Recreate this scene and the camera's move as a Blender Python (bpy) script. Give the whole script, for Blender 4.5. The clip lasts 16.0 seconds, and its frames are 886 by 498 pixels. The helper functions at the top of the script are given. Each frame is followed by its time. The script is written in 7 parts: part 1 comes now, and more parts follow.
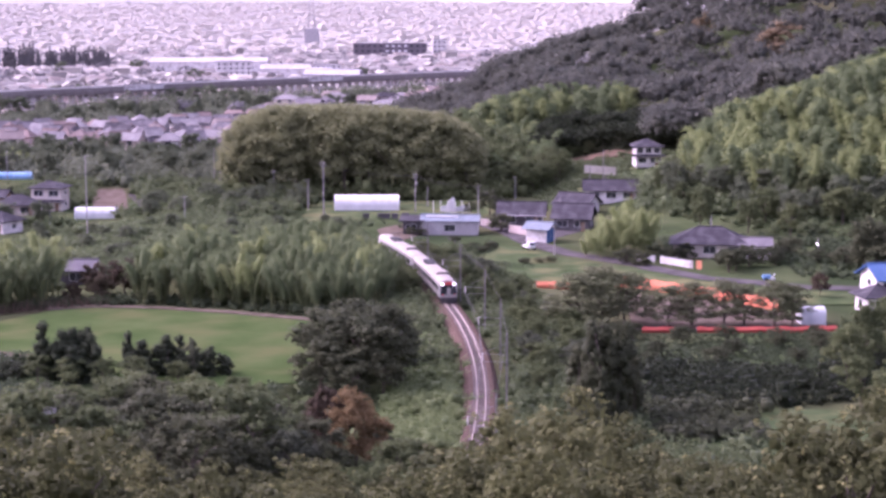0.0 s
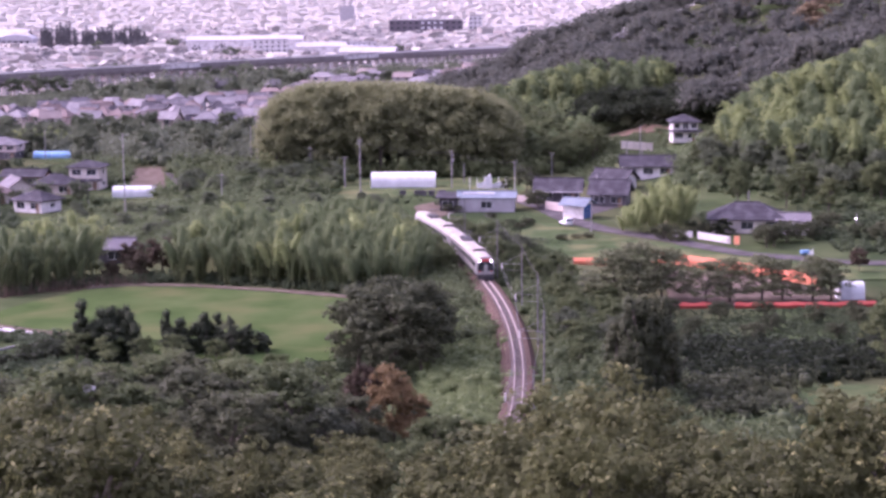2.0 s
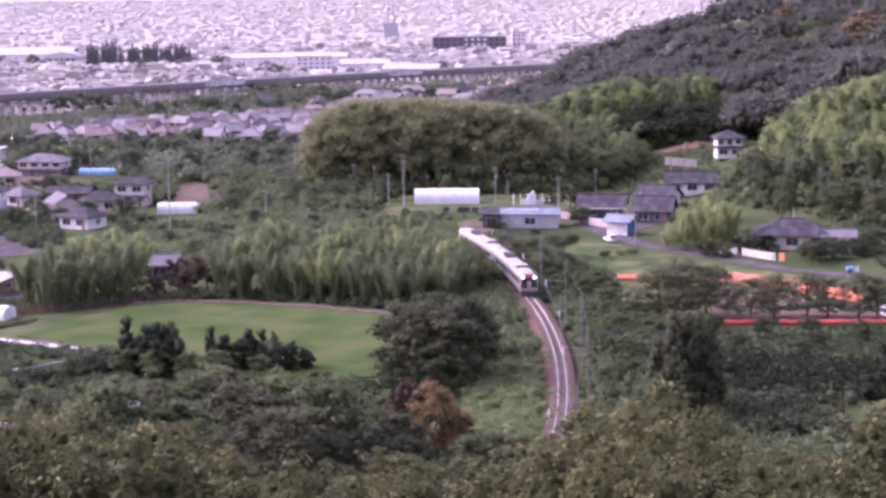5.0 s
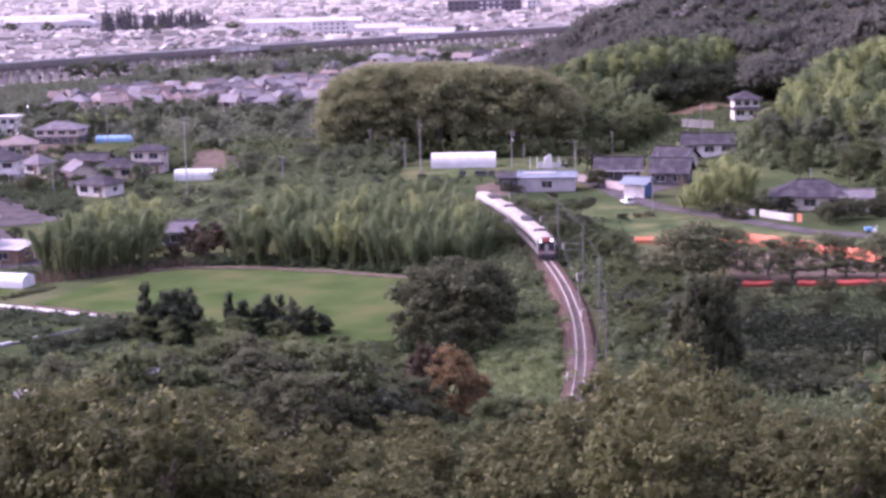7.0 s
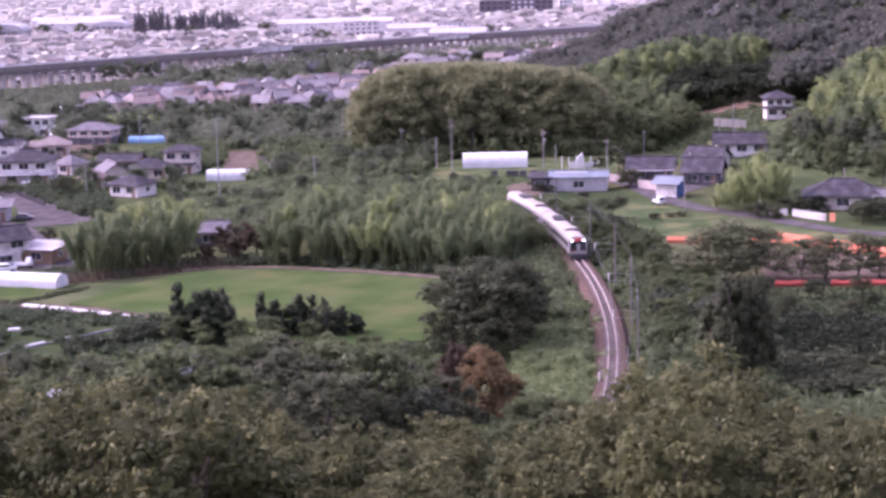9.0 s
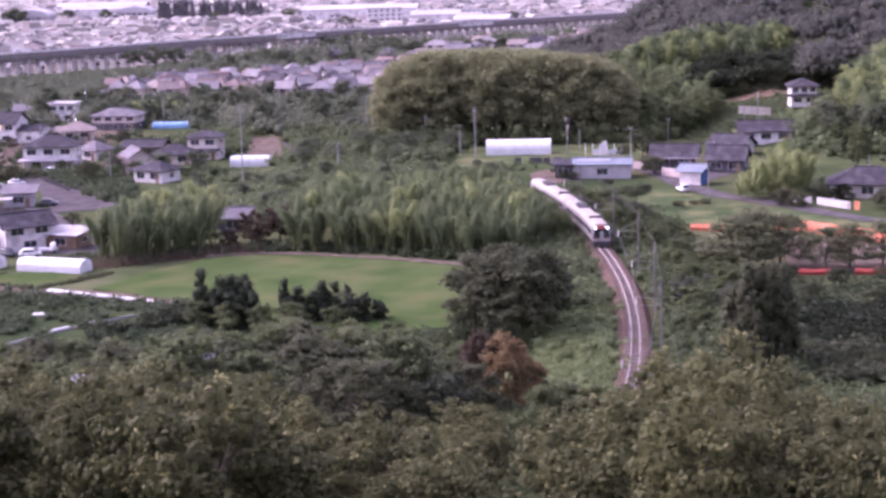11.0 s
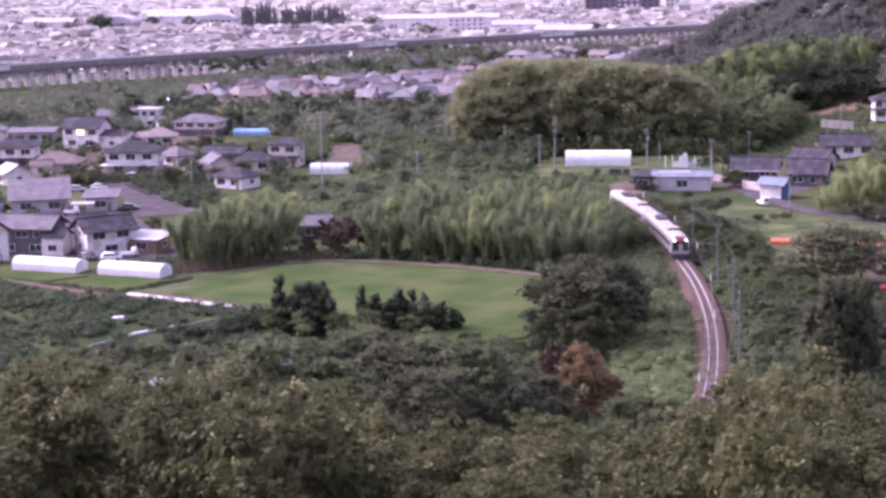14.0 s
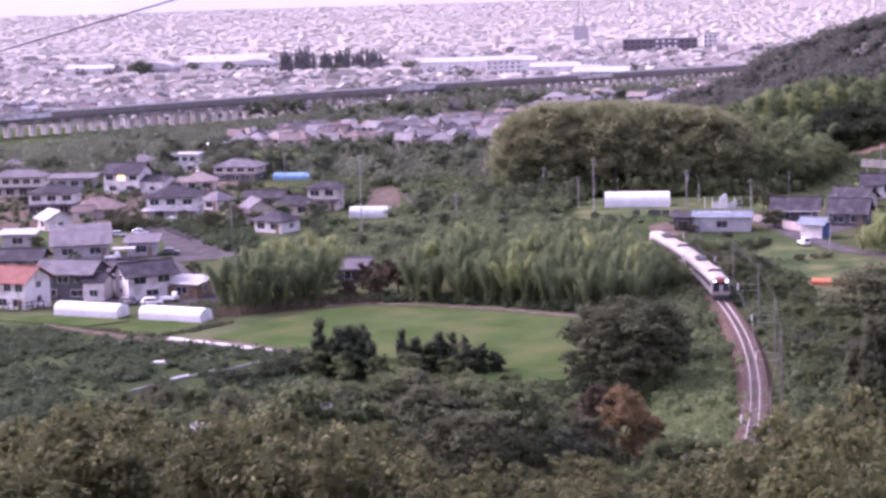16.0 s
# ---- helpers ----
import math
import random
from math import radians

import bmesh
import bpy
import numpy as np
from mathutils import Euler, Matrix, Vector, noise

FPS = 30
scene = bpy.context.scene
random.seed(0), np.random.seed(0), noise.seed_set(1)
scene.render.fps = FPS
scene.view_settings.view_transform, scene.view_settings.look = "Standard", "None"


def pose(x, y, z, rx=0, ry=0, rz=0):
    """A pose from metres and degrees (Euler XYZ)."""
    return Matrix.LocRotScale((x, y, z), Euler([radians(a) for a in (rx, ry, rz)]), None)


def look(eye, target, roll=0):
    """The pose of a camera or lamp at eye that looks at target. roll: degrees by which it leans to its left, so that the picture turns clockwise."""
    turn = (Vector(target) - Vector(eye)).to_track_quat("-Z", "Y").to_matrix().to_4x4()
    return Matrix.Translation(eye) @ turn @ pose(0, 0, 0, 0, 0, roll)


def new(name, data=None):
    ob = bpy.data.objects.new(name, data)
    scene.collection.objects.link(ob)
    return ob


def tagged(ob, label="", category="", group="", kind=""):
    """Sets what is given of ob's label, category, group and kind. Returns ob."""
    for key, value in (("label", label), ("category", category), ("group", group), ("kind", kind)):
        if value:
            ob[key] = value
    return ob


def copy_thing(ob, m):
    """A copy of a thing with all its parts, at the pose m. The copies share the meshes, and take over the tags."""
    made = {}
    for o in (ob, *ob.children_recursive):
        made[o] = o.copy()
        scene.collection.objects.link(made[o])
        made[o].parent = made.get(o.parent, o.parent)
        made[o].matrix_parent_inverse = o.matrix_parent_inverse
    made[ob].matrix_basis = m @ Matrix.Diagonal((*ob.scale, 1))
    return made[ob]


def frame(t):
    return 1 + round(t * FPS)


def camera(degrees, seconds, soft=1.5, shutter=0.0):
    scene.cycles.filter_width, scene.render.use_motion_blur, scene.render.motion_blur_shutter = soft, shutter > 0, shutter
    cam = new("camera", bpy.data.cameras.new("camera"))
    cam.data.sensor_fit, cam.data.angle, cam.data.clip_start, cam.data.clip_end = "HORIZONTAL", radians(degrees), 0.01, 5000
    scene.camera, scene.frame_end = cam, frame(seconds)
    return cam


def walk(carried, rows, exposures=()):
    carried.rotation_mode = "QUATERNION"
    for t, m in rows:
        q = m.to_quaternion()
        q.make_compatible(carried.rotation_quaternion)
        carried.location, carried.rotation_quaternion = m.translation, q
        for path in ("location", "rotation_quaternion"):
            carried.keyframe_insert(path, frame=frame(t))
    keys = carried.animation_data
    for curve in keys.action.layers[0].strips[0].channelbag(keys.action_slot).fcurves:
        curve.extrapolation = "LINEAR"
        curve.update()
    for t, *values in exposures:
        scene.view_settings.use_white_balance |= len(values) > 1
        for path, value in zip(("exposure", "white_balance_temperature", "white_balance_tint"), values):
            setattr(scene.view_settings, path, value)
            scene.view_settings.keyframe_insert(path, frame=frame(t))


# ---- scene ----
cam = camera(28.0, 16.0, soft=3.0)
EYE = (0.0, 0.0, 60.0)
# seconds, then degrees: turn to the left, tilt, lean
PATH = [
    (0.0, 0.000, -7.983, 0.000),
    (0.5, 0.628, -8.485, -0.056),
    (1.0, 0.440, -8.760, -0.371),
    (1.5, 1.253, -8.738, -0.259),
    (2.0, 1.202, -8.724, -0.466),
    (2.5, 1.321, -8.652, -0.928),
    (3.0, 1.612, -8.446, -0.888),
    (3.5, 1.479, -8.181, -0.919),
    (4.0, 2.148, -7.929, -0.415),
    (6.5, 3.113, -9.105, -1.095),
    (7.0, 3.195, -9.327, -1.260),
    (7.5, 3.438, -9.262, -1.486),
    (8.0, 3.312, -9.627, -1.622),
    (8.5, 3.796, -9.260, -1.554),
    (11.0, 4.996, -9.712, -1.385),
    (11.5, 5.780, -9.383, -1.521),
    (12.0, 6.093, -9.153, -1.341),
    (12.5, 6.357, -9.391, -1.304),
    (13.0, 6.780, -9.203, -0.791),
    (13.5, 7.472, -9.130, -1.016),
    (14.0, 7.531, -9.355, -0.932),
    (14.5, 6.898, -8.729, -1.273),
    (15.0, 6.931, -8.772, -1.386),
    (15.5, 7.699, -8.528, -1.358),
    (16.0, 8.791, -7.953, -1.531),
]
walk(cam, [(t, pose(*EYE, 90 + tilt, 0, turn) @ pose(0, 0, 0, 0, 0, lean)) for t, turn, tilt, lean in PATH],
     exposures=[(0.0, 1.16, 5860, 54), (16.0, 1.16, 5860, 54)])

# ---- light: a hazy evening sky, the low sun veiled ----
world = bpy.data.worlds.new("evening_sky")
scene.world = world
world.use_nodes = True
wn = world.node_tree.nodes
sky = wn.new("ShaderNodeTexSky")
sky.sky_type, sky.sun_disc = "NISHITA", False
sky.sun_elevation, sky.sun_rotation = radians(38), radians(-75)
sky.dust_density, sky.air_density = 4.0, 1.0
veil = wn.new("ShaderNodeHueSaturation")
veil.inputs["Saturation"].default_value = 0.45
world.node_tree.links.new(sky.outputs[0], veil.inputs["Color"])
world.node_tree.links.new(veil.outputs[0], wn["Background"].inputs[0])
wn["Background"].inputs[1].default_value = 0.25
sun_data = bpy.data.lights.new("sun", "SUN")
sun_data.energy, sun_data.angle, sun_data.color = 0.55, radians(28), (1.0, 0.93, 0.86)
sun = new("sun", sun_data)
sun.matrix_world = look((-620, 60, 640), (0, 0, 0))

# ---- materials ----
def material(name, stops, scale=0.5, detail=6.0, rough=0.8, metal=0.0, island=0.0, obj=0.0, bump=0.0, fine=0.0, spec=0.3, stain=None):
    """A ramp of colours over noise at two sizes, with variation per loose piece and per object."""
    m = bpy.data.materials.new(name)
    m.use_nodes = True
    n, l = m.node_tree.nodes, m.node_tree.links
    b = n["Principled BSDF"]
    co = n.new("ShaderNodeTexCoord")
    t1 = n.new("ShaderNodeTexNoise")
    t1.inputs["Scale"].default_value, t1.inputs["Detail"].default_value = scale, detail
    l.new(co.outputs["Object"], t1.inputs["Vector"])
    value = t1.outputs["Fac"]
    geo, inf = n.new("ShaderNodeNewGeometry"), n.new("ShaderNodeObjectInfo")
    for out, amount in ((geo.outputs["Random Per Island"], island), (inf.outputs["Random"], obj)):
        if amount:
            mx = n.new("ShaderNodeMix")
            mx.inputs[0].default_value = amount
            l.new(value, mx.inputs[2])
            l.new(out, mx.inputs[3])
            value = mx.outputs[0]
    ramp = n.new("ShaderNodeValToRGB")
    e = ramp.color_ramp.elements
    lo, hi = (0.3, 0.7) if not (island or obj) else (0.15, 0.85)
    for i, c in enumerate(stops):
        p = lo + (hi - lo) * i / max(1, len(stops) - 1)
        el = e[i] if i < 2 else e.new(p)
        el.position, el.color = p, (*c, 1)
    l.new(value, ramp.inputs[0])
    colour = ramp.outputs[0]
    if stain:
        t2 = n.new("ShaderNodeTexNoise")
        t2.inputs["Scale"].default_value, t2.inputs["Detail"].default_value = stain[1], 8
        l.new(co.outputs["Object"], t2.inputs["Vector"])
        r2 = n.new("ShaderNodeValToRGB")
        r2.color_ramp.elements[0].position, r2.color_ramp.elements[1].position = 0.48, 0.66
        l.new(t2.outputs["Fac"], r2.inputs[0])
        mx = n.new("ShaderNodeMix")
        mx.data_type = "RGBA"
        l.new(r2.outputs[0], mx.inputs[0])
        l.new(colour, mx.inputs[6])
        mx.inputs[7].default_value = (*stain[0], 1)
        colour = mx.outputs[2]
    l.new(colour, b.inputs["Base Color"])
    b.inputs["Roughness"].default_value, b.inputs["Metallic"].default_value = rough, metal
    b.inputs["Specular IOR Level"].default_value = spec
    if bump:
        t3 = n.new("ShaderNodeTexNoise")
        t3.inputs["Scale"].default_value, t3.inputs["Detail"].default_value = fine or scale * 8, 5
        l.new(co.outputs["Object"], t3.inputs["Vector"])
        bp = n.new("ShaderNodeBump")
        bp.inputs["Distance"].default_value = bump
        l.new(t3.outputs["Fac"], bp.inputs["Height"])
        l.new(bp.outputs["Normal"], b.inputs["Normal"])
    return m


def leafy(name, stops, obj=0.35, island=0.2, scale=0.35, glow=0.4):
    """Leaves: diffuse and a little light let through; the stops are drawn towards their mean, as foliage seen from afar is."""
    mean = np.mean(stops, 0)
    stops = [tuple(float(v) for v in (mean + 0.68 * (np.array(c) - mean)) * (1.03, 1.0, 1.07)) for c in stops]
    m = material(name, stops, scale=scale, detail=5, rough=0.6, island=island, obj=obj, spec=0.1)
    n, l = m.node_tree.nodes, m.node_tree.links
    b, out = n["Principled BSDF"], n["Material Output"]
    tr, mx = n.new("ShaderNodeBsdfTranslucent"), n.new("ShaderNodeMixShader")
    l.new(b.inputs["Base Color"].links[0].from_socket, tr.inputs["Color"])
    mx.inputs[0].default_value = glow
    l.new(b.outputs[0], mx.inputs[1])
    l.new(tr.outputs[0], mx.inputs[2])
    l.new(mx.outputs[0], out.inputs["Surface"])
    return m


def ribbed(m, direction, scale, depth=0.03):
    """Adds the rows of roof tiles or metal ribs as relief."""
    n, l = m.node_tree.nodes, m.node_tree.links
    co, w, bp = n.new("ShaderNodeTexCoord"), n.new("ShaderNodeTexWave"), n.new("ShaderNodeBump")
    w.bands_direction = direction
    w.inputs["Scale"].default_value = scale
    l.new(co.outputs["Object"], w.inputs["Vector"])
    l.new(w.outputs["Fac"], bp.inputs["Height"])
    bp.inputs["Distance"].default_value = depth
    l.new(bp.outputs["Normal"], n["Principled BSDF"].inputs["Normal"])
    return m


M = {}
M["leaf_fore"] = leafy("leaf_fore", [(0.044, 0.052, 0.021), (0.078, 0.087, 0.034), (0.133, 0.141, 0.055)], obj=0.5, island=0.08)
M["leaf_shoot"] = leafy("leaf_shoot", [(0.132, 0.138, 0.052), (0.193, 0.194, 0.078), (0.275, 0.270, 0.122)], obj=0.2, island=0.5)
M["leaf_green"] = leafy("leaf_green", [(0.050, 0.068, 0.029), (0.088, 0.112, 0.047), (0.154, 0.178, 0.078)])
M["leaf_deep_green"] = leafy("leaf_deep_green", [(0.024, 0.034, 0.019), (0.040, 0.053, 0.029), (0.075, 0.090, 0.048)])
M["leaf_tier"] = leafy("leaf_tier", [(0.07, 0.083, 0.042), (0.12, 0.136, 0.068), (0.19, 0.205, 0.11)], obj=0.2)
# lighter, bluer leaves: haze over the far scrub put into the colour
M["leaf_far_green"] = leafy("leaf_far_green", [(0.057, 0.076, 0.044), (0.097, 0.119, 0.069), (0.161, 0.179, 0.108)], obj=0.25, island=0.1)
M["leaf_scrub_hazed"] = leafy("leaf_scrub_hazed", [(0.071, 0.087, 0.054), (0.113, 0.134, 0.083), (0.180, 0.197, 0.127)], obj=0, island=0.12, scale=0.1)
M["leaf_grey"] = leafy("leaf_grey", [(0.049, 0.060, 0.038), (0.083, 0.098, 0.060), (0.127, 0.142, 0.085)])
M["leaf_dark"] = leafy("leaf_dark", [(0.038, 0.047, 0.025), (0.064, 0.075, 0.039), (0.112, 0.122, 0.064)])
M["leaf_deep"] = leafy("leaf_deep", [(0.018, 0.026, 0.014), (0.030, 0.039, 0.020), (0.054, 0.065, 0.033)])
M["leaf_olive"] = leafy("leaf_olive", [(0.157, 0.175, 0.084), (0.193, 0.211, 0.103), (0.235, 0.248, 0.123)], obj=0.18, island=0.1)
# hill leaves carry the haze as extra blue in their stops
M["leaf_hill_hazed"] = leafy("leaf_hill_hazed", [(0.035, 0.043, 0.039), (0.066, 0.079, 0.064), (0.089, 0.094, 0.074), (0.112, 0.125, 0.090), (0.197, 0.178, 0.135)], obj=0, island=0.12, scale=0.11)
M["leaf_autumn"] = leafy("leaf_autumn", [(0.104, 0.072, 0.033), (0.161, 0.108, 0.050), (0.209, 0.160, 0.076)])
M["leaf_tan"] = leafy("leaf_tan", [(0.104, 0.085, 0.048), (0.182, 0.140, 0.078), (0.247, 0.195, 0.120)])
M["leaf_red"] = leafy("leaf_red", [(0.05, 0.034, 0.025), (0.07, 0.054, 0.034), (0.09, 0.082, 0.045)])
M["leaf_bamboo"] = leafy("leaf_bamboo", [(0.072, 0.102, 0.048), (0.124, 0.163, 0.074), (0.206, 0.245, 0.116)], glow=0.4, obj=0.22, island=0.1)
# deep green with the shade at the groves' feet put in
M["leaf_bamboo_shaded"] = leafy("leaf_bamboo_shaded", [(0.045, 0.062, 0.026), (0.085, 0.108, 0.044), (0.15, 0.178, 0.074)], glow=0.26)
M["leaf_dry"] = leafy("leaf_dry", [(0.09, 0.065, 0.045), (0.14, 0.105, 0.075), (0.2, 0.155, 0.11)], obj=0, island=0.5)
M["leaf_bamboo_yellow"] = leafy("leaf_bamboo_yellow", [(0.128, 0.162, 0.057), (0.211, 0.257, 0.101), (0.290, 0.332, 0.148)], glow=0.4)
M["leaf_vine"] = leafy("leaf_vine", [(0.061, 0.084, 0.038), (0.107, 0.139, 0.064), (0.176, 0.211, 0.106)], obj=0, scale=0.13)
M["leaf_shrub"] = leafy("leaf_shrub", [(0.050, 0.071, 0.032), (0.088, 0.116, 0.052), (0.156, 0.184, 0.087)], obj=0, scale=0.13)
M["leaf_shrub_dark"] = leafy("leaf_shrub_dark", [(0.038, 0.053, 0.027), (0.061, 0.085, 0.042), (0.107, 0.135, 0.070)], obj=0, scale=0.13)
M["leaf_creeper"] = leafy("leaf_creeper", [(0.088, 0.126, 0.046), (0.152, 0.197, 0.080), (0.240, 0.286, 0.129)], obj=0)
# town trees: greyed, with distance haze mixed into the leaf colour
M["leaf_hazed"] = leafy("leaf_hazed", [(0.11, 0.112, 0.11), (0.15, 0.148, 0.145), (0.19, 0.185, 0.18)], obj=0)
M["bark"] = material("bark", [(0.05, 0.04, 0.03), (0.13, 0.11, 0.09)], 3, rough=0.95, bump=0.03)
M["culm"] = material("culm", [(0.12, 0.15, 0.05), (0.25, 0.25, 0.12)], 2, rough=0.6)
M["rice"] = material("rice", [(0.039, 0.066, 0.022), (0.055, 0.084, 0.03), (0.073, 0.1, 0.039)], 0.12, 8, rough=0.9, bump=0.12, fine=6, stain=((0.088, 0.1, 0.042), 0.09), spec=0.0)
M["grass"] = material("grass", [(0.04, 0.06, 0.027), (0.062, 0.086, 0.04), (0.095, 0.11, 0.056)], 0.25, 9, rough=0.95, bump=0.1, fine=5, stain=((0.13, 0.13, 0.065), 0.12), spec=0.0)
M["soil"] = material("soil", [(0.085, 0.065, 0.052), (0.15, 0.12, 0.1)], 0.5, 8, rough=0.95, bump=0.08, spec=0.0)
M["soil_red"] = material("soil_red", [(0.12, 0.075, 0.06), (0.19, 0.125, 0.1)], 0.4, 8, rough=0.95, bump=0.1, spec=0.0, stain=((0.06, 0.065, 0.035), 0.25))
M["asphalt"] = material("asphalt", [(0.062, 0.055, 0.058), (0.105, 0.094, 0.098)], 0.3, 9, rough=0.85, bump=0.01, fine=30, spec=0.0)
M["ballast"] = material("ballast", [(0.058, 0.041, 0.033), (0.098, 0.068, 0.057), (0.148, 0.107, 0.091)], 3, 10, rough=0.95, bump=0.06, fine=9, spec=0.0)
M["rail"] = material("rail", [(0.42, 0.33, 0.3), (0.54, 0.44, 0.41)], 1, rough=0.6, metal=0.1)
M["sleeper"] = material("sleeper", [(0.11, 0.09, 0.083), (0.17, 0.142, 0.132)], 1, rough=0.9, obj=0.5)
M["concrete"] = material("concrete", [(0.2, 0.185, 0.19), (0.32, 0.3, 0.31)], 0.4, 8, rough=0.9, bump=0.01, stain=((0.17, 0.15, 0.15), 0.3))
M["concrete_pale"] = material("concrete_pale", [(0.48, 0.45, 0.46), (0.6, 0.57, 0.58)], 0.5, 8, rough=0.9, stain=((0.28, 0.25, 0.25), 0.4))
M["concrete_mid"] = material("concrete_mid", [(0.15, 0.13, 0.128), (0.215, 0.19, 0.188)], 0.4, 8, rough=0.9, bump=0.01, stain=((0.17, 0.145, 0.145), 0.3))
M["plaster_white"] = material("plaster_white", [(0.54, 0.5, 0.5), (0.68, 0.64, 0.64)], 0.4, 8, rough=0.85, stain=((0.4, 0.36, 0.35), 0.5))
M["plaster_cream"] = material("plaster_cream", [(0.42, 0.365, 0.33), (0.54, 0.48, 0.44)], 0.4, 8, rough=0.85)
M["plaster_pink"] = material("plaster_pink", [(0.42, 0.34, 0.32), (0.53, 0.44, 0.42)], 0.4, 8, rough=0.85)
M["siding_grey"] = material("siding_grey", [(0.26, 0.24, 0.255), (0.36, 0.34, 0.355)], 0.6, 8, rough=0.8)
M["siding_dark"] = material("siding_dark", [(0.05, 0.045, 0.05), (0.1, 0.09, 0.1)], 0.6, 8, rough=0.8)
M["town_dark"] = material("town_dark", [(0.1, 0.085, 0.1), (0.14, 0.12, 0.14)], 0.1, 6, rough=0.9)
M["pole"] = material("pole", [(0.2, 0.185, 0.19), (0.28, 0.26, 0.265)], 0.6, 8, rough=0.9)
M["mast_concrete"] = material("mast_concrete", [(0.11, 0.1, 0.1), (0.17, 0.155, 0.155)], 0.6, 8, rough=0.9)
M["wood_wall"] = material("wood_wall", [(0.13, 0.085, 0.06), (0.26, 0.17, 0.12)], 1.5, 8, rough=0.85, bump=0.01)
M["roof_slate"] = ribbed(material("roof_slate", [(0.034, 0.031, 0.038), (0.06, 0.055, 0.064)], 0.5, 8, rough=0.8, spec=0.08, stain=((0.085, 0.078, 0.088), 0.4)), "Y", 1.3)
M["roof_grey"] = ribbed(material("roof_grey", [(0.12, 0.108, 0.12), (0.185, 0.17, 0.184)], 0.5, 8, rough=0.8, spec=0.08, stain=((0.11, 0.1, 0.11), 0.4)), "Y", 1.3)
# roof tone for far houses, lightened to carry the haze
M["roof_hazed"] = ribbed(material("roof_hazed", [(0.17, 0.155, 0.165), (0.24, 0.225, 0.235)], 0.5, 8, rough=0.8, spec=0.08), "Y", 1.3)
M["column_white"] = material("column_white", [(0.42, 0.39, 0.39), (0.53, 0.495, 0.495)], 0.5, 8, rough=0.9, stain=((0.32, 0.29, 0.29), 0.4))
M["roof_brown"] = ribbed(material("roof_brown", [(0.14, 0.105, 0.1), (0.22, 0.17, 0.162)], 0.5, 8, rough=0.8, spec=0.08), "Y", 1.3)
M["roof_salmon"] = ribbed(material("roof_salmon", [(0.197, 0.156, 0.149), (0.254, 0.212, 0.202)], 0.5, 8, rough=0.8, spec=0.08), "Y", 1.3)
M["roof_red"] = ribbed(material("roof_red", [(0.180, 0.079, 0.065), (0.252, 0.121, 0.105)], 0.5, 8, rough=0.8, spec=0.08), "Y", 1.3)
M["roof_blue"] = ribbed(material("roof_blue", [(0.15, 0.175, 0.21), (0.21, 0.235, 0.275)], 0.5, 8, rough=0.8, spec=0.08), "X", 1.6)
M["roof_blue_deep"] = ribbed(material("roof_blue_deep", [(0.05, 0.1, 0.22), (0.08, 0.14, 0.28)], 0.5, 8, rough=0.8, spec=0.08), "X", 1.6)
M["roof_white"] = ribbed(material("roof_white", [(0.33, 0.31, 0.33), (0.45, 0.43, 0.45)], 0.5, 8, rough=0.8, spec=0.08), "X", 1.6)
M["blue_sheet"] = material("blue_sheet", [(0.14, 0.29, 0.5), (0.22, 0.38, 0.6)], 0.6, rough=0.5)
M["film"] = material("film", [(0.54, 0.52, 0.54), (0.66, 0.64, 0.66)], 0.6, 6, rough=0.35, spec=0.5)
M["film_old"] = material("film_old", [(0.4, 0.42, 0.44), (0.6, 0.6, 0.62)], 0.6, 6, rough=0.5, spec=0.5)
M["net_red"] = material("net_red", [(0.34, 0.06, 0.05), (0.5, 0.1, 0.075)], 0.35, 8, rough=0.8, bump=0.05)
M["net"] = material("net", [(0.52, 0.15, 0.085), (0.66, 0.23, 0.135)], 0.35, 8, rough=0.8, bump=0.05)
M["glass"] = material("glass", [(0.02, 0.022, 0.028), (0.06, 0.06, 0.07)], 0.4, rough=0.08, spec=0.8)
M["frame"] = material("frame", [(0.5, 0.49, 0.5), (0.6, 0.59, 0.6)], 2, rough=0.5)
M["steel"] = material("steel", [(0.2, 0.19, 0.2), (0.3, 0.285, 0.29)], 2, rough=0.5, metal=0.5)
M["dark_metal"] = material("dark_metal", [(0.03, 0.028, 0.03), (0.08, 0.07, 0.075)], 2, rough=0.6)
M["wire"] = material("wire", [(0.06, 0.055, 0.06), (0.1, 0.09, 0.1)], 2, rough=0.6)
M["train_silver"] = material("train_silver", [(0.27, 0.25, 0.24), (0.36, 0.335, 0.325)], 0.8, rough=0.4, metal=0.3)
M["train_roof"] = material("train_roof", [(0.28, 0.245, 0.215), (0.37, 0.33, 0.295)], 0.7, 8, rough=0.6, stain=((0.28, 0.23, 0.22), 0.9))
M["train_red"] = material("train_red", [(0.45, 0.04, 0.05), (0.58, 0.08, 0.08)], 1, rough=0.4)
M["paint_white"] = material("paint_white", [(0.72, 0.71, 0.73), (0.82, 0.8, 0.82)], 1, rough=0.35, spec=0.5)
M["paint_dark"] = material("paint_dark", [(0.03, 0.03, 0.04), (0.06, 0.06, 0.075)], 1, rough=0.3, spec=0.5)
M["paint_silver"] = material("paint_silver", [(0.36, 0.36, 0.38), (0.46, 0.46, 0.48)], 1, rough=0.3, metal=0.5)
M["rubber"] = material("rubber", [(0.02, 0.02, 0.02), (0.04, 0.04, 0.04)], 3, rough=0.9)
M["sign_orange"] = material("sign_orange", [(0.75, 0.26, 0.14), (0.8, 0.33, 0.2)], 1, rough=0.6)


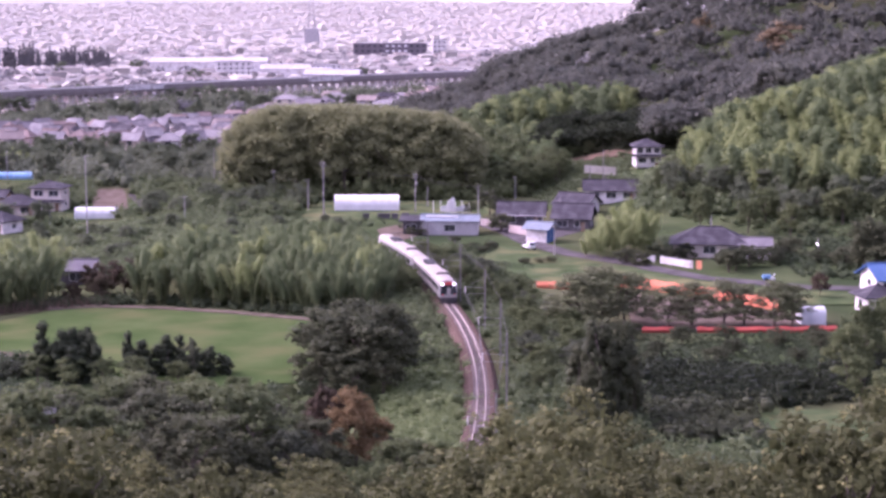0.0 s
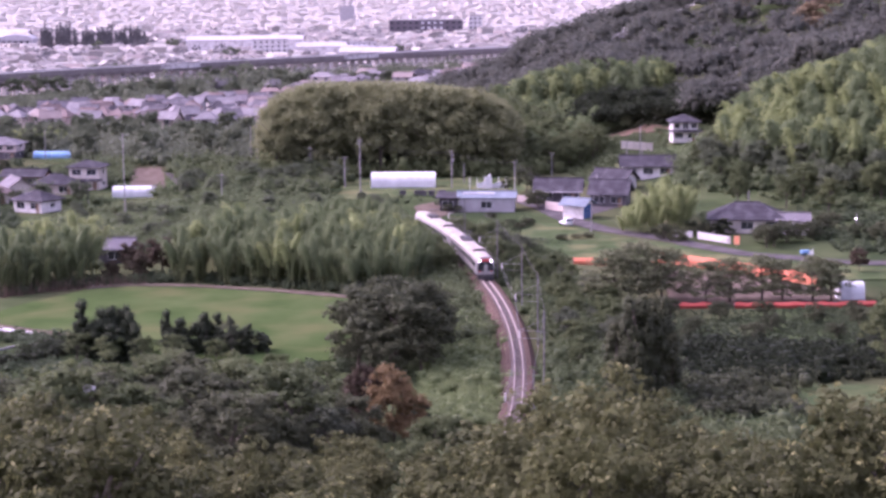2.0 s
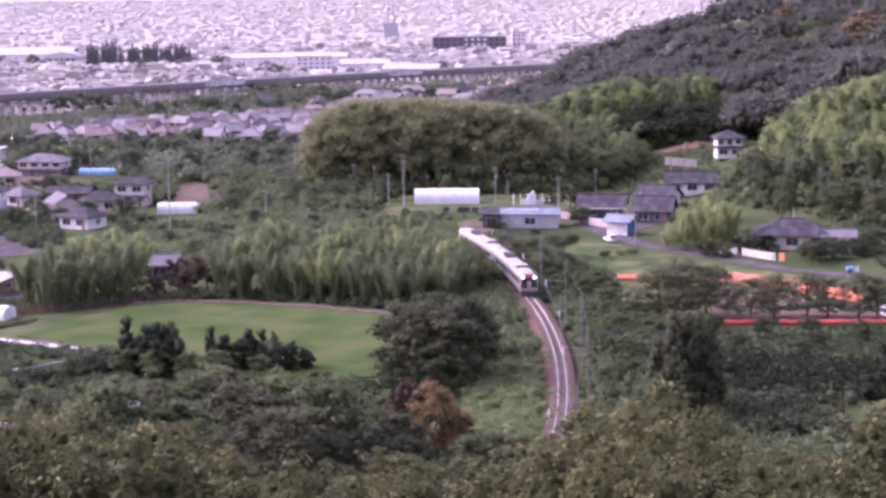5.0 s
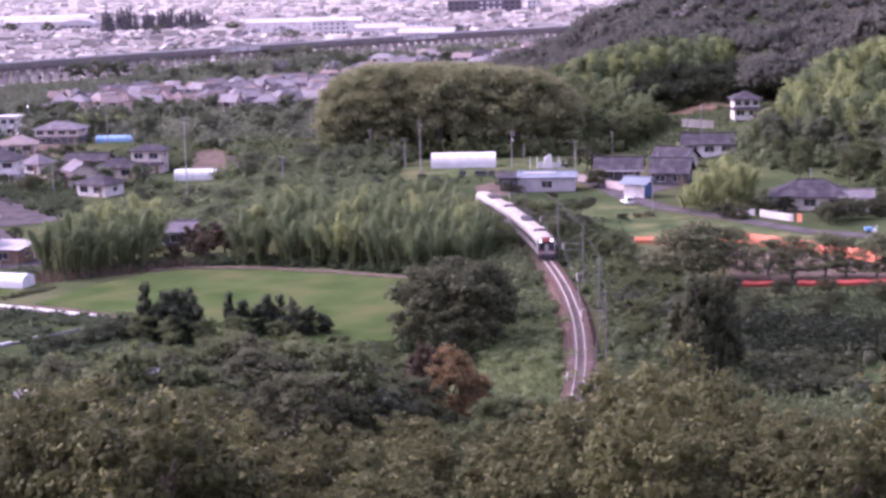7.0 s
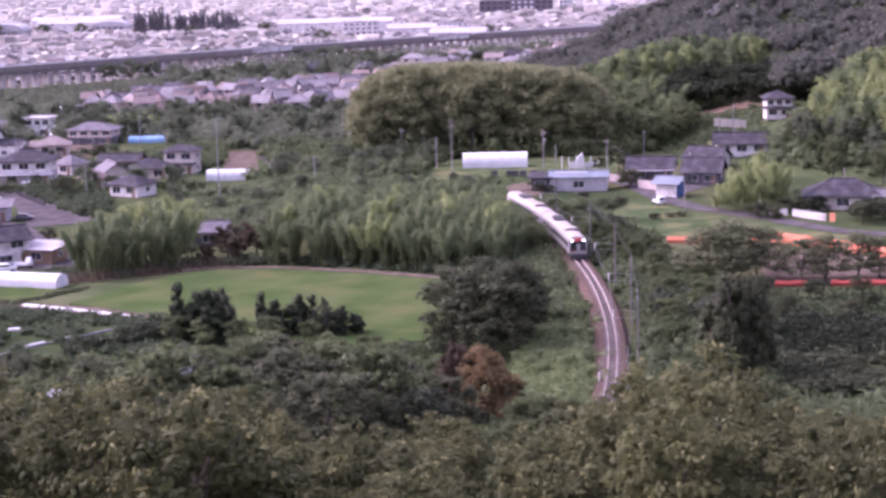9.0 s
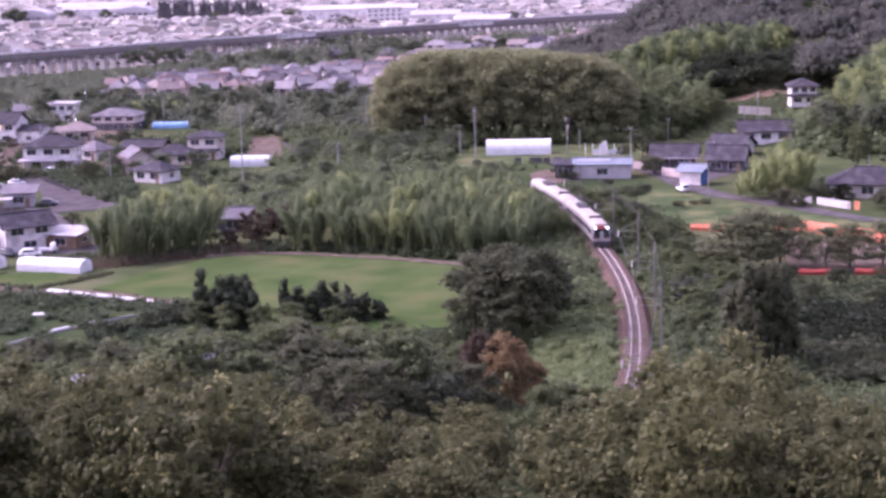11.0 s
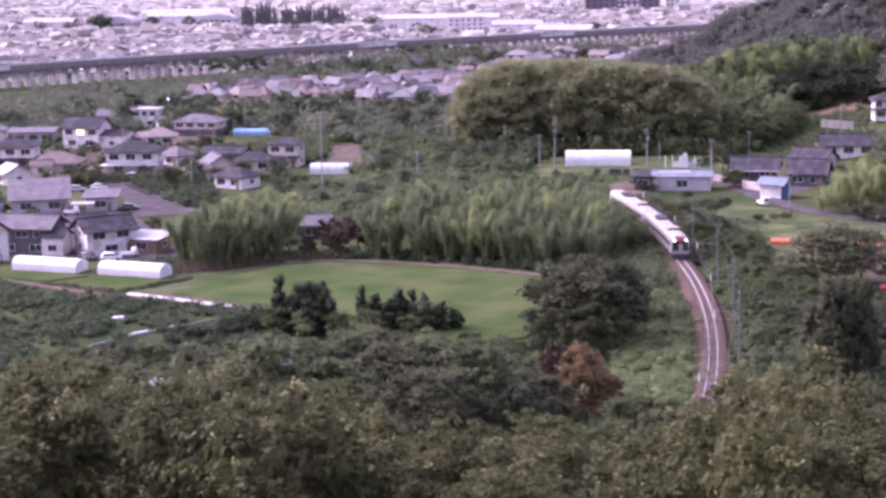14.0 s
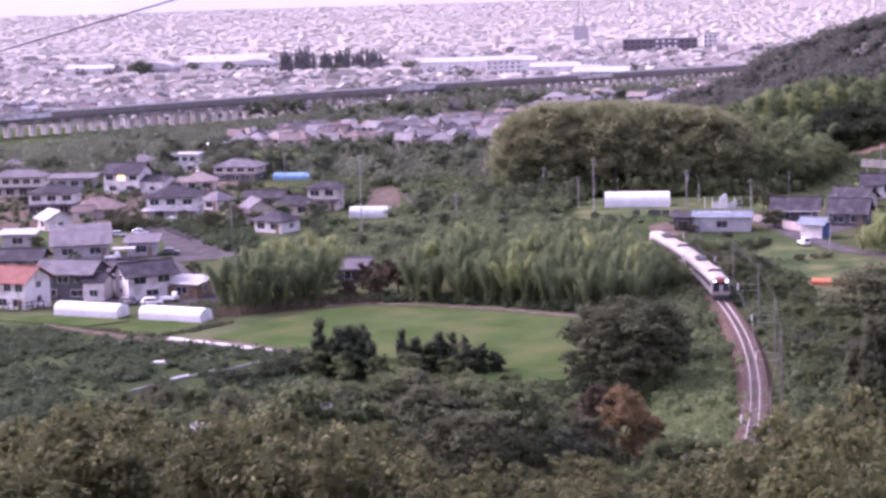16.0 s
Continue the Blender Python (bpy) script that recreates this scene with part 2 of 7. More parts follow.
def shining(name, colour, strength):
    m = bpy.data.materials.new(name)
    m.use_nodes = True
    b = m.node_tree.nodes["Principled BSDF"]
    b.inputs["Base Color"].default_value = (*colour, 1)
    b.inputs["Emission Color"].default_value = (*colour, 1)
    b.inputs["Emission Strength"].default_value = strength
    return m


M["lamp_white"] = shining("lamp_white", (1.0, 0.97, 0.95), 3.5)
M["lamp_warm"] = shining("lamp_warm", (1.0, 0.6, 0.2), 1.6)


# ---- mesh helpers ----
rng = np.random.default_rng(7)


def quads(name, verts, faces, mats, index=None, smooth=False):
    """A mesh of quads from arrays made in a loop."""
    verts, faces = np.asarray(verts, np.float32), np.asarray(faces, np.int32)
    me = bpy.data.meshes.new(name)
    me.vertices.add(len(verts))
    me.vertices.foreach_set("co", verts.ravel())
    me.loops.add(faces.size)
    me.loops.foreach_set("vertex_index", faces.ravel())
    me.polygons.add(len(faces))
    me.polygons.foreach_set("loop_start", np.arange(0, faces.size, faces.shape[1], dtype=np.int32))
    for m in mats:
        me.materials.append(m)
    if index is not None:
        me.polygons.foreach_set("material_index", np.asarray(index, np.int32))
    me.polygons.foreach_set("use_smooth", np.full(len(faces), smooth))
    me.update(calc_edges=True)
    return me


def part(name, bm, mat, parent=None, label="", smooth=False):
    me = bpy.data.meshes.new(name)
    bm.to_mesh(me)
    bm.free()
    me.materials.append(mat)
    if smooth:
        me.polygons.foreach_set("use_smooth", np.full(len(me.polygons), True))
    ob = new(name, me)
    ob.parent = parent
    return tagged(ob, label)


def empty(name, m, label="", category="", group="", kind=""):
    ob = new(name)
    ob.empty_display_size = 0.3
    ob.matrix_world = m
    return tagged(ob, label, category, group, kind)


def box(bm, x0, x1, y0, y1, z0, z1, m=None):
    v = [bm.verts.new((x, y, z)) for z in (z0, z1) for x, y in ((x0, y0), (x1, y0), (x1, y1), (x0, y1))]
    for f in ((3, 2, 1, 0), (4, 5, 6, 7), (0, 1, 5, 4), (1, 2, 6, 5), (2, 3, 7, 6), (3, 0, 4, 7)):
        bm.faces.new([v[i] for i in f])
    if m is not None:
        bmesh.ops.transform(bm, matrix=m, verts=v)
    return bm


def boxes(*rows):
    bm = bmesh.new()
    for r in rows:
        box(bm, *r)
    return bm


def prism(bm, outline, y0, y1):
    """An outline in x, z drawn out along y."""
    a, b = [bm.verts.new((x, y0, z)) for x, z in outline], [bm.verts.new((x, y1, z)) for x, z in outline]
    n = len(outline)
    for i in range(n):
        bm.faces.new((a[i], a[(i + 1) % n], b[(i + 1) % n], b[i]))
    bm.faces.new(a[::-1])
    bm.faces.new(b)
    bmesh.ops.recalc_face_normals(bm, faces=bm.faces)
    return bm


def tube(bm, points, radii, n=6):
    rings = []
    for i, (p, r) in enumerate(zip(points, radii)):
        a, b = Vector(points[max(i - 1, 0)]), Vector(points[min(i + 1, len(points) - 1)])
        q = (b - a).to_track_quat("Z", "Y")
        rings.append([bm.verts.new(Vector(p) + q @ Vector((r * math.cos(k * 2 * math.pi / n), r * math.sin(k * 2 * math.pi / n), 0))) for k in range(n)])
    for s, t in zip(rings, rings[1:]):
        for k in range(n):
            bm.faces.new((s[k], s[(k + 1) % n], t[(k + 1) % n], t[k]))
    bm.faces.new(rings[0][::-1])
    bm.faces.new(rings[-1])
    return bm


def unit(v):
    return v / np.maximum(np.linalg.norm(v, axis=-1, keepdims=True), 1e-9)


CUBE = np.array([(x, y, z) for x in (-0.62, 0.62) for y in (-0.62, 0.62) for z in (-0.62, 0.62)])
CUBE_F = np.array([(0, 1, 3, 2), (4, 6, 7, 5), (0, 4, 5, 1), (2, 3, 7, 6), (0, 2, 6, 4), (1, 5, 7, 3)])


def foliage(lumps, radii, per, size, r, up=0.25, rough=0.3, thin=0.6, core=0.56, droop=0.0):
    """Leaf blades over the skins of many lumps, with a closed kernel in each lump."""
    lumps, radii = np.asarray(lumps, float), np.asarray(radii, float)
    k = len(lumps)
    u = unit(r.normal(size=(k, per, 3)))
    u[..., 2] = np.where(u[..., 2] < -0.35, -u[..., 2], u[..., 2])
    p = lumps[:, None] + radii[:, None] * u * r.uniform(0.7, 1.2, (k, per, 1))
    nrm = unit(u + rough * r.normal(size=u.shape) + np.array([0, 0, up]))
    t = unit(np.cross(nrm, unit(r.normal(size=u.shape)) + np.array([0, 0, 0.001])))
    if droop:
        t = unit(t + np.array([0, 0, -droop]))
    b = unit(np.cross(nrm, t))
    s = np.broadcast_to(np.asarray(size, float).reshape(-1, 1, 1), (k, 1, 1)) * r.uniform(0.6, 1.35, (k, per, 1))
    q = np.stack([p + t * s, p + b * s * thin, p - t * s, p - b * s * thin], 2).reshape(-1, 3)
    f = np.arange(len(q)).reshape(-1, 4)
    if core:
        c = (lumps[:, None] + radii[:, None] * core * CUBE[None]).reshape(-1, 3)
        cf = (len(q) + len(CUBE) * np.arange(k)[:, None, None] + CUBE_F[None]).reshape(-1, 4)
        q, f = np.concatenate([q, c]), np.concatenate([f, cf])
    return q, f


# ---- the lie of the land ----
FOOT = [(160, 300), (120, 345), (80, 370), (45, 400), (28, 430), (20, 520), (-10, 640), (-20, 760), (-20, 1000)]


# ground heights of the hill's three ridges, by bearing from the lookout
BEARING = [0.0, 0.02, 0.04, 0.07, 0.085, 0.104, 0.115, 0.132, 0.145, 0.155, 0.177, 0.195, 0.217, 0.25, 0.3, 0.4]
NEAR_TOP = [8, 9, 10.5, 13, 14.5, 16.5, 17.6, 19.5, 21, 24.5, 28, 31, 35, 38, 42, 46]
SPUR_TOP = [10, 15, 18, 20, 21, 20.5, 20, 21, 23, 25, 27, 30, 34, 38, 44, 50]
FAR_TOP = [11, 21, 23.5, 32.5, 35, 38.5, 46, 51, 55, 58, 67, 74, 83, 95, 110, 128]


def ease(a, b, v):
    t = np.clip((v - a) / (b - a), 0, 1)
    return t * t * (3 - 2 * t)


def land(x, y):
    """Height of the ground: the lookout's slope, the terrace, the plain and the wooded hill."""
    x, y = np.asarray(x, float), np.asarray(y, float)
    z = np.interp(y, [-200, -20, 0, 15, 30, 60, 100, 130, 160, 190, 215, 300, 400, 470, 600, 720, 1150, 2000, 5000],
                  [60, 58, 57, 52, 46, 35, 22.5, 16, 12.2, 10.6, 10, 10, 10.5, 8.5, 5.5, 3, 0, 2, 55])
    z = z - 2.2 * ease(-55, -85, x) * ease(285, 300, y) * (1 - ease(430, 520, y))
    s = np.full(np.broadcast(x, y).shape, 1e9)
    for (ax, ay), (bx, by) in zip(FOOT, FOOT[1:]):
        dx, dy = bx - ax, by - ay
        u = np.clip(((x - ax) * dx + (y - ay) * dy) / (dx * dx + dy * dy), 0, 1)
        s = np.minimum(s, np.hypot(x - ax - u * dx, y - ay - u * dy))
    s = np.where((x > np.interp(y, [p[1] for p in FOOT], [p[0] for p in FOOT])) & (y > 300), s, 0) * (1 - ease(900, 1000, y))
    rise = z + np.minimum(0.25 * np.minimum(s, 30) + 0.6 * np.maximum(s - 30, 0), 130)
    b = x / np.maximum(y, 1.0)
    near, spur, far = (np.interp(b, BEARING, h) for h in (NEAR_TOP, SPUR_TOP, FAR_TOP))
    dip = np.minimum(np.minimum(near, spur), np.maximum(near - 6, 15.5))
    top = near + (dip - near) * ease(470, 515, y) + (spur - dip) * ease(535, 570, y) + (far - spur) * np.clip((y - 600) / 140, 0, 1) - 0.05 * np.maximum(y - 745, 0)
    top = np.where(y < 440, 300, top + 60 * (1 - ease(440, 452, y)))
    lift = np.where((b > 0.0) & (b < 0.12), np.interp(y, [520, 568, 582, 620], [0, 1, 1, 0]) * ease(0.0, 0.012, b) * (1 - ease(0.1, 0.115, b)), 0)
    rise = np.maximum(rise, z + (spur - z) * lift)
    return np.where((y > 440) & (b > 0), np.minimum(rise, np.maximum(top, z)), rise)


def land1(x, y):
    return float(land(x, y))


R_TRACK, X_TRACK, Y_TRACK, Z_TRACK = 430.0, 4.9, 226.0, 10.95


def track_at(s, off=0.0, z=0.0):
    """A point of the curved railway, s metres past the apex of its bend, off metres to the right, and its heading."""
    a = s / R_TRACK
    rad = R_TRACK + off
    return Vector((X_TRACK - R_TRACK + rad * math.cos(a), Y_TRACK + rad * math.sin(a), Z_TRACK + z)), a


def track_x(y):
    return X_TRACK - R_TRACK + np.sqrt(np.maximum(R_TRACK ** 2 - (np.asarray(y, float) - Y_TRACK) ** 2, 0))

# ---- ground ----
def ground_material():
    m = material("ground", [(0.03, 0.044, 0.022), (0.052, 0.07, 0.032), (0.095, 0.105, 0.055)], 0.06, 10, rough=0.95, bump=0.15, fine=1.5, stain=((0.085, 0.08, 0.045), 0.02), spec=0.0)
    n, l = m.node_tree.nodes, m.node_tree.links
    b = n["Principled BSDF"]
    green = b.inputs["Base Color"].links[0].from_socket
    co, sep, mr = n.new("ShaderNodeTexCoord"), n.new("ShaderNodeSeparateXYZ"), n.new("ShaderNodeMapRange")
    l.new(co.outputs["Object"], sep.inputs[0])
    l.new(sep.outputs["Y"], mr.inputs["Value"])
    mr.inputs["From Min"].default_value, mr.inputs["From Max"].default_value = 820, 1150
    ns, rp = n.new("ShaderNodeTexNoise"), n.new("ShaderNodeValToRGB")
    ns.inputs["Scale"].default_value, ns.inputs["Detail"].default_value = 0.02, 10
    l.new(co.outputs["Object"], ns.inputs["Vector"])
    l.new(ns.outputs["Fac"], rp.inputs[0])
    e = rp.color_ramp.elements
    # town paving grey, lifted further for the haze over the plain
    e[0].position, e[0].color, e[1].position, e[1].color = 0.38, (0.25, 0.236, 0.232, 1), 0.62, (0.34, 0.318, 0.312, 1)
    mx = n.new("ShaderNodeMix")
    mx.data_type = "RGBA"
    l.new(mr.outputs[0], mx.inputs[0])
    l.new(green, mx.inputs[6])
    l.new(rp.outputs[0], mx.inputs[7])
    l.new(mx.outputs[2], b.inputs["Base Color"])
    return m


def sheet(name, xs, ys, lift, mats, kind="structure", label=""):
    gx, gy = np.meshgrid(xs, ys)
    v = np.stack([gx, gy, land(gx, gy) + lift], -1).reshape(-1, 3)
    a = (np.arange(len(ys) - 1)[:, None] * len(xs) + np.arange(len(xs) - 1)[None]).reshape(-1)
    f = np.stack([a, a + 1, a + 1 + len(xs), a + len(xs)], 1)
    return tagged(new(name, quads(name, v, f, mats, smooth=True)), label, kind=kind)


gx = np.unique(np.concatenate([np.arange(-320, 321, 8), np.linspace(320, 5000, 40), -np.linspace(320, 5000, 40)]))
gy = np.unique(np.concatenate([np.linspace(-5000, -200, 30), np.arange(-200, 1001, 6), np.linspace(1000, 5000, 60)]))
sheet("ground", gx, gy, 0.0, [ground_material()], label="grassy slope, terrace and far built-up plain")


def patch(name, outline, mat, lift, label, step=3.0, edge=0.35):
    """A field, road or bare plot: an outline laid on the ground, with a wavering edge and a thickness."""
    pts = []
    for (ax, ay), (bx, by) in zip(outline, outline[1:] + outline[:1]):
        n = max(1, int(math.hypot(bx - ax, by - ay) / step))
        for i in range(n):
            wob = Vector((noise.noise((ax + i * 3.1, ay, 0)), noise.noise((ay, bx + i * 2.7, 5)), 0)) * edge
            pts.append((ax + (bx - ax) * i / n + wob.x, ay + (by - ay) * i / n + wob.y))
    bm = bmesh.new()
    top = bm.faces.new([bm.verts.new((x, y, land1(x, y) + lift)) for x, y in pts])
    low = [bm.verts.new((x, y, land1(x, y) - 0.3)) for x, y in pts]
    tv = list(top.verts)
    for i in range(len(pts)):
        j = (i + 1) % len(pts)
        bm.faces.new((tv[j], tv[i], low[i], low[j]))
    bmesh.ops.triangulate(bm, faces=[top])
    bmesh.ops.recalc_face_normals(bm, faces=bm.faces)
    return tagged(part(name, bm, mat, None), label, kind="structure")


patch("rice_field", [(-75.5, 257.4), (-70, 272.5), (-63.4, 283.4), (-57.5, 286), (-47.5, 285.2), (-33.7, 280.3), (-20.2, 273.6), (-17, 262), (-17, 240), (-19, 229), (-27.5, 226), (-42.5, 232.5), (-54.5, 246), (-63.5, 250)], M["rice"], 0.22, "flat bright green rice field")
patch("field_path", [(-64, 284), (-57.5, 286.2), (-47.5, 285.4), (-33.6, 280.5), (-19.6, 273.8), (-19, 275.6), (-33.2, 282.4), (-47.2, 287.2), (-57.5, 288.6), (-65, 286.6)], M["soil"], 0.28, "pale soil path along the bamboo")
patch("grass_field_left", [(-97.5, 264.6), (-92, 271.4), (-86, 271.6), (-78.2, 267.6), (-84.8, 259)], M["rice"], 0.2, "small green vegetable field beside a greenhouse")
patch("grass_field_corner", [(-119, 273), (-109, 277), (-93.5, 272), (-99.5, 267)], M["rice"], 0.2, "green vegetable plot")
patch("bare_strip", [(-108, 270), (-99, 264.5), (-85.5, 257.8), (-77.5, 257), (-55, 249.5), (-54, 244.5), (-62, 246), (-79, 253), (-86, 254.6), (-103, 265)], M["soil"], 0.16, "bare brown soil along the field edge")
patch("grass_field_right", [(6, 340), (11, 357), (16, 356), (23.5, 340.5), (36.3, 327), (45.8, 313), (61.8, 302.5), (75, 300), (75, 290), (61, 289), (52.9, 291), (35.6, 310.5), (17, 313), (9, 325)], M["grass"], 0.2, "mown pale green grass field below the road")
patch("grass_field_low", [(36.5, 203), (37.5, 210), (40, 213.6), (48.5, 213), (48.5, 206), (44, 199)], M["grass"], 0.2, "small green clearing between hedges")
patch("plot_soil", [(-14.5, 384), (-8.6, 393), (-6, 386), (-5, 375), (-9.6, 364), (-13, 373)], M["soil"], 0.14, "bare pinkish soil plot")
patch("plot_net", [(29, 267), (31, 300), (40, 297.5), (48, 291.5), (56, 280), (60, 268)], M["soil"], 0.14, "bare plot fenced with orange nets")
patch("grass_behind_greenhouse", [(-32, 398), (-34, 452), (20, 452), (9, 404)], M["grass"], 0.1, "rough grass round the greenhouse")
patch("hill_clearing", [(34, 448), (36, 468), (46, 492), (56, 500), (52, 470), (46, 446)], M["grass"], 0.12, "grassy bank under the hillside house")
patch("hill_cut", [(29, 524), (44, 519), (56, 508), (60, 512), (50, 530), (30, 534)], M["soil_red"], 0.5, "bare reddish earth below the wood")
patch("road_east", [(6, 396), (9, 396), (16, 381), (20.5, 364), (26, 350.5), (34, 341), (39, 334), (44.5, 325.5), (49, 319), (57, 314.5), (65, 309.5), (80, 307.5), (120, 303), (120, 299.5), (78, 303.5), (63, 305.5), (55, 310.5), (46.5, 315.8), (41.5, 322.5), (35.5, 331.5), (30.5, 338), (22.5, 347.5), (16, 362), (12, 379)], M["asphalt"], 0.1, "narrow lilac grey asphalt lane")
patch("yard_east", [(8, 398), (20, 398), (31, 383), (21, 366), (15, 382)], M["asphalt"], 0.07, "paved farmyard")
patch("road_west", [(-143, 420), (-135.5, 419), (-121, 397), (-103, 371), (-97, 356), (-110, 350), (-116, 364), (-123, 382)], M["asphalt"], 0.1, "wide lilac grey asphalt road")
patch("yard_west", [(-150, 350), (-121, 364), (-109, 349), (-90, 318), (-88, 303), (-107, 299), (-118, 303), (-122, 330)], M["asphalt"], 0.07, "paved yard among houses")
patch("village_yard", [(-215, 405), (-210, 520), (-140, 525), (-128, 440), (-138, 415), (-155, 395)], M["soil"], 0.07, "bare earth yards between village houses")
patch("bare_plot", [(-88, 446), (-79.5, 445), (-84, 470), (-89, 494), (-97, 493), (-93, 468)], M["soil"], 0.14, "bare pinkish soil plot among scrub")
patch("scrub_path", [(-86, 482), (-83, 482), (-75, 455), (-70, 436), (-73, 436), (-78, 454)], M["asphalt"], 0.16, "narrow lane through the scrub")
patch("verge_west", [(-160, 368), (-168, 400), (-146, 400), (-136, 384), (-128, 371)], M["grass"], 0.12, "grass lot beside the road")

# ---- railway ----
track = empty("railway_track", pose(0, 0, 0), "single curved railway track on lilac grey ballast", "railway", kind="structure")


def ribbon(name, profile, mat, s0, s1, step, smooth=False):
    bm, rows = bmesh.new(), []
    for i in range(int((s1 - s0) / step) + 1):
        rows.append([bm.verts.new(track_at(s0 + i * step, o, z)[0]) for o, z in profile])
    for a, b in zip(rows, rows[1:]):
        for k in range(len(profile) - 1):
            bm.faces.new((a[k], a[k + 1], b[k + 1], b[k]))
    bmesh.ops.recalc_face_normals(bm, faces=bm.faces)
    return part(name, bm, mat, track, smooth=smooth)


ribbon("ballast_bed", [(-2.9, -1.6), (-1.6, 0.0), (-1.2, 0.06), (0, 0.02), (1.2, 0.06), (1.6, 0.0), (2.9, -1.6)], M["ballast"], -60, 96, 3)
for side in (-0.5335, 0.5335):
    ribbon("rail", [(side - 0.07, 0.05), (side - 0.02, 0.08), (side - 0.038, 0.18), (side - 0.038, 0.24), (side + 0.038, 0.24), (side + 0.038, 0.18), (side + 0.02, 0.08), (side + 0.07, 0.05)], M["rail"], -60, 93, 3)
sl = boxes((-1.0, 1.0, -0.11, 0.11, -0.05, 0.09))
sleeper_mesh = bpy.data.meshes.new("sleeper")
sl.to_mesh(sleeper_mesh)
sl.free()
sleeper_mesh.materials.append(M["sleeper"])
for i in range(200):
    p, a = track_at(-45 + i * 0.62)
    so = new("sleeper", sleeper_mesh)
    so.matrix_world = Matrix.Translation(p) @ pose(0, 0, 0, 0, 0, math.degrees(a))
    so.parent = track

# ---- trees ----
def tree_kind(name, label, category, group, crown_fn, leaf, h_trunk, r_trunk, limbs, r, bark="bark", lean=0.3):
    """A tree 10 m high, standing at the origin, as a pattern for copies."""
    root = empty(name, pose(0, 0, 0), label, category, group)
    bm = bmesh.new()
    bend = [(lean * r.normal() * t, lean * r.normal() * t, h_trunk * t) for t in (0, 0.35, 0.7, 1.0)]
    bend[0] = (0, 0, -0.6)
    tube(bm, bend, [r_trunk * 1.3, r_trunk, r_trunk * 0.8, r_trunk * 0.35], 7)
    for _ in range(limbs):
        a, z0 = r.uniform(0, 6.28), r.uniform(0.35, 0.75) * h_trunk
        ln = r.uniform(1.6, 2.8)
        tube(bm, [(0, 0, z0), (ln * 0.5 * math.cos(a), ln * 0.5 * math.sin(a), z0 + ln * 0.45), (ln * math.cos(a), ln * math.sin(a), z0 + ln)], [r_trunk * 0.5, r_trunk * 0.35, 0.03], 5)
    part("trunk", bm, M[bark], root)
    q, f = crown_fn(r)
    mats, index = [M[leaf]], np.zeros(len(f), int)
    if leaf == "leaf_fore":
        # pale young tufts standing out of the crown
        pick = q[r.integers(0, len(q), 700)]
        pick = pick[(pick[:, 2] > 4.0) | (np.hypot(pick[:, 0], pick[:, 1]) > 3.2)][:50]
        c = pick + unit(pick - np.array([0, 0, 4.0])) * r.uniform(0.05, 0.4, (len(pick), 1))
        tq, tf = foliage(c, r.uniform(0.14, 0.3, (len(pick), 1)) * np.ones(3), 7, 0.15, r, up=0.6, rough=0.6, thin=0.5, core=0)
        mats, index = mats + [M["leaf_shoot"]], np.concatenate([index, np.ones(len(tf), int)])
        q, f = np.concatenate([q, tq]), np.concatenate([f, tf + len(q)])
    crown = new("crown", quads("crown", q, f, mats, index, True))
    crown.parent = root
    return root


def broad(n, radius, low, high, lump, per, size, flat=1.0, boughs=11, **kw):
    """An uneven crown: boughs spread round an egg, each a billow of leafy lumps, with dark notches between them."""
    def make(r):
        k = np.arange(boughs) + 0.5
        uz = 1 - 1.75 * k / boughs
        ang = 2.4 * k + r.uniform(0, 6.28)
        ur = np.sqrt(np.maximum(1 - uz ** 2, 0.02))
        mid, half = (low + high) / 2, (high - low) / 2 * flat
        reach = r.uniform(0.5, 0.82, boughs)
        c = np.stack([ur * np.cos(ang) * radius * reach, ur * np.sin(ang) * radius * reach, mid + uz * half * r.uniform(0.5, 0.78, boughs)], 1)
        br = radius * r.uniform(0.34, 0.55, boughs)
        pick = r.integers(0, boughs, n)
        u = unit(r.normal(size=(n, 3)) + np.array([0, 0, 0.35]))
        p = c[pick] + u * br[pick][:, None] * r.uniform(0.55, 1.0, (n, 1)) * np.array([1, 1, 0.85])
        rr = lump * r.uniform(0.6, 1.25, (n, 1)) * np.array([1, 1, 0.85])
        q = c[pick] + u * br[pick][:, None] * 0.3
        p = np.concatenate([p, q[:n // 4]])
        rr = np.concatenate([rr, rr[:n // 4] * 1.2])
        return foliage(p, rr, per, size, r, **kw)
    return make


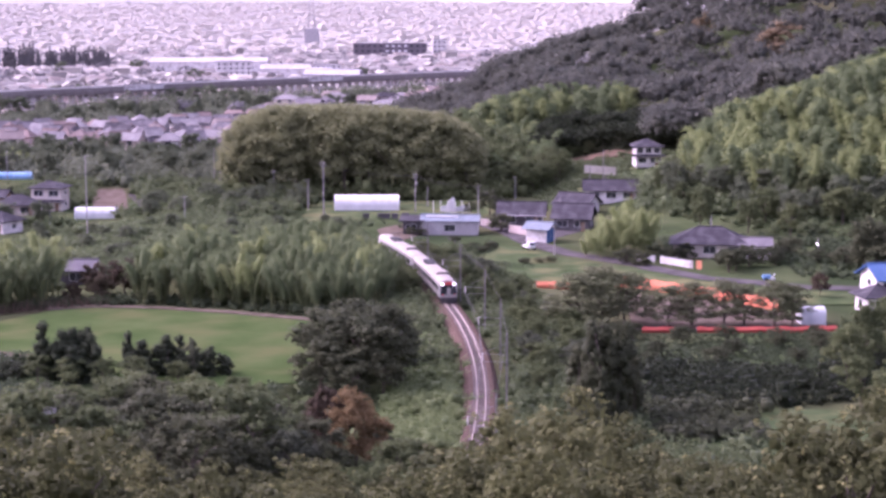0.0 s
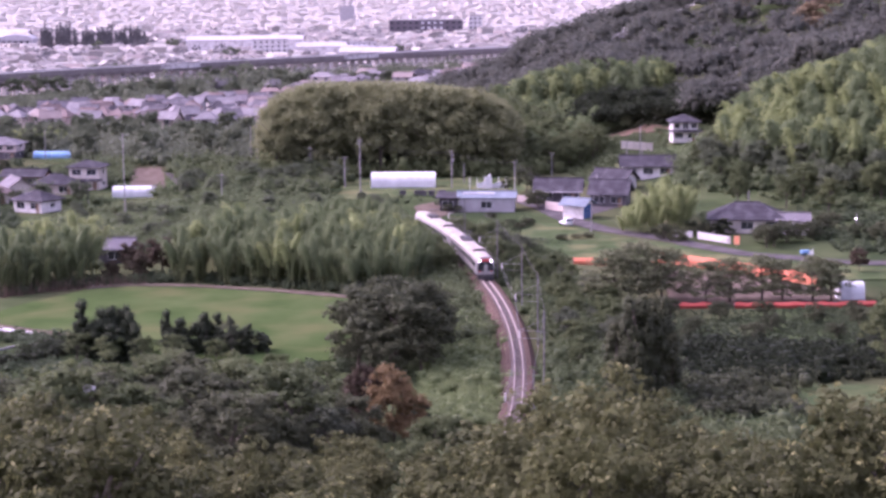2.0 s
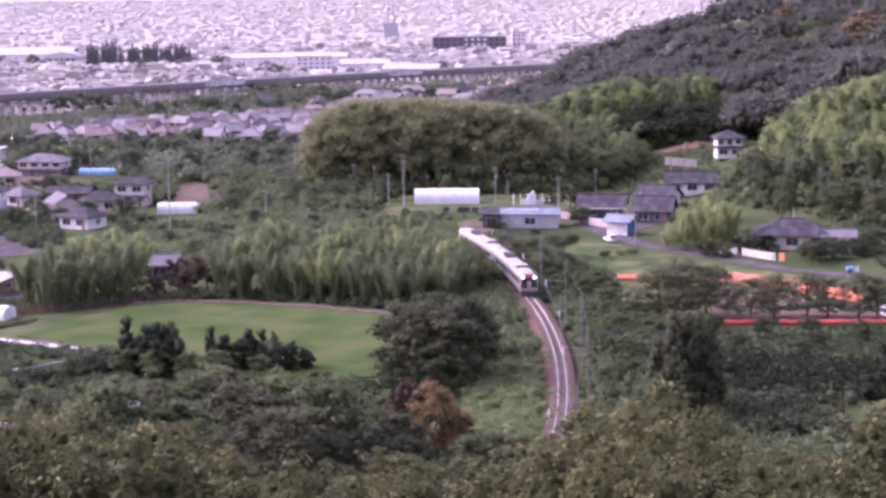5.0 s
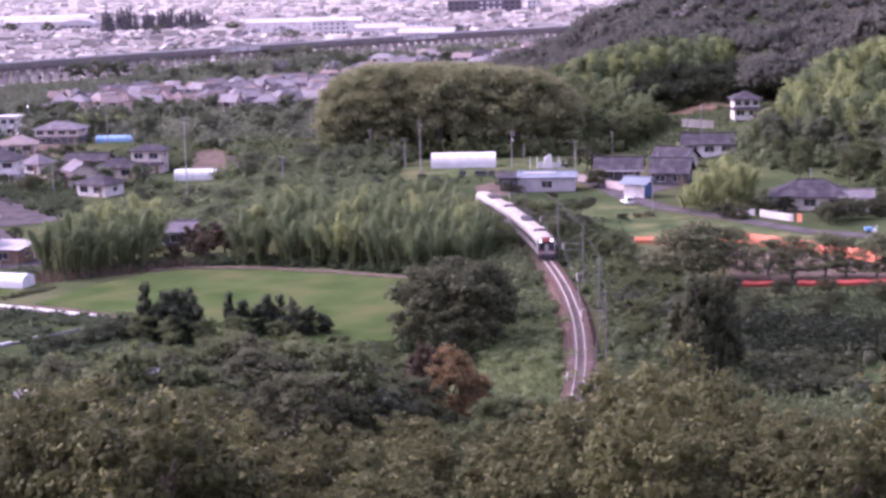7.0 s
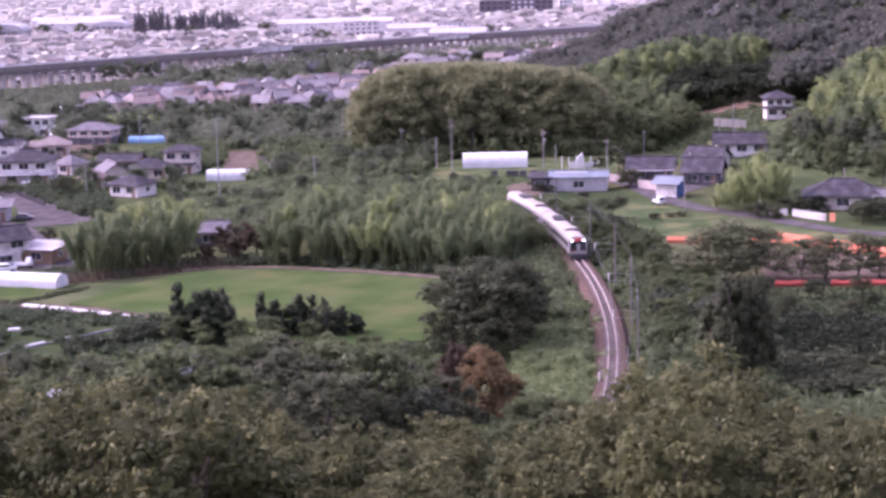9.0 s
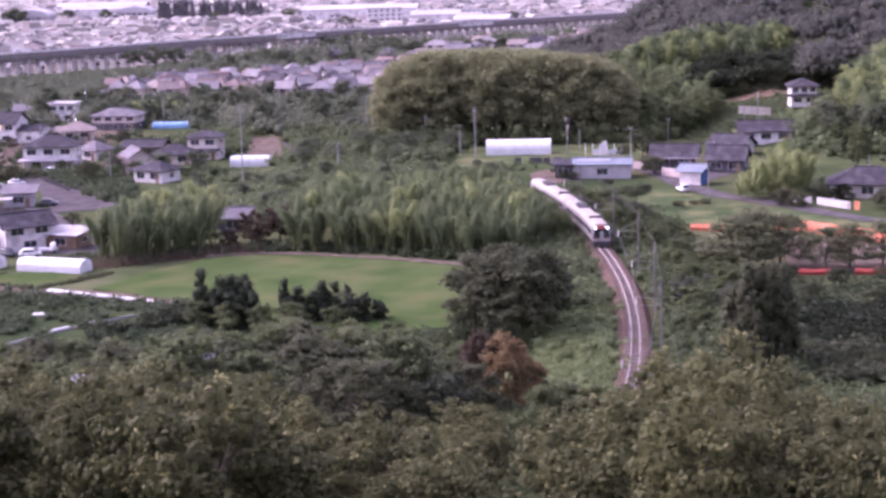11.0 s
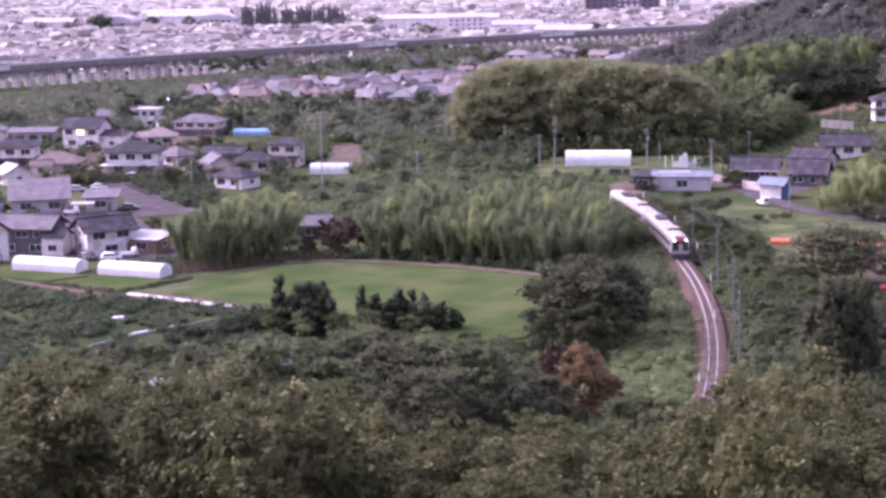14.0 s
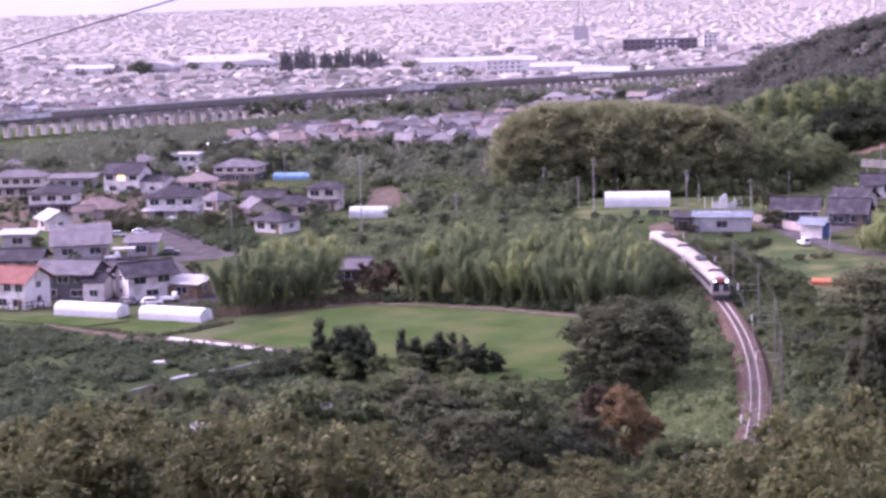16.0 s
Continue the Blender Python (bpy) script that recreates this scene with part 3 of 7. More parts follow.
def plume(blades, size, width=1.0, bare=0.34):
    """A bamboo head: a leafy body round an arching culm, bare below, ragged at the edge and pointed at its nodding tip."""
    def make(r, a=None, lean=0.0):
        a = r.uniform(0, 6.28) if a is None else a

        def axis(t):
            arch = 3.2 * np.maximum(t - 0.45, 0) ** 1.7 + lean * t
            return np.stack([arch * math.cos(a), arch * math.sin(a), 10 * t - 0.35 * arch], -1)

        def wide(t):
            return width * np.interp(t, [bare - 0.04, bare + 0.1, 0.6, 0.8, 0.93, 1.03], [0.2, 0.7, 1.0, 0.98, 0.72, 0.3])

        t = bare + (1.02 - bare) * r.uniform(0.0, 1.0, blades) ** 0.85
        th = r.uniform(0, 6.28, blades)
        tuft = 1 + 0.25 * np.sin(3 * th + 11 * t + a) + 0.25 * np.sin(27 * t + 2 * th)
        out = np.stack([np.cos(th), np.sin(th), np.zeros(blades)], 1)
        p = axis(t) + out * (wide(t) * tuft * r.uniform(0.55, 1.2, blades))[:, None]
        nrm = unit(out + np.array([0, 0, 0.4]) + 0.42 * r.normal(size=(blades, 3)))
        d = unit(out * 0.6 + np.array([0, 0, 0.85]) + 0.6 * r.normal(size=(blades, 3)))
        d = unit(d - nrm * np.sum(d * nrm, 1, keepdims=True))
        side = np.cross(nrm, d)
        s = (size * r.uniform(0.6, 1.4, blades))[:, None]
        q = np.stack([p + d * s * 1.3, p + side * s * 0.34, p - d * s * 0.8, p - side * s * 0.34], 1).reshape(-1, 3)
        f = np.arange(len(q)).reshape(-1, 4)
        ts = np.linspace(bare + 0.03, 0.97, 7)
        ring = np.concatenate([axis(ts)[i] + 0.5 * wide(ts)[i] * np.stack([np.cos(k), np.sin(k), 0 * k], 1) for i in range(7) for k in [np.arange(6) * 1.0472]])
        rf = np.array([(6 * i + k, 6 * i + (k + 1) % 6, 6 * i + 6 + (k + 1) % 6, 6 * i + 6 + k) for i in range(6) for k in range(6)])
        return np.concatenate([q, ring]), np.concatenate([f, rf + len(q)])
    return make


def clump_kind(label, group, leaf, culms, blades, size, width, r, bare=0.3):
    """A clump of bamboo 10 m high: some leaning culms, each with its own plume."""
    root = empty("bamboo", pose(0, 0, 0), label, "bamboo", group)
    for i in range(culms):
        a = 6.28 * i / culms + r.uniform(-0.5, 0.5)
        h = r.uniform(0.74, 1.02) if i else 1.02
        at = np.array([0.75 * math.cos(a), 0.75 * math.sin(a), 0]) * (i > 0)
        part("culm", tube(bmesh.new(), [(*(at[:2]), -0.4), (at[0] * 1.2, at[1] * 1.2, 5.0 * h), (at[0] * 1.5, at[1] * 1.5, 8.4 * h)], [0.06, 0.05, 0.02], 5), M["culm"], root)
        q, f = plume(blades, size, width, bare + r.uniform(0.0, 0.16))(r, a, 0.5 * (i > 0))
        q = q * np.array([1, 1, h]) + at
        ob = new("plume", quads("plume", q, f, [M[leaf]], smooth=True))
        ob.parent = root
    return root


def column(n, per, size):
    """A dark column wrapped in creeper, ragged at the edge."""
    def make(r):
        t = r.uniform(0.03, 1.0, n)
        a = r.uniform(0, 6.28, n)
        w = np.interp(t, [0, 0.3, 0.75, 1], [1.1, 1.35, 1.35, 0.75]) * r.uniform(0.5, 1.1, n)
        c = np.stack([w * np.cos(a), w * np.sin(a), 10 * t - 0.3], 1)
        return foliage(c, 0.75 * r.uniform(0.7, 1.3, (n, 1)) * np.array([1, 1, 1.25]), per, size, r)
    return make


def upright(n, per, size):
    """A few upright ragged spires grown together."""
    def make(r):
        m = 7
        foot = np.column_stack([r.normal(size=(m, 2)) * 1.7])
        tall = r.uniform(5.5, 10.0, m)
        pick = r.integers(0, m, n)
        t = r.uniform(0.03, 1.0, n)
        w = np.interp(t, [0, 0.4, 0.8, 1], [1.6, 1.9, 1.6, 0.5]) * r.uniform(0.3, 1.0, n)
        a = r.uniform(0, 6.28, n)
        c = np.column_stack([foot[pick, 0] + w * np.cos(a), foot[pick, 1] + w * np.sin(a), t * tall[pick] - 0.2])
        return foliage(c, 1.1 * r.uniform(0.55, 1.2, (n, 1)) * np.array([1, 1, 1.05]), per, size * 1.2, r, rough=0.25, core=0.7)
    return make


def tiered(n, per, size):
    """Spreading layered branches with gaps between the tiers."""
    def make(r):
        tier = r.integers(0, 5, n)
        w = np.array([4.2, 3.8, 2.9, 1.5, 3.6])[tier] * np.sqrt(r.uniform(0.05, 1, n))
        a = r.uniform(0, 6.28, n)
        c = np.stack([w * np.cos(a), w * np.sin(a), np.array([4.2, 6.0, 7.8, 9.2, 2.6])[tier] + 0.35 * r.normal(size=n)], 1)
        return foliage(c, 0.85 * r.uniform(0.6, 1.3, (n, 1)) * np.array([1, 1, 0.5]), per, size, r, rough=0.5, core=0.4)
    return make


KINDS = {}


def kind(key, count, *args, seed=1):
    KINDS[key] = [tree_kind(*args, np.random.default_rng(seed * 100 + i)) if len(args) == 9 else tree_kind(*args[:9], np.random.default_rng(seed * 100 + i), *args[9:]) for i in range(count)]


FORE = "broadleaf tree with olive green leaves and pale shoots"
kind("fore", 5, "broadleaf_tree", FORE, "tree", "trees below the lookout", broad(110, 4.4, 0.4, 10.0, 0.84, 38, 0.19, rough=0.55, up=0.35, core=0.36), "leaf_fore", 6.5, 0.24, 7, seed=1)
kind("mid", 4, "broadleaf_tree", "dense green broadleaf tree on the slope", "tree", "trees on the terrace", broad(80, 3.9, 0.0, 10.0, 0.8, 32, 0.2, rough=0.75, up=0.45, core=0.5), "leaf_green", 6.0, 0.22, 5, seed=2)
kind("dark", 3, "evergreen_tree", "dark evergreen tree with a full crown", "tree", "dark evergreen trees", broad(80, 3.9, 0.0, 10.0, 0.8, 32, 0.2, rough=0.75, up=0.45, core=0.5), "leaf_dark", 6.0, 0.25, 5, seed=3)
kind("grey", 2, "grey_leaf_tree", "round tree with dull grey green leaves", "tree", "grey green trees", broad(70, 4.0, 0.0, 10.0, 0.8, 32, 0.2, rough=0.75, up=0.45, core=0.5), "leaf_grey", 6.0, 0.22, 4, seed=14)
kind("far", 4, "scrub_tree", "green tree among far scrub", "tree", "trees among the far scrub", broad(50, 3.9, 0.2, 10.0, 1.0, 34, 0.24, rough=0.9, up=0.5), "leaf_far_green", 6.0, 0.22, 2, seed=12)
kind("olive", 4, "tall_tree", "tall olive green tree in a dense wood", "tree", "trees of the tall wood", broad(120, 3.2, 0.4, 10.0, 0.8, 60, 0.12, up=0.7, rough=1.2, core=0.42, boughs=30, flat=1.25), "leaf_olive", 7.0, 0.17, 3, seed=4)
kind("autumn", 1, "autumn_tree", "broadleaf tree turned rusty orange", "tree", "", broad(90, 3.7, 0.3, 10.0, 0.85, 40, 0.2, rough=0.75, up=0.4), "leaf_autumn", 6.0, 0.22, 5, seed=5)
kind("tan", 1, "tan_tree", "broadleaf tree with dull tan leaves on the hill", "tree", "", broad(60, 3.6, 0.3, 10.0, 1.0, 40, 0.24, rough=0.2), "leaf_tan", 6.0, 0.22, 4, seed=13)
kind("red", 2, "red_leaf_tree", "dull dark red leaved shrub tree", "tree", "red leaved shrubs", broad(60, 3.8, 0.3, 10.0, 0.95, 34, 0.26, rough=0.2), "leaf_red", 6.0, 0.22, 5, seed=6)
KINDS["bamboo"] = [clump_kind("feathery green bamboo clump with nodding tips", "bamboo of the groves", "leaf_bamboo", 3, 420, 0.2, 1.15, np.random.default_rng(700 + i)) for i in range(6)]
KINDS["deep"] = [clump_kind("deep green bamboo clump at a grove's edge, darkened for shade", "bamboo at the groves' edges", "leaf_bamboo_shaded", 3, 380, 0.2, 1.1, np.random.default_rng(850 + i), 0.12) for i in range(4)]
KINDS["yellow"] = [clump_kind("yellow green bamboo clump with nodding tips", "yellow green bamboo clumps", "leaf_bamboo_yellow", 3, 420, 0.2, 1.2, np.random.default_rng(800 + i)) for i in range(4)]
kind("creeper", 4, "creeper_tree", "dark upright tree wrapped in creeper", "tree", "creeper covered trees", column(80, 36, 0.16), "leaf_dark", 9.0, 0.2, 2, seed=9)
kind("bush", 4, "upright_shrub", "dark upright shrub with ragged pointed boughs", "shrub", "dark shrubs by the field", upright(130, 34, 0.18), "leaf_deep_green", 6.0, 0.16, 3, seed=15)
kind("tiered", 3, "spreading_tree", "spreading tree with layered dark branches", "tree", "layered trees by the net plot", tiered(110, 28, 0.2), "leaf_tier", 8.5, 0.2, 8, seed=10)


def plant(key, x, y, height, width=1.0, sink=0.0):
    """A copy of a kind of tree on the ground: its height, and its width relative to that height."""
    k = KINDS[key]
    ob = k[int(rng.integers(len(k)))]
    s = height / 10
    m = Matrix.Translation((x, y, land1(x, y) - sink)) @ pose(0, 0, 0, 0, 0, float(rng.uniform(0, 360))) @ Matrix.Diagonal((s * width, s * width, s, 1))
    return copy_thing(ob, m)


def inside(x, y, poly):
    c, n = False, len(poly)
    for i in range(n):
        (ax, ay), (bx, by) = poly[i], poly[i - 1]
        if (ay > y) != (by > y) and x < (bx - ax) * (y - ay) / (by - ay) + ax:
            c = not c
    return c


CLEAR = [(-45.8, 150, 1.6, 24), (-39.0, 172, 1.4, 24), (43, 208, 5, 46), (118.6, 627, 6.5, 24), (99.6, 684, 4.5, 24), (-8.8, 184, 3.4, 19), (-78.7, 215.6, 3.0, 6), (-75.5, 221.7, 3.0, 8), (-71, 229, 3.0, 8), (-65.6, 236.5, 3.0, 8), (-76.9, 235.2, 2.0, 9), (-128, 529, 7, 34), (-84, 428, 6, 30), (-100, 397, 6, 26), (-99.8, 449, 10, 40), (-117.4, 456, 6, 30), (-111.5, 423, 6, 22), (-18.4, 427, 9, 26), (1.6, 378, 8, 24), (20, 366, 5, 20), (-65.8, 316, 4, 24), (54.3, 470, 5, 30), (-92.5, 495, 5.5, 52), (-88, 469, 6, 44), (-78, 458, 4, 30), (-74, 442, 4, 10),
         (40.5, 456, 6, 34), (51.0, 347, 9, 24), (41, 326, 7, 10), (-144, 528, 8, 20), (-172, 566, 6, 26), (-193, 582, 7, 26), (18.5, 392, 6, 20), (40.5, 427, 7, 20)]


def hides(x, y):
    """Whether growth here would stand before one of the buildings or inside it."""
    return any(by - deep < y < by + 5 and abs(x - bx * y / by) < half for bx, by, half, deep in CLEAR)


def spread(poly, gap, tries=6000, clear=3.6):
    """Points in an outline, no two nearer than gap, off the railway."""
    xs, ys = [p[0] for p in poly], [p[1] for p in poly]
    got = np.zeros((0, 2))
    for _ in range(tries):
        x, y = rng.uniform(min(xs), max(xs)), rng.uniform(min(ys), max(ys))
        if not inside(x, y, poly) or hides(x, y) or (y < 345 and abs(x - float(track_x(y))) < clear):
            continue
        if len(got) and np.min(np.hypot(got[:, 0] - x, got[:, 1] - y)) < gap:
            continue
        got = np.vstack([got, (x, y)])
    return got


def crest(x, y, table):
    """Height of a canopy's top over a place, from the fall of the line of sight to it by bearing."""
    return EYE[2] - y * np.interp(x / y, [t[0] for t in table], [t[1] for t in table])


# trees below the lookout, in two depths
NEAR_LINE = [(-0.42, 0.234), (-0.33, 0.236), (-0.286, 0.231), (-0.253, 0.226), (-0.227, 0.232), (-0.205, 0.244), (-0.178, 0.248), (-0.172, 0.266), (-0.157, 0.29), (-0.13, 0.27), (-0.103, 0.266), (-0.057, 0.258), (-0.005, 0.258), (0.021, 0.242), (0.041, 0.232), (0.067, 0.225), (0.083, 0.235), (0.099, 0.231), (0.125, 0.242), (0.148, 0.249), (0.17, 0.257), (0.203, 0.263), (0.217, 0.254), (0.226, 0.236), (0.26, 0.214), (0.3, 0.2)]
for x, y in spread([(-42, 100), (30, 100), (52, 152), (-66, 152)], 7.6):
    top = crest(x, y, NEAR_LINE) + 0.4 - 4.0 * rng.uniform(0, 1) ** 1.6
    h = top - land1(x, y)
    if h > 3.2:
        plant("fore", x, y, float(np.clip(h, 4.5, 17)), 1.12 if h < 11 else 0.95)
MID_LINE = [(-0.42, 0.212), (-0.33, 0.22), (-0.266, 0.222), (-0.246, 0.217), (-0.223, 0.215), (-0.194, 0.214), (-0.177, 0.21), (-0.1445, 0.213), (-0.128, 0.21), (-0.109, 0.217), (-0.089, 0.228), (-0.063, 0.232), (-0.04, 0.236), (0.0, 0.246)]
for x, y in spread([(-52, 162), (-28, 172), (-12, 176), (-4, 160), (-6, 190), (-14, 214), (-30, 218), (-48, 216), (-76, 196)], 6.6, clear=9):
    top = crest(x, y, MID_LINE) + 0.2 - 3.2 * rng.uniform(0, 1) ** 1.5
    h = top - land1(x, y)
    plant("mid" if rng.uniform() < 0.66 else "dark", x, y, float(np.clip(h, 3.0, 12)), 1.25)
# a broad dark tree in the gap, its neighbours, and a round grey-green one
for key, x, y, h, w in (("dark", -23.6, 166, 9.4, 1.35), ("dark", -27.8, 169, 8.0, 1.1), ("dark", -20.0, 169, 7.2, 1.1), ("grey", -15.1, 172, 7.1, 1.05), ("mid", -40.8, 190, 9.2, 1.0), ("mid", -37.0, 196, 7.9, 1.1), ("dark", -33.8, 181, 7.6, 1.15), ("grey", -44.5, 192, 7.6, 1.0), ("mid", -28.5, 199, 7.4, 1.5)):
    plant(key, x, y, h, w)
for x, y in spread([(-14, 158), (4, 157), (3, 172), (-4, 180), (-10, 172)], 4.6, 900, 6):
    plant("mid", x, y, float(rng.uniform(4.2, 6.0)), 1.3)
# between the fields and the slope
for y in range(296, 340, 4):
    plant("mid", float(track_x(y)) - rng.uniform(4.1, 4.9), y, float(rng.uniform(4.2, 5.2)), 1.15)
    plant("mid", float(track_x(y)) + rng.uniform(4.8, 6.5), y + 6, float(rng.uniform(3.4, 5.0)), 1.2)
for x, y, h, w in ((-10.5, 224, 12.0, 1.35), (-14.2, 228, 11.8, 1.25), (-7.4, 228, 11.4, 1.05), (-12, 238, 11, 1.2), (-6.4, 240, 8.5, 1.0), (-15.5, 222, 8, 1.2), (-7.5, 221, 7.5, 1.0), (-11.5, 218, 7, 1.2)):
    plant("dark", x, y, h, w)
plant("autumn", -9.3, 184, 9.4, 0.95, 1.2)
plant("red", -12.4, 187, 8.8, 0.7)
for x, y, h, w in ((-51.4, 232, 8.0, 0.8), (-48.8, 232, 7.4, 0.85), (-46.4, 233, 6.6, 0.9), (-47.6, 229.5, 5.4, 1.0), (-41.0, 232, 6.4, 0.8), (-39.2, 233, 5.0, 0.95), (-36.8, 233, 6.2, 0.85), (-34.8, 233.5, 5.0, 0.9), (-31.6, 234, 4.4, 1.0), (-29.6, 234.5, 3.2, 1.2), (-52.8, 235, 4.4, 0.9)):
    plant("bush", x, y, h, w)
for x, y, h in ((-49, 228, 4.2), (-44.4, 227.5, 4.0), (-40, 227.5, 4.2), (-34.8, 229, 3.4), (-53.5, 230, 4.0)):
    plant("mid", x, y, h, 1.3)
plant("grey", -33.2, 231.5, 5.6, 0.55)
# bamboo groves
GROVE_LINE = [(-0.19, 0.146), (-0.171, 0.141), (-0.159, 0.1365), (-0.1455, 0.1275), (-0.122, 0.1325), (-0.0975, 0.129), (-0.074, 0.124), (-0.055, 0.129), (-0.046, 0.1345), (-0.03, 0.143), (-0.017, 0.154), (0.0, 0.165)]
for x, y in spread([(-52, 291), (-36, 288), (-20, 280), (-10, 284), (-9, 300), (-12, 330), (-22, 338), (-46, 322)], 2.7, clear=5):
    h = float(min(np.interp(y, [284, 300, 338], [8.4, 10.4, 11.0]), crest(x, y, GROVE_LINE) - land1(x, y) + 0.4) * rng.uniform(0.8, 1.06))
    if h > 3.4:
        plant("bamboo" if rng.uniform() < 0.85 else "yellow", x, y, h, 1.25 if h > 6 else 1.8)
for x, y in spread([(-81, 282), (-77, 280.5), (-65, 290), (-62, 300), (-79.5, 304)], 2.6):
    plant("yellow" if y > 294 else "bamboo", x, y, float(np.interp(y, [280, 292, 304], [8.2, 10.0, 11.5]) * rng.uniform(0.85, 1.08)), 1.35)
for x, y in spread([(27.5, 342), (39.5, 340), (41, 349), (31, 354)], 2.3):
    plant("yellow", x, y, float(np.interp(x, [27, 33, 38, 41], [5.5, 8.0, 11.5, 9.0]) * rng.uniform(0.8, 1.1)), 1.3, 0.8)
# darkened clumps along the groves' shaded fronts
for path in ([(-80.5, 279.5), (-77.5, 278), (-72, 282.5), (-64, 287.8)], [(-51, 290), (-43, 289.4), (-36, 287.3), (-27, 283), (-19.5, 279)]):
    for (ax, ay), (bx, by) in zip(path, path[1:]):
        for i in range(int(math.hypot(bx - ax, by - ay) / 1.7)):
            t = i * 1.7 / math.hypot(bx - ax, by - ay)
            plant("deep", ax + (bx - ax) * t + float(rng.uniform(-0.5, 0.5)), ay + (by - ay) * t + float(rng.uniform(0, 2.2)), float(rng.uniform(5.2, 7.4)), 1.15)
# the dark shrubs by the shed between the groves
for x, y, h, w in ((-57, 292, 5.5, 1.2), (-54, 297, 7, 1.1), (-59.5, 300, 6, 1.1), (-61.5, 291, 4, 1.1)):
    plant("red", x, y, h, w)
for x, y in spread([(12, 224), (23, 228), (24, 240), (19, 275), (14, 300), (6, 326), (1, 330), (8, 296), (12, 250)], 4.4, 1200, 4.6):
    plant("mid" if rng.uniform() < 0.7 else "grey", x, y, float(rng.uniform(2.6, 4.8)), 1.35)
for x, y in spread([(26, 238), (60, 238), (62, 258), (28, 260)], 6.5, 400):
    plant("dark", x, y, float(rng.uniform(2.4, 3.6)), 1.5)
for x, y, h, w in ((10.9, 411.5, 6.2, 1.15), (13.2, 409, 4.6, 1.2), (6.6, 413.3, 3.4, 1.2), (6, 351.4, 1.9, 2.0), (9.8, 354, 1.8, 2.0), (8, 349, 1.6, 2.0), (2.3, 362, 2.0, 1.8), (-6.8, 374.5, 2.0, 1.6), (-4.4, 374, 1.8, 1.6), (15.6, 334.4, 1.4, 2.4), (18.4, 335.6, 1.3, 2.4), (20.7, 336.8, 1.4, 2.4)):
    plant("dark", x, y, h, w)
# garden trees behind the bungalow and by the lane
TREES_EAST = [(78.5, 327.4, 11.0, 0.75), (81.5, 330, 9.5, 0.8), (73.2, 371, 8.0, 0.95), (65.3, 377, 8.0, 0.9), (85.5, 377, 8.5, 0.95), (95, 372, 8.5, 0.9), (56, 384, 7.5, 0.9), (62.9, 333, 3.2, 1.4), (52.8, 324.6, 4.6, 1.3), (54.4, 326, 4.8, 1.1)]
# by the railway, to its right
for x, y, h, w in ((18.2, 202, 13.0, 0.95), (20.6, 203.5, 12.4, 0.9), (16.2, 205, 9.5, 1.0), (22.6, 206, 8.0, 1.0)):
    plant("creeper", x, y, h, w)
for x, y, h, w in ((20.5, 268, 8.6, 1.5), (24.5, 270, 9.4, 1.5), (28.2, 272, 8.0, 1.4), (34.8, 268.5, 6.6, 1.5), (38.4, 270, 6.8, 1.45), (43.2, 269.5, 7.2, 1.4), (46.6, 271, 6.4, 1.4), (51.0, 269, 7.2, 1.35), (54.0, 270, 6.4, 1.3), (31, 280, 6.5, 1.3)):
    plant("tiered", x, y, h, w)
plant("red", 64, 297.5, 4.6, 0.95)
for x, y, h, w in TREES_EAST:
    plant("dark" if h < 5 or h > 9 else "mid", x, y, h, w)
for x, y, h, w in ((52, 224, 9.5, 0.8), (56, 232, 11, 0.75), (51.5, 214, 7, 0.9), (60, 240, 10, 0.8), (54, 208, 8, 0.9)):
    plant("mid", x, y, h, w)
for x, y, h in ((35, 335, 4.2), (37.5, 333, 3.6), (43.5, 341, 3.4), (53.5, 330, 5.0), (57.5, 331, 5.4), (63, 336, 4.6), (12.5, 381, 5.2), (14.5, 394, 5.5), (68, 345, 5), (72, 336, 4), (76, 332, 5), (80, 326, 8), (84, 322, 9), (47, 342, 4)):
    plant("dark", x, y, h, 1.5, 0.7)
for x, y, h in ((-115.7, 397, 5.5), (-118, 400, 4.5), (-134.9, 400, 4.2), (-139, 398, 4), (-128, 415, 3.6), (-145, 420, 4), (-160, 452, 4.5), (-140, 450, 4), (-122, 440, 4), (-180, 470, 5), (-185, 456, 4.2), (-158, 470, 4), (-150, 480, 4.5), (-176, 505, 5), (-130, 480, 5), (-114, 440, 3.8), (-140, 345, 3.6), (-128, 340, 4), (-112, 336, 3.4), (-100, 330, 3.6), (-146, 366, 4), (-108, 408, 4)):
    plant("dark", x, y, h, 1.15)
# scattered trees over the orchard, the scrub and behind the village
for poly, gap, lo, hi in (([(-88, 318), (-62, 306), (-48, 330), (-24, 345), (-14, 356), (-20, 388), (-60, 400), (-96, 386)], 10.0, 2.6, 4.4),
                          ([(-120, 405), (-90, 404), (-36, 404), (-34, 448), (-60, 458), (-76, 450), (-100, 452)], 9.5, 3.5, 6.5),
                          ([(-240, 530), (-150, 542), (-98, 505), (-60, 510), (-30, 520), (-24, 600), (-60, 632), (-190, 636)], 13.0, 6.0, 10.0)):
    for x, y in spread(poly, gap, 1500):
        plant("far", x, y, float(rng.uniform(lo, hi)), 1.15)
for x, y in spread([(-146, 556), (-134, 556), (-132, 566), (-148, 566)], 3.0, 400):
    plant("yellow", x, y, float(rng.uniform(5.5, 7.5)), 1.6)
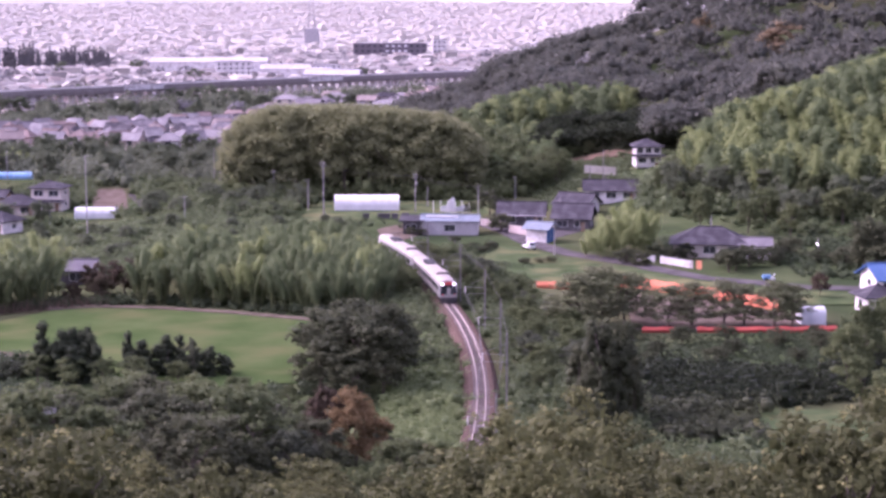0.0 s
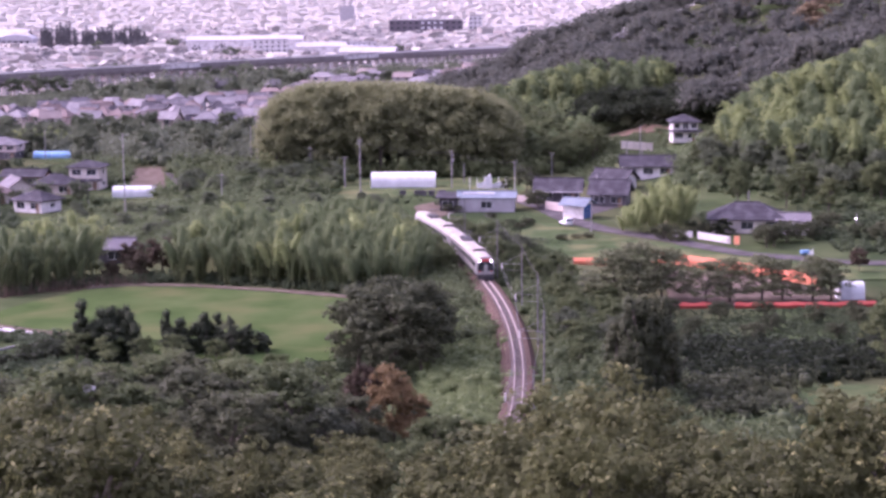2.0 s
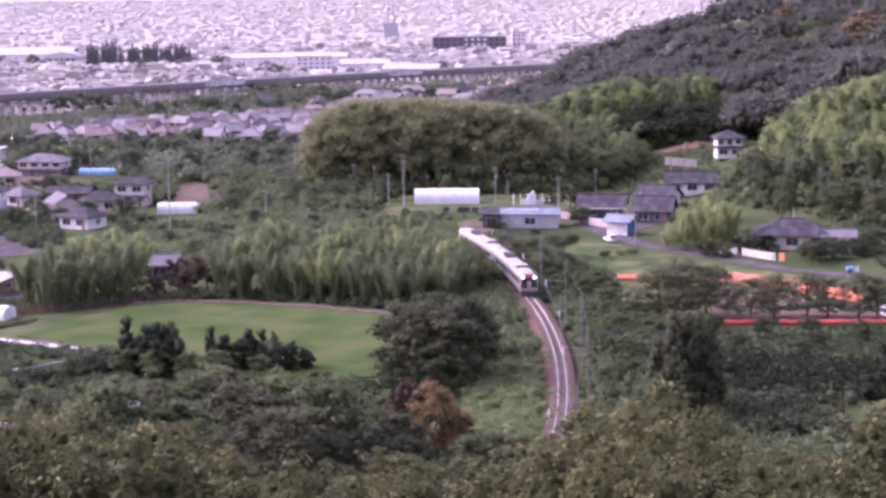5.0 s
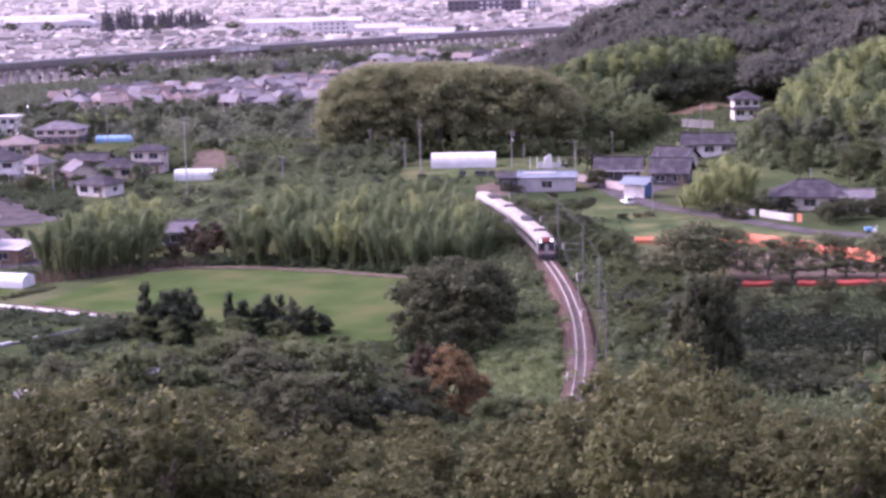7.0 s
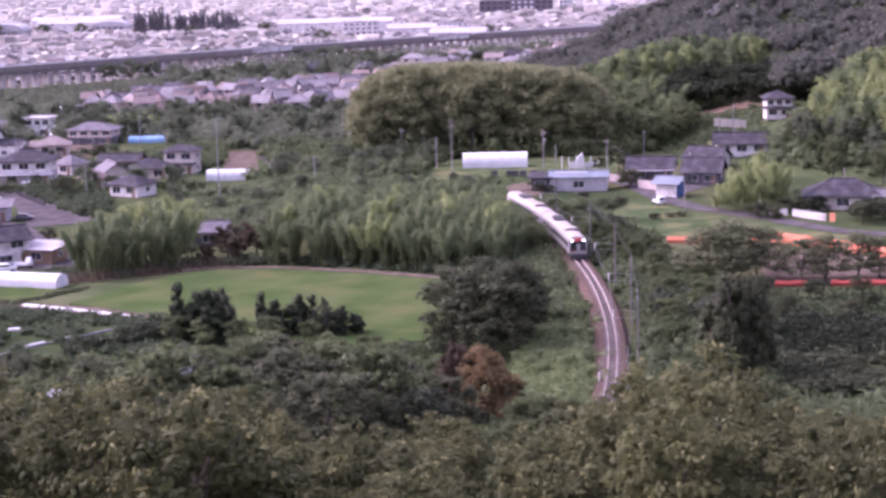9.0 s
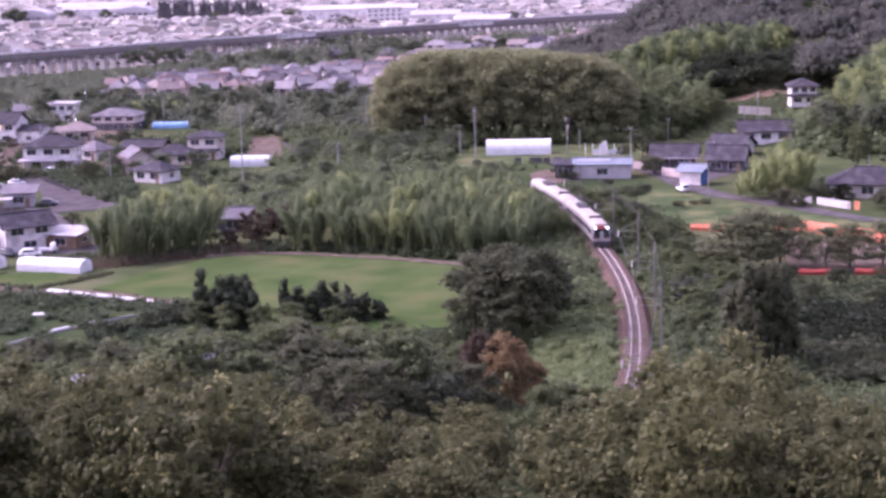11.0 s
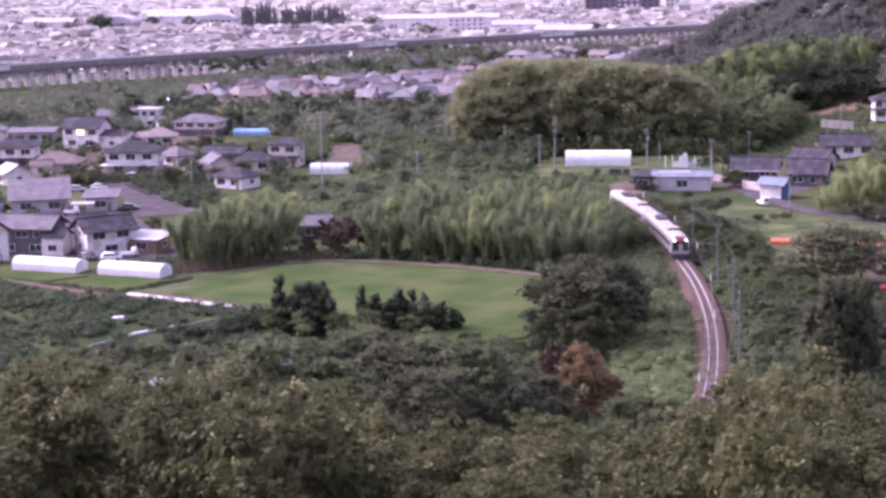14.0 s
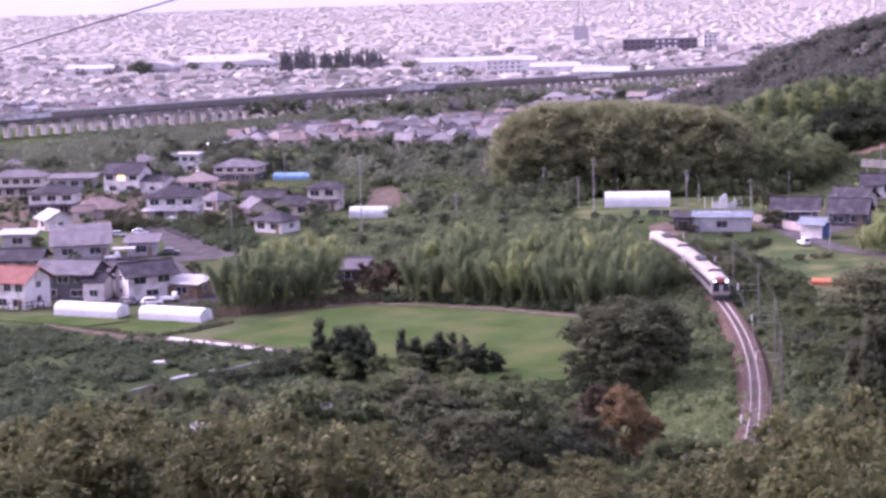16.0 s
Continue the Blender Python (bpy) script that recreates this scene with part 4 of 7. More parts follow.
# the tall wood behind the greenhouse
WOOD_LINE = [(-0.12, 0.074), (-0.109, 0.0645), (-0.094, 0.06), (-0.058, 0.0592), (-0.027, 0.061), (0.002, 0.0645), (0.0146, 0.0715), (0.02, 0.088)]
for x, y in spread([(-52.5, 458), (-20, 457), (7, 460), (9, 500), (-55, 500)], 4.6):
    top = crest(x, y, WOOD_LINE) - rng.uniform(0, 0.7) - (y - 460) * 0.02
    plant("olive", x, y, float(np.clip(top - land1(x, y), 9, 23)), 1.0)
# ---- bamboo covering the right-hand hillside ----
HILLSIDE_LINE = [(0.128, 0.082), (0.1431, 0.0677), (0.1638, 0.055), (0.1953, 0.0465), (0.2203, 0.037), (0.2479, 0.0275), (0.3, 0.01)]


def bamboo_wood(name, label, polys, gap, share, tall=1.0, line=None):
    v, f, mi, at = [], [], [], 0
    heads = [plume(460, 0.3, 1.25, 0.2)(np.random.default_rng(900 + i)) for i in range(6)]
    for poly in polys:
        for x, y in spread(poly, gap):
            q, g = heads[int(rng.integers(6))]
            h, a = tall * rng.uniform(0.85, 1.3), rng.uniform(0, 6.28)
            w = tall * rng.uniform(1.35, 2.1)
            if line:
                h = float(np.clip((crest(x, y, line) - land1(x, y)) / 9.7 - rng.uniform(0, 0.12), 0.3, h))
            c, sn = math.cos(a), math.sin(a)
            v.append(np.column_stack([(q[:, 0] * c - q[:, 1] * sn) * w + x, (q[:, 0] * sn + q[:, 1] * c) * w + y, q[:, 2] * h + land1(x, y) - 0.3]))
            f.append(g + at)
            mi.append(np.full(len(g), int(rng.uniform() < share)))
            at += len(q)
    me = quads(name, np.concatenate(v), np.concatenate(f), [M["leaf_bamboo"], M["leaf_bamboo_yellow"]], np.concatenate(mi), True)
    return tagged(new(name, me), label, "bamboo", kind="stuff")


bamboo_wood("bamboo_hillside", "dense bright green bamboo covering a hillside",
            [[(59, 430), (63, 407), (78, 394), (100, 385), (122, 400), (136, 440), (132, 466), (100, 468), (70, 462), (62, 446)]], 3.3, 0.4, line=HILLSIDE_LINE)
bamboo_wood("bamboo_spur", "band of bamboo along a spur of the hill", [[(1, 566), (20, 562), (58, 560), (60, 574), (40, 580), (2, 580)]], 2.9, 0.35, 1.12)
bamboo_wood("bamboo_slope", "bamboo and pale broadleaf growth below the spur", [[(14, 500), (26, 496), (34, 530), (26, 556), (8, 558)]], 3.4, 0.15, 0.85)
for x, y in spread([(50, 425), (56, 400), (68, 385), (92, 372), (124, 366), (124, 380), (84, 390), (62, 412), (58, 440)], 5.5):
    plant("mid" if rng.uniform() < 0.5 else "far", x, y, float(rng.uniform(5.5, 8.5)), 1.15)
for x, y in spread([(14, 470), (30, 472), (34, 500), (20, 515)], 5.0):
    plant("mid", x, y, float(rng.uniform(7, 10)), 1.1)


# ---- growth that nobody could count ----
def undergrowth(name, label, poly, gap, radius, leaf, per, size, mat, tall=0.7, clear=2.6, tries=9000):
    p = spread(poly, gap, tries, clear)
    big = np.array([0.5 + 0.8 * max(0, 0.5 + noise.noise((x * 0.09, y * 0.09, 2.0))) for x, y in p])
    rr = np.repeat(np.minimum(radius * big * rng.lognormal(0, 0.3, len(p)), radius * 1.15), 3)[:, None] * rng.uniform(0.5, 1.0, (3 * len(p), 1)) * np.array([1, 1, tall])
    c = np.repeat(np.column_stack([p, land(p[:, 0], p[:, 1])]), 3, 0)
    c[:, :2] += rng.normal(size=(len(c), 2)) * rr[:, :2] * 0.6
    c[:, 2] += rr[:, 2] * rng.uniform(0.1, 0.9, len(c))
    q, f = foliage(c, rr, max(24, per - 30), np.clip(rr[:, 0] * 0.22, size * 0.4, size * 1.2), rng, up=0.4, rough=0.75, thin=0.6, core=0.56)
    return tagged(new(name, quads(name, q, f, [M[mat]], smooth=True)), label, leaf, kind="stuff")


undergrowth("creeper_bank", "bright green creeper over the railway bank", [(-9, 196), (1.5, 190), (1.8, 215), (1, 246), (-3, 262), (-6, 240), (-7, 215)], 1.25, 1.4, "creeper", 74, 0.13, "leaf_creeper", 0.85)
undergrowth("lineside_shrubs", "green shrubs along the railway", [(-6, 238), (1.5, 236), (1.2, 262), (-1, 285), (-8, 318), (-14, 335), (-10, 300), (-9, 270)], 1.6, 1.5, "shrub", 60, 0.22, "leaf_shrub", 1.0, 3.4)
undergrowth("lineside_thicket", "dark green thicket along the railway", [(6, 176), (22, 182), (26, 210), (22, 245), (16, 285), (13, 310), (6, 338), (-12, 352), (-4, 320), (3, 290), (7.5, 250), (8.2, 215)], 1.6, 1.5, "shrub", 60, 0.2, "leaf_shrub", 1.0, 3.8)
undergrowth("hedge_thicket", "dark thicket between railway and net plot", [(22, 214), (36, 216), (50, 217), (62, 232), (62, 240), (44, 236), (24, 240)], 1.7, 1.8, "shrub", 60, 0.24, "leaf_deep", 0.9)
undergrowth("grass_slope_growth", "low dark green growth on the slope below the net plot", [(24, 236), (26, 262), (44, 263.5), (64, 263), (64, 238), (44, 233)], 1.1, 0.6, "shrub", 40, 0.16, "leaf_shrub_dark", 0.7)
undergrowth("slope_shrubs", "low shrubs on the slope below the lookout", [(-22, 154), (6, 154), (60, 160), (62, 196), (34, 192), (12, 180), (1.5, 182), (-16, 180)], 2.0, 1.9, "shrub", 60, 0.26, "leaf_shrub", 0.9)
undergrowth("vine_field", "rows of low vines and scrub", [(-62, 196), (-52, 220), (-58, 233), (-54, 242.5), (-62, 245.3), (-79, 252.3), (-86, 253.8), (-103, 263.6), (-124, 268), (-110, 230), (-86, 196)], 1.35, 1.15, "shrub", 54, 0.2, "leaf_shrub_dark", 0.7)
undergrowth("orchard", "low green orchard and scrub", [(-88, 318), (-62, 306), (-48, 326), (-24, 342), (-14, 352), (-20, 392), (-36, 398), (-60, 404), (-82, 398), (-96, 386), (-92, 350)], 2.6, 2.2, "orchard", 74, 0.24, "leaf_vine", 0.7)
undergrowth("scrub_belt", "dark scrub and trees behind the village", [(-120, 405), (-90, 404), (-36, 402), (-34, 450), (-58, 462), (-60, 505), (-100, 508), (-118, 480), (-100, 452)], 3.4, 2.5, "shrub", 66, 0.3, "leaf_shrub", 0.9)
undergrowth("far_scrub", "dark woodland strip before the far houses", [(-250, 520), (-210, 528), (-150, 540), (-98, 500), (-62, 505), (-30, 515), (-20, 600), (-60, 640), (-130, 640), (-190, 640), (-250, 660)], 5.6, 4.0, "wood", 70, 0.5, "leaf_scrub_hazed", 0.9)
undergrowth("village_shrubs", "garden shrubs between village houses", [(-190, 400), (-195, 520), (-110, 500), (-95, 420), (-120, 392), (-128, 425), (-145, 415)], 6.0, 1.7, "shrub", 60, 0.35, "leaf_shrub_dark", 0.9)
undergrowth("yard_shrubs", "clipped bushes round the farmyards", [(-20, 386), (8, 388), (8, 404), (-20, 404)], 4.2, 0.9, "shrub", 40, 0.25, "leaf_shrub_dark", 0.9)
undergrowth("hill_foot_scrub", "dense shrubs at the foot of the hill", [(32, 436), (50, 402), (72, 376), (100, 358), (135, 345), (140, 400), (110, 420), (60, 452), (48, 446)], 3.0, 2.6, "shrub", 60, 0.4, "leaf_vine", 0.9)
undergrowth("hill_bank_growth", "rough growth on the bank under the hillside house", [(26, 436), (36, 440), (48, 444), (58, 470), (66, 505), (40, 520), (28, 516), (22, 480)], 2.2, 1.5, "shrub", 60, 0.35, "leaf_shrub", 0.7)
undergrowth("garden_growth", "shrubs and rough grass round the bungalow", [(60, 352), (66, 318), (90, 312), (124, 310), (126, 350), (96, 372), (66, 374), (44, 366), (40, 352)], 2.3, 1.2, "shrub", 60, 0.28, "leaf_shrub_dark", 0.8)
undergrowth("grove_floor", "low growth along the foot of the bamboo", [(-88, 279), (-79, 276.6), (-64, 286.5), (-50, 289.3), (-36, 286.6), (-20, 278), (-18, 284), (-36, 293), (-60, 296), (-88, 294)], 1.6, 1.1, "shrub", 60, 0.25, "leaf_shrub_dark", 0.9)
undergrowth("field_margin", "rough growth along the rice field", [(-17, 226), (-32, 224), (-48, 234.5), (-63, 242.5), (-63, 239), (-47, 229), (-32, 219), (-14, 222), (-12.5, 240), (-12, 262), (-16, 276), (-17, 262)], 1.5, 1.1, "shrub", 60, 0.25, "leaf_shrub_dark", 0.8)
undergrowth("dark_hedge", "dark green hedge along the kerb", [(-66, 221), (-60, 228), (-52.5, 237), (-53.5, 242), (-61, 234.5), (-67.5, 226.5)], 1.0, 1.15, "hedge", 60, 0.2, "leaf_deep", 1.0)
undergrowth("field_border", "dark growth along the ditches between fields", [(-99, 264.8), (-85, 257.2), (-77, 267.5), (-76, 271), (-78, 270), (-79, 267.6), (-85.3, 259.2), (-98, 266)], 0.7, 0.5, "grass", 54, 0.14, "leaf_dark", 0.8)
undergrowth("roadside_hedge", "dark shrubs along the village road", [(-133, 412), (-113, 379), (-100, 360), (-96, 374), (-104, 388), (-112, 404), (-124, 416)], 2.4, 1.5, "shrub", 60, 0.26, "leaf_shrub_dark", 0.9)
undergrowth("car_park_shrubs", "dark shrubs behind the parked cars", [(-142, 396), (-130, 404), (-132, 412), (-146, 404)], 2.2, 1.7, "shrub", 60, 0.26, "leaf_dark", 0.9)
undergrowth("wood_floor", "dark growth along the foot of the tall wood", [(-58, 453), (-20, 452), (15, 457), (16, 466), (-20, 464), (-58, 466)], 2.0, 3.0, "shrub", 66, 0.3, "leaf_green", 1.3)
undergrowth("plain_scrub", "dark trees and scrub before the viaduct", [(-330, 690), (-262, 640), (-192, 640), (-180, 740), (-212, 800), (-246, 752), (-286, 705)], 5.5, 3.4, "wood", 64, 0.5, "leaf_scrub_hazed", 0.7)
undergrowth("meadow_scrub", "dark bushes before the viaduct columns", [(-288, 772), (-270, 733), (-246, 752), (-212, 800), (-196, 880), (-207, 903)], 6.0, 3.0, "wood", 60, 0.5, "leaf_scrub_hazed", 0.8)
undergrowth("viaduct_foot_scrub", "bushes between the houses and the viaduct", [(-195, 745), (-112, 805), (-66, 855), (-30, 900), (10, 1100), (-60, 1060), (-110, 1015), (-215, 890)], 9.5, 4.0, "wood", 60, 0.7, "leaf_scrub_hazed", 0.7)
undergrowth("viaduct_side_trees", "dark trees and bushes along the foot of the viaduct", [(-208, 908), (-106, 1028), (6, 1144), (75, 1212), (92, 1185), (24, 1112), (-86, 992), (-192, 872)], 7.4, 5.6, "trees", 66, 0.7, "leaf_scrub_hazed", 1.05)
undergrowth("clearing_shrubs", "dark shrubs beside the small clearing", [(26, 196), (36, 198), (37.5, 212), (30, 215), (24, 210)], 1.8, 1.7, "shrub", 58, 0.24, "leaf_dark", 0.9)
undergrowth("field_edge_scrub", "rough growth along the field edge", [(3, 318), (9, 312), (16, 312), (8, 326), (5, 345), (10, 360), (-4, 356)], 1.7, 1.2, "shrub", 40, 0.25, "leaf_shrub", 0.8)


undergrowth("field_hedge", "low clipped dark hedge across the grass field", [(0.3, 358.9), (5.2, 363.6), (10.9, 360.9), (10.1, 348.4), (3.9, 346.3)], 1.1, 0.8, "hedge", 50, 0.18, "leaf_shrub_dark", 0.9)
undergrowth("field_hedge_low", "low dark strip of growth in the grass field", [(4.8, 333.2), (11.2, 335.9), (17.6, 333.6), (16.8, 327.5), (6.8, 327.0)], 1.1, 0.6, "hedge", 50, 0.16, "leaf_shrub_dark", 0.8)


def dry_canes(name, label, line, n, mat):
    """Many thin upright dry stalks along a line."""
    t = rng.uniform(0, len(line) - 1.001, n)
    i = t.astype(int)
    p = np.array(line, float)
    c = p[i] + (p[i + 1] - p[i]) * (t - i)[:, None] + rng.normal(size=(n, 2)) * 0.95
    h, a = 0.4 + 1.9 * rng.uniform(0, 1, n) ** 2.2, rng.uniform(0, 3.14, n)
    w = np.stack([np.cos(a), np.sin(a), 0 * a], 1) * rng.uniform(0.03, 0.08, (n, 1))
    foot = np.column_stack([c, land(c[:, 0], c[:, 1]) - 0.1])
    top = foot + np.column_stack([rng.normal(size=(n, 2)) * 0.25, h])
    q = np.stack([foot - w, foot + w, top + w * 0.4, top - w * 0.4], 1).reshape(-1, 3)
    return tagged(new(name, quads(name, q, np.arange(4 * n).reshape(-1, 4), [M[mat]])), label, "grass", kind="stuff")


dry_canes("dry_canes", "brown dry canes along the foot of the bamboo", [(-80.5, 275.6), (-74, 279.5), (-64, 286.2), (-56, 289)], 1300, "leaf_dry")


def woodland(name, label, poly, gap, size, mat, tries=9000, low=9, high=14, mid=0.55):
    """A far wood: many crowns, each of a few leafy lumps over the ground's shape."""
    p = spread(poly, gap, tries)
    n, k = len(p), 15
    h = rng.uniform(low, high, n)
    u = unit(rng.normal(size=(n * k, 3)))
    u[:, 2] = np.abs(u[:, 2])
    hh = np.repeat(h, k)[:, None]
    c = np.repeat(np.column_stack([p, land(p[:, 0], p[:, 1]) + h * mid]), k, 0) + u * hh * np.array([0.46, 0.46, 0.34])
    rr = hh * rng.uniform(0.15, 0.25, (len(c), 1)) * np.array([1, 1, 0.85])
    q, f = foliage(c, rr, 26, size * 0.72, rng, up=0.5, rough=0.9, thin=0.7, core=0.55)
    return tagged(new(name, quads(name, q, f, [M[mat]], smooth=True)), label, "wood", kind="stuff")


woodland("hill_wood", "dark mixed wood covering the hill", [(-14, 640), (22, 585), (66, 575), (62, 480), (92, 470), (128, 470), (160, 570), (215, 790), (40, 840), (-20, 790)], 10.0, 0.8, "leaf_hill_hazed", low=11, high=17, mid=0.5)
# the darkest leaves stand for shade in the hill's fold
woodland("ravine_wood", "dark wood in the hill's fold, its shade in the leaf colour", [(28, 532), (50, 529), (62, 514), (74, 512), (88, 530), (84, 556), (60, 558), (32, 556)], 5.0, 0.6, "leaf_deep", low=7, high=10)
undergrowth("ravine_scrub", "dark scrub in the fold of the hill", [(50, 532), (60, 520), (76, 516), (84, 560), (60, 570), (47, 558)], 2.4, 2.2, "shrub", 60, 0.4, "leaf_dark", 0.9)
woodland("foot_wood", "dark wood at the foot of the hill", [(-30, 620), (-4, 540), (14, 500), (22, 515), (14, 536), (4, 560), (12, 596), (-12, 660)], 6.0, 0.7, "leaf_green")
# dark leaves put in for the shade below the spur
undergrowth("shade_scrub", "dark scrub below the bamboo spur, shade in its leaf colour", [(24, 534), (48, 531), (62, 512), (68, 508), (70, 520), (60, 534), (50, 540), (28, 542)], 2.6, 1.3, "shrub", 60, 0.35, "leaf_dark", 0.7)
plant("tan", 118.6, 627, 15.5, 1.4)
plant("tan", 99.6, 684, 13, 1.0)

# ---- buildings ----
def opening(parent, m, w, h, glass="glass", bars=1):
    """A window in a wall: a frame standing proud, and its pane."""
    bm = boxes((-w / 2 - 0.07, w / 2 + 0.07, -0.05, 0.05, -0.07, 0.0), (-w / 2 - 0.07, w / 2 + 0.07, -0.05, 0.05, h, h + 0.07), (-w / 2 - 0.07, -w / 2, -0.05, 0.05, 0, h), (w / 2, w / 2 + 0.07, -0.05, 0.05, 0, h))
    for i in range(bars):
        x = -w / 2 + w * (i + 1) / (bars + 1)
        box(bm, x - 0.03, x + 0.03, -0.04, 0.03, 0, h)
    ob = part("window", bm, M["frame"], parent)
    ob.matrix_local = m
    part("pane", boxes((-w / 2, w / 2, -0.02, 0.015, 0, h)), M[glass], ob)
    return ob


def roof_part(parent, kind, w, d, z, rise, over, mat, thick=0.18, x0=0.0, y0=0.0, along=True):
    """A roof over w by d at height z: gable, hip, shed or flat, with its eaves' thickness."""
    a, b = w / 2 + over, d / 2 + over
    drop = rise * over / (d / 2) if kind != "flat" else 0
    bm = bmesh.new()
    if kind == "gable":
        prism(bm, [(-b, z - drop), (0, z + rise), (b, z - drop), (b, z - drop + thick), (0, z + rise + thick), (-b, z - drop + thick)], -a, a)
        bmesh.ops.rotate(bm, cent=(0, 0, 0), matrix=Matrix.Rotation(radians(90), 3, "Z"), verts=bm.verts)
    elif kind == "shed":
        fall = rise * over / d
        prism(bm, [(-b, z - fall), (b, z + rise + fall), (b, z + rise + fall + thick), (-b, z - fall + thick)], -a, a)
        bmesh.ops.rotate(bm, cent=(0, 0, 0), matrix=Matrix.Rotation(radians(90), 3, "Z"), verts=bm.verts)
    elif kind == "hip":
        r = max(a - b, 0.15)
        lo = [bm.verts.new((x, y, z - drop)) for x, y in ((-a, -b), (a, -b), (a, b), (-a, b))]
        up = [bm.verts.new((x, y, z - drop + thick)) for x, y in ((-a, -b), (a, -b), (a, b), (-a, b))]
        rg = [bm.verts.new((-r, 0, z + rise + thick)), bm.verts.new((r, 0, z + rise + thick))]
        bm.faces.new(lo[::-1])
        for i in range(4):
            bm.faces.new((lo[i], lo[(i + 1) % 4], up[(i + 1) % 4], up[i]))
        bm.faces.new((up[0], up[1], rg[1], rg[0]))
        bm.faces.new((up[1], up[2], rg[1]))
        bm.faces.new((up[2], up[3], rg[0], rg[1]))
        bm.faces.new((up[3], up[0], rg[0]))
    else:
        box(bm, -a, a, -b, b, z, z + thick)
    ob = part("roof", bm, M[mat], parent)
    ob.location = (x0, y0, 0)
    if kind in ("gable", "hip"):
        r = a if kind == "gable" else max(a - b, 0.15)
        part("ridge", boxes((-r, r, -0.16, 0.16, z + rise + thick - 0.06, z + rise + thick + 0.16)), M[mat], ob)
    return ob


def wall_part(parent, kind, w, d, h, rise, mat, x0=0.0, y0=0.0, z0=-0.5, name="wall"):
    bm = bmesh.new()
    a, b = w / 2, d / 2
    if kind == "gable":
        prism(bm, [(-b, z0), (b, z0), (b, h), (0, h + rise - 0.02), (-b, h)], -a, a)
        bmesh.ops.rotate(bm, cent=(0, 0, 0), matrix=Matrix.Rotation(radians(90), 3, "Z"), verts=bm.verts)
    elif kind == "shed":
        prism(bm, [(-b, z0), (b, z0), (b, h + rise - 0.02), (-b, h)], -a, a)
        bmesh.ops.rotate(bm, cent=(0, 0, 0), matrix=Matrix.Rotation(radians(90), 3, "Z"), verts=bm.verts)
    else:
        box(bm, -a, a, -b, b, z0, h)
    ob = part(name, bm, M[mat], parent)
    ob.location = (x0, y0, 0)
    return ob


def house(name, label, x, y, turn, w, d, storeys, roof, wall, tile, rise=1.6, over=0.85, group="", windows=3, skirt=None, lit=False, z=None, door=True, lower=None, wing=None, hs=3.0):
    """A dwelling with its front towards -y before it is turned; skirt: a lean-to roof between the storeys; wing: a lower block."""
    root = empty(name, pose(x, y, land1(x, y) if z is None else z, 0, 0, turn), label, "house", group)
    h = hs * storeys
    if lower and storeys > 1:
        wall_part(root, "flat", w, d, hs - 0.05, 0, lower, name="lower_wall")
        wall_part(root, roof, w - 0.02, d - 0.02, h, rise, wall, z0=hs - 0.03)
    else:
        wall_part(root, roof, w, d, h, rise, wall)
    roof_part(root, roof, w, d, h, rise, over, tile)
    for s in range(storeys):
        n = windows if s or not door else max(1, windows - 1)
        for i in range(n):
            ww = min(2.3, w / n * 0.62)
            opening(root, pose(-w / 2 + w * (i + 0.5) / n, -d / 2 - 0.01, 0.28 * hs + hs * s), ww, min(1.4, 0.48 * hs), "lamp_warm" if lit and s == storeys - 1 and i == n - 2 else "glass")
        for sx in (() if group == "distant houses" else (-1, 1)):
            opening(root, pose(sx * (w / 2 + 0.01), 0.3, 1.0 + hs * s, 0, 0, 90), min(1.3, d * 0.25), 1.0)
    if door:
        part("door", boxes((w / 2 - 1.6, w / 2 - 0.7, -d / 2 - 0.06, -d / 2 + 0.02, 0, 2.0)), M["wood_wall"], root)
    if skirt:
        for i, (sy, ln) in enumerate(((-1, w + 2.0),)):
            bm = prism(bmesh.new(), [(-d / 2 - 1.3, 2.35), (-d / 2 + 0.1, 2.85), (-d / 2 + 0.1, 2.98), (-d / 2 - 1.3, 2.48)], -ln / 2, ln / 2)
            bmesh.ops.rotate(bm, cent=(0, 0, 0), matrix=Matrix.Rotation(radians(90), 3, "Z"), verts=bm.verts)
            part("skirt_roof", bm, M[skirt], root)
    if wing:
        wx, wy, ww, wd, wh, wroof, wwall, wtile = wing
        wall_part(root, wroof, ww, wd, wh, 1.1, wwall, wx, wy, name="wing_wall")
        roof_part(root, wroof, ww, wd, wh, 1.1, 0.45, wtile, x0=wx, y0=wy)
        opening(root, pose(wx, wy - wd / 2 - 0.01, 0.9), min(1.6, ww * 0.4), 1.1)
    return root


G = "village houses"
house("house", "long two-storey house with grey tiled hip roof", -198, 486, 6, 15, 8, 2, "hip", "plaster_cream", "roof_grey", group=G, windows=5, skirt="roof_slate")
house("house", "two-storey white house over a dark lower storey", -171.5, 444, 8, 12, 8, 2, "hip", "plaster_white", "roof_slate", group=G, lower="siding_dark", skirt="roof_slate")
house("long_house", "long low building with pale flat roof", -191, 508, 8, 15, 7, 1, "shed", "siding_grey", "roof_grey", 0.6, group=G, windows=5)
house("house", "white gabled house with a lit upper window", -168, 493, -8, 11, 8.5, 2, "gable", "plaster_white", "roof_slate", 2.4, group=G, lit=True, wing=(9.2, 0.5, 8, 7.5, 3.6, "gable", "plaster_white", "roof_slate"))
house("house", "small house with grey hip roof", -193, 582, 5, 10, 8, 1, "hip", "plaster_cream", "roof_grey", 1.8, group=G)
house("house", "white two-storey box house with a flat roof", -172, 566, 0, 8, 7, 2, "flat", "plaster_white", "roof_white", group=G)
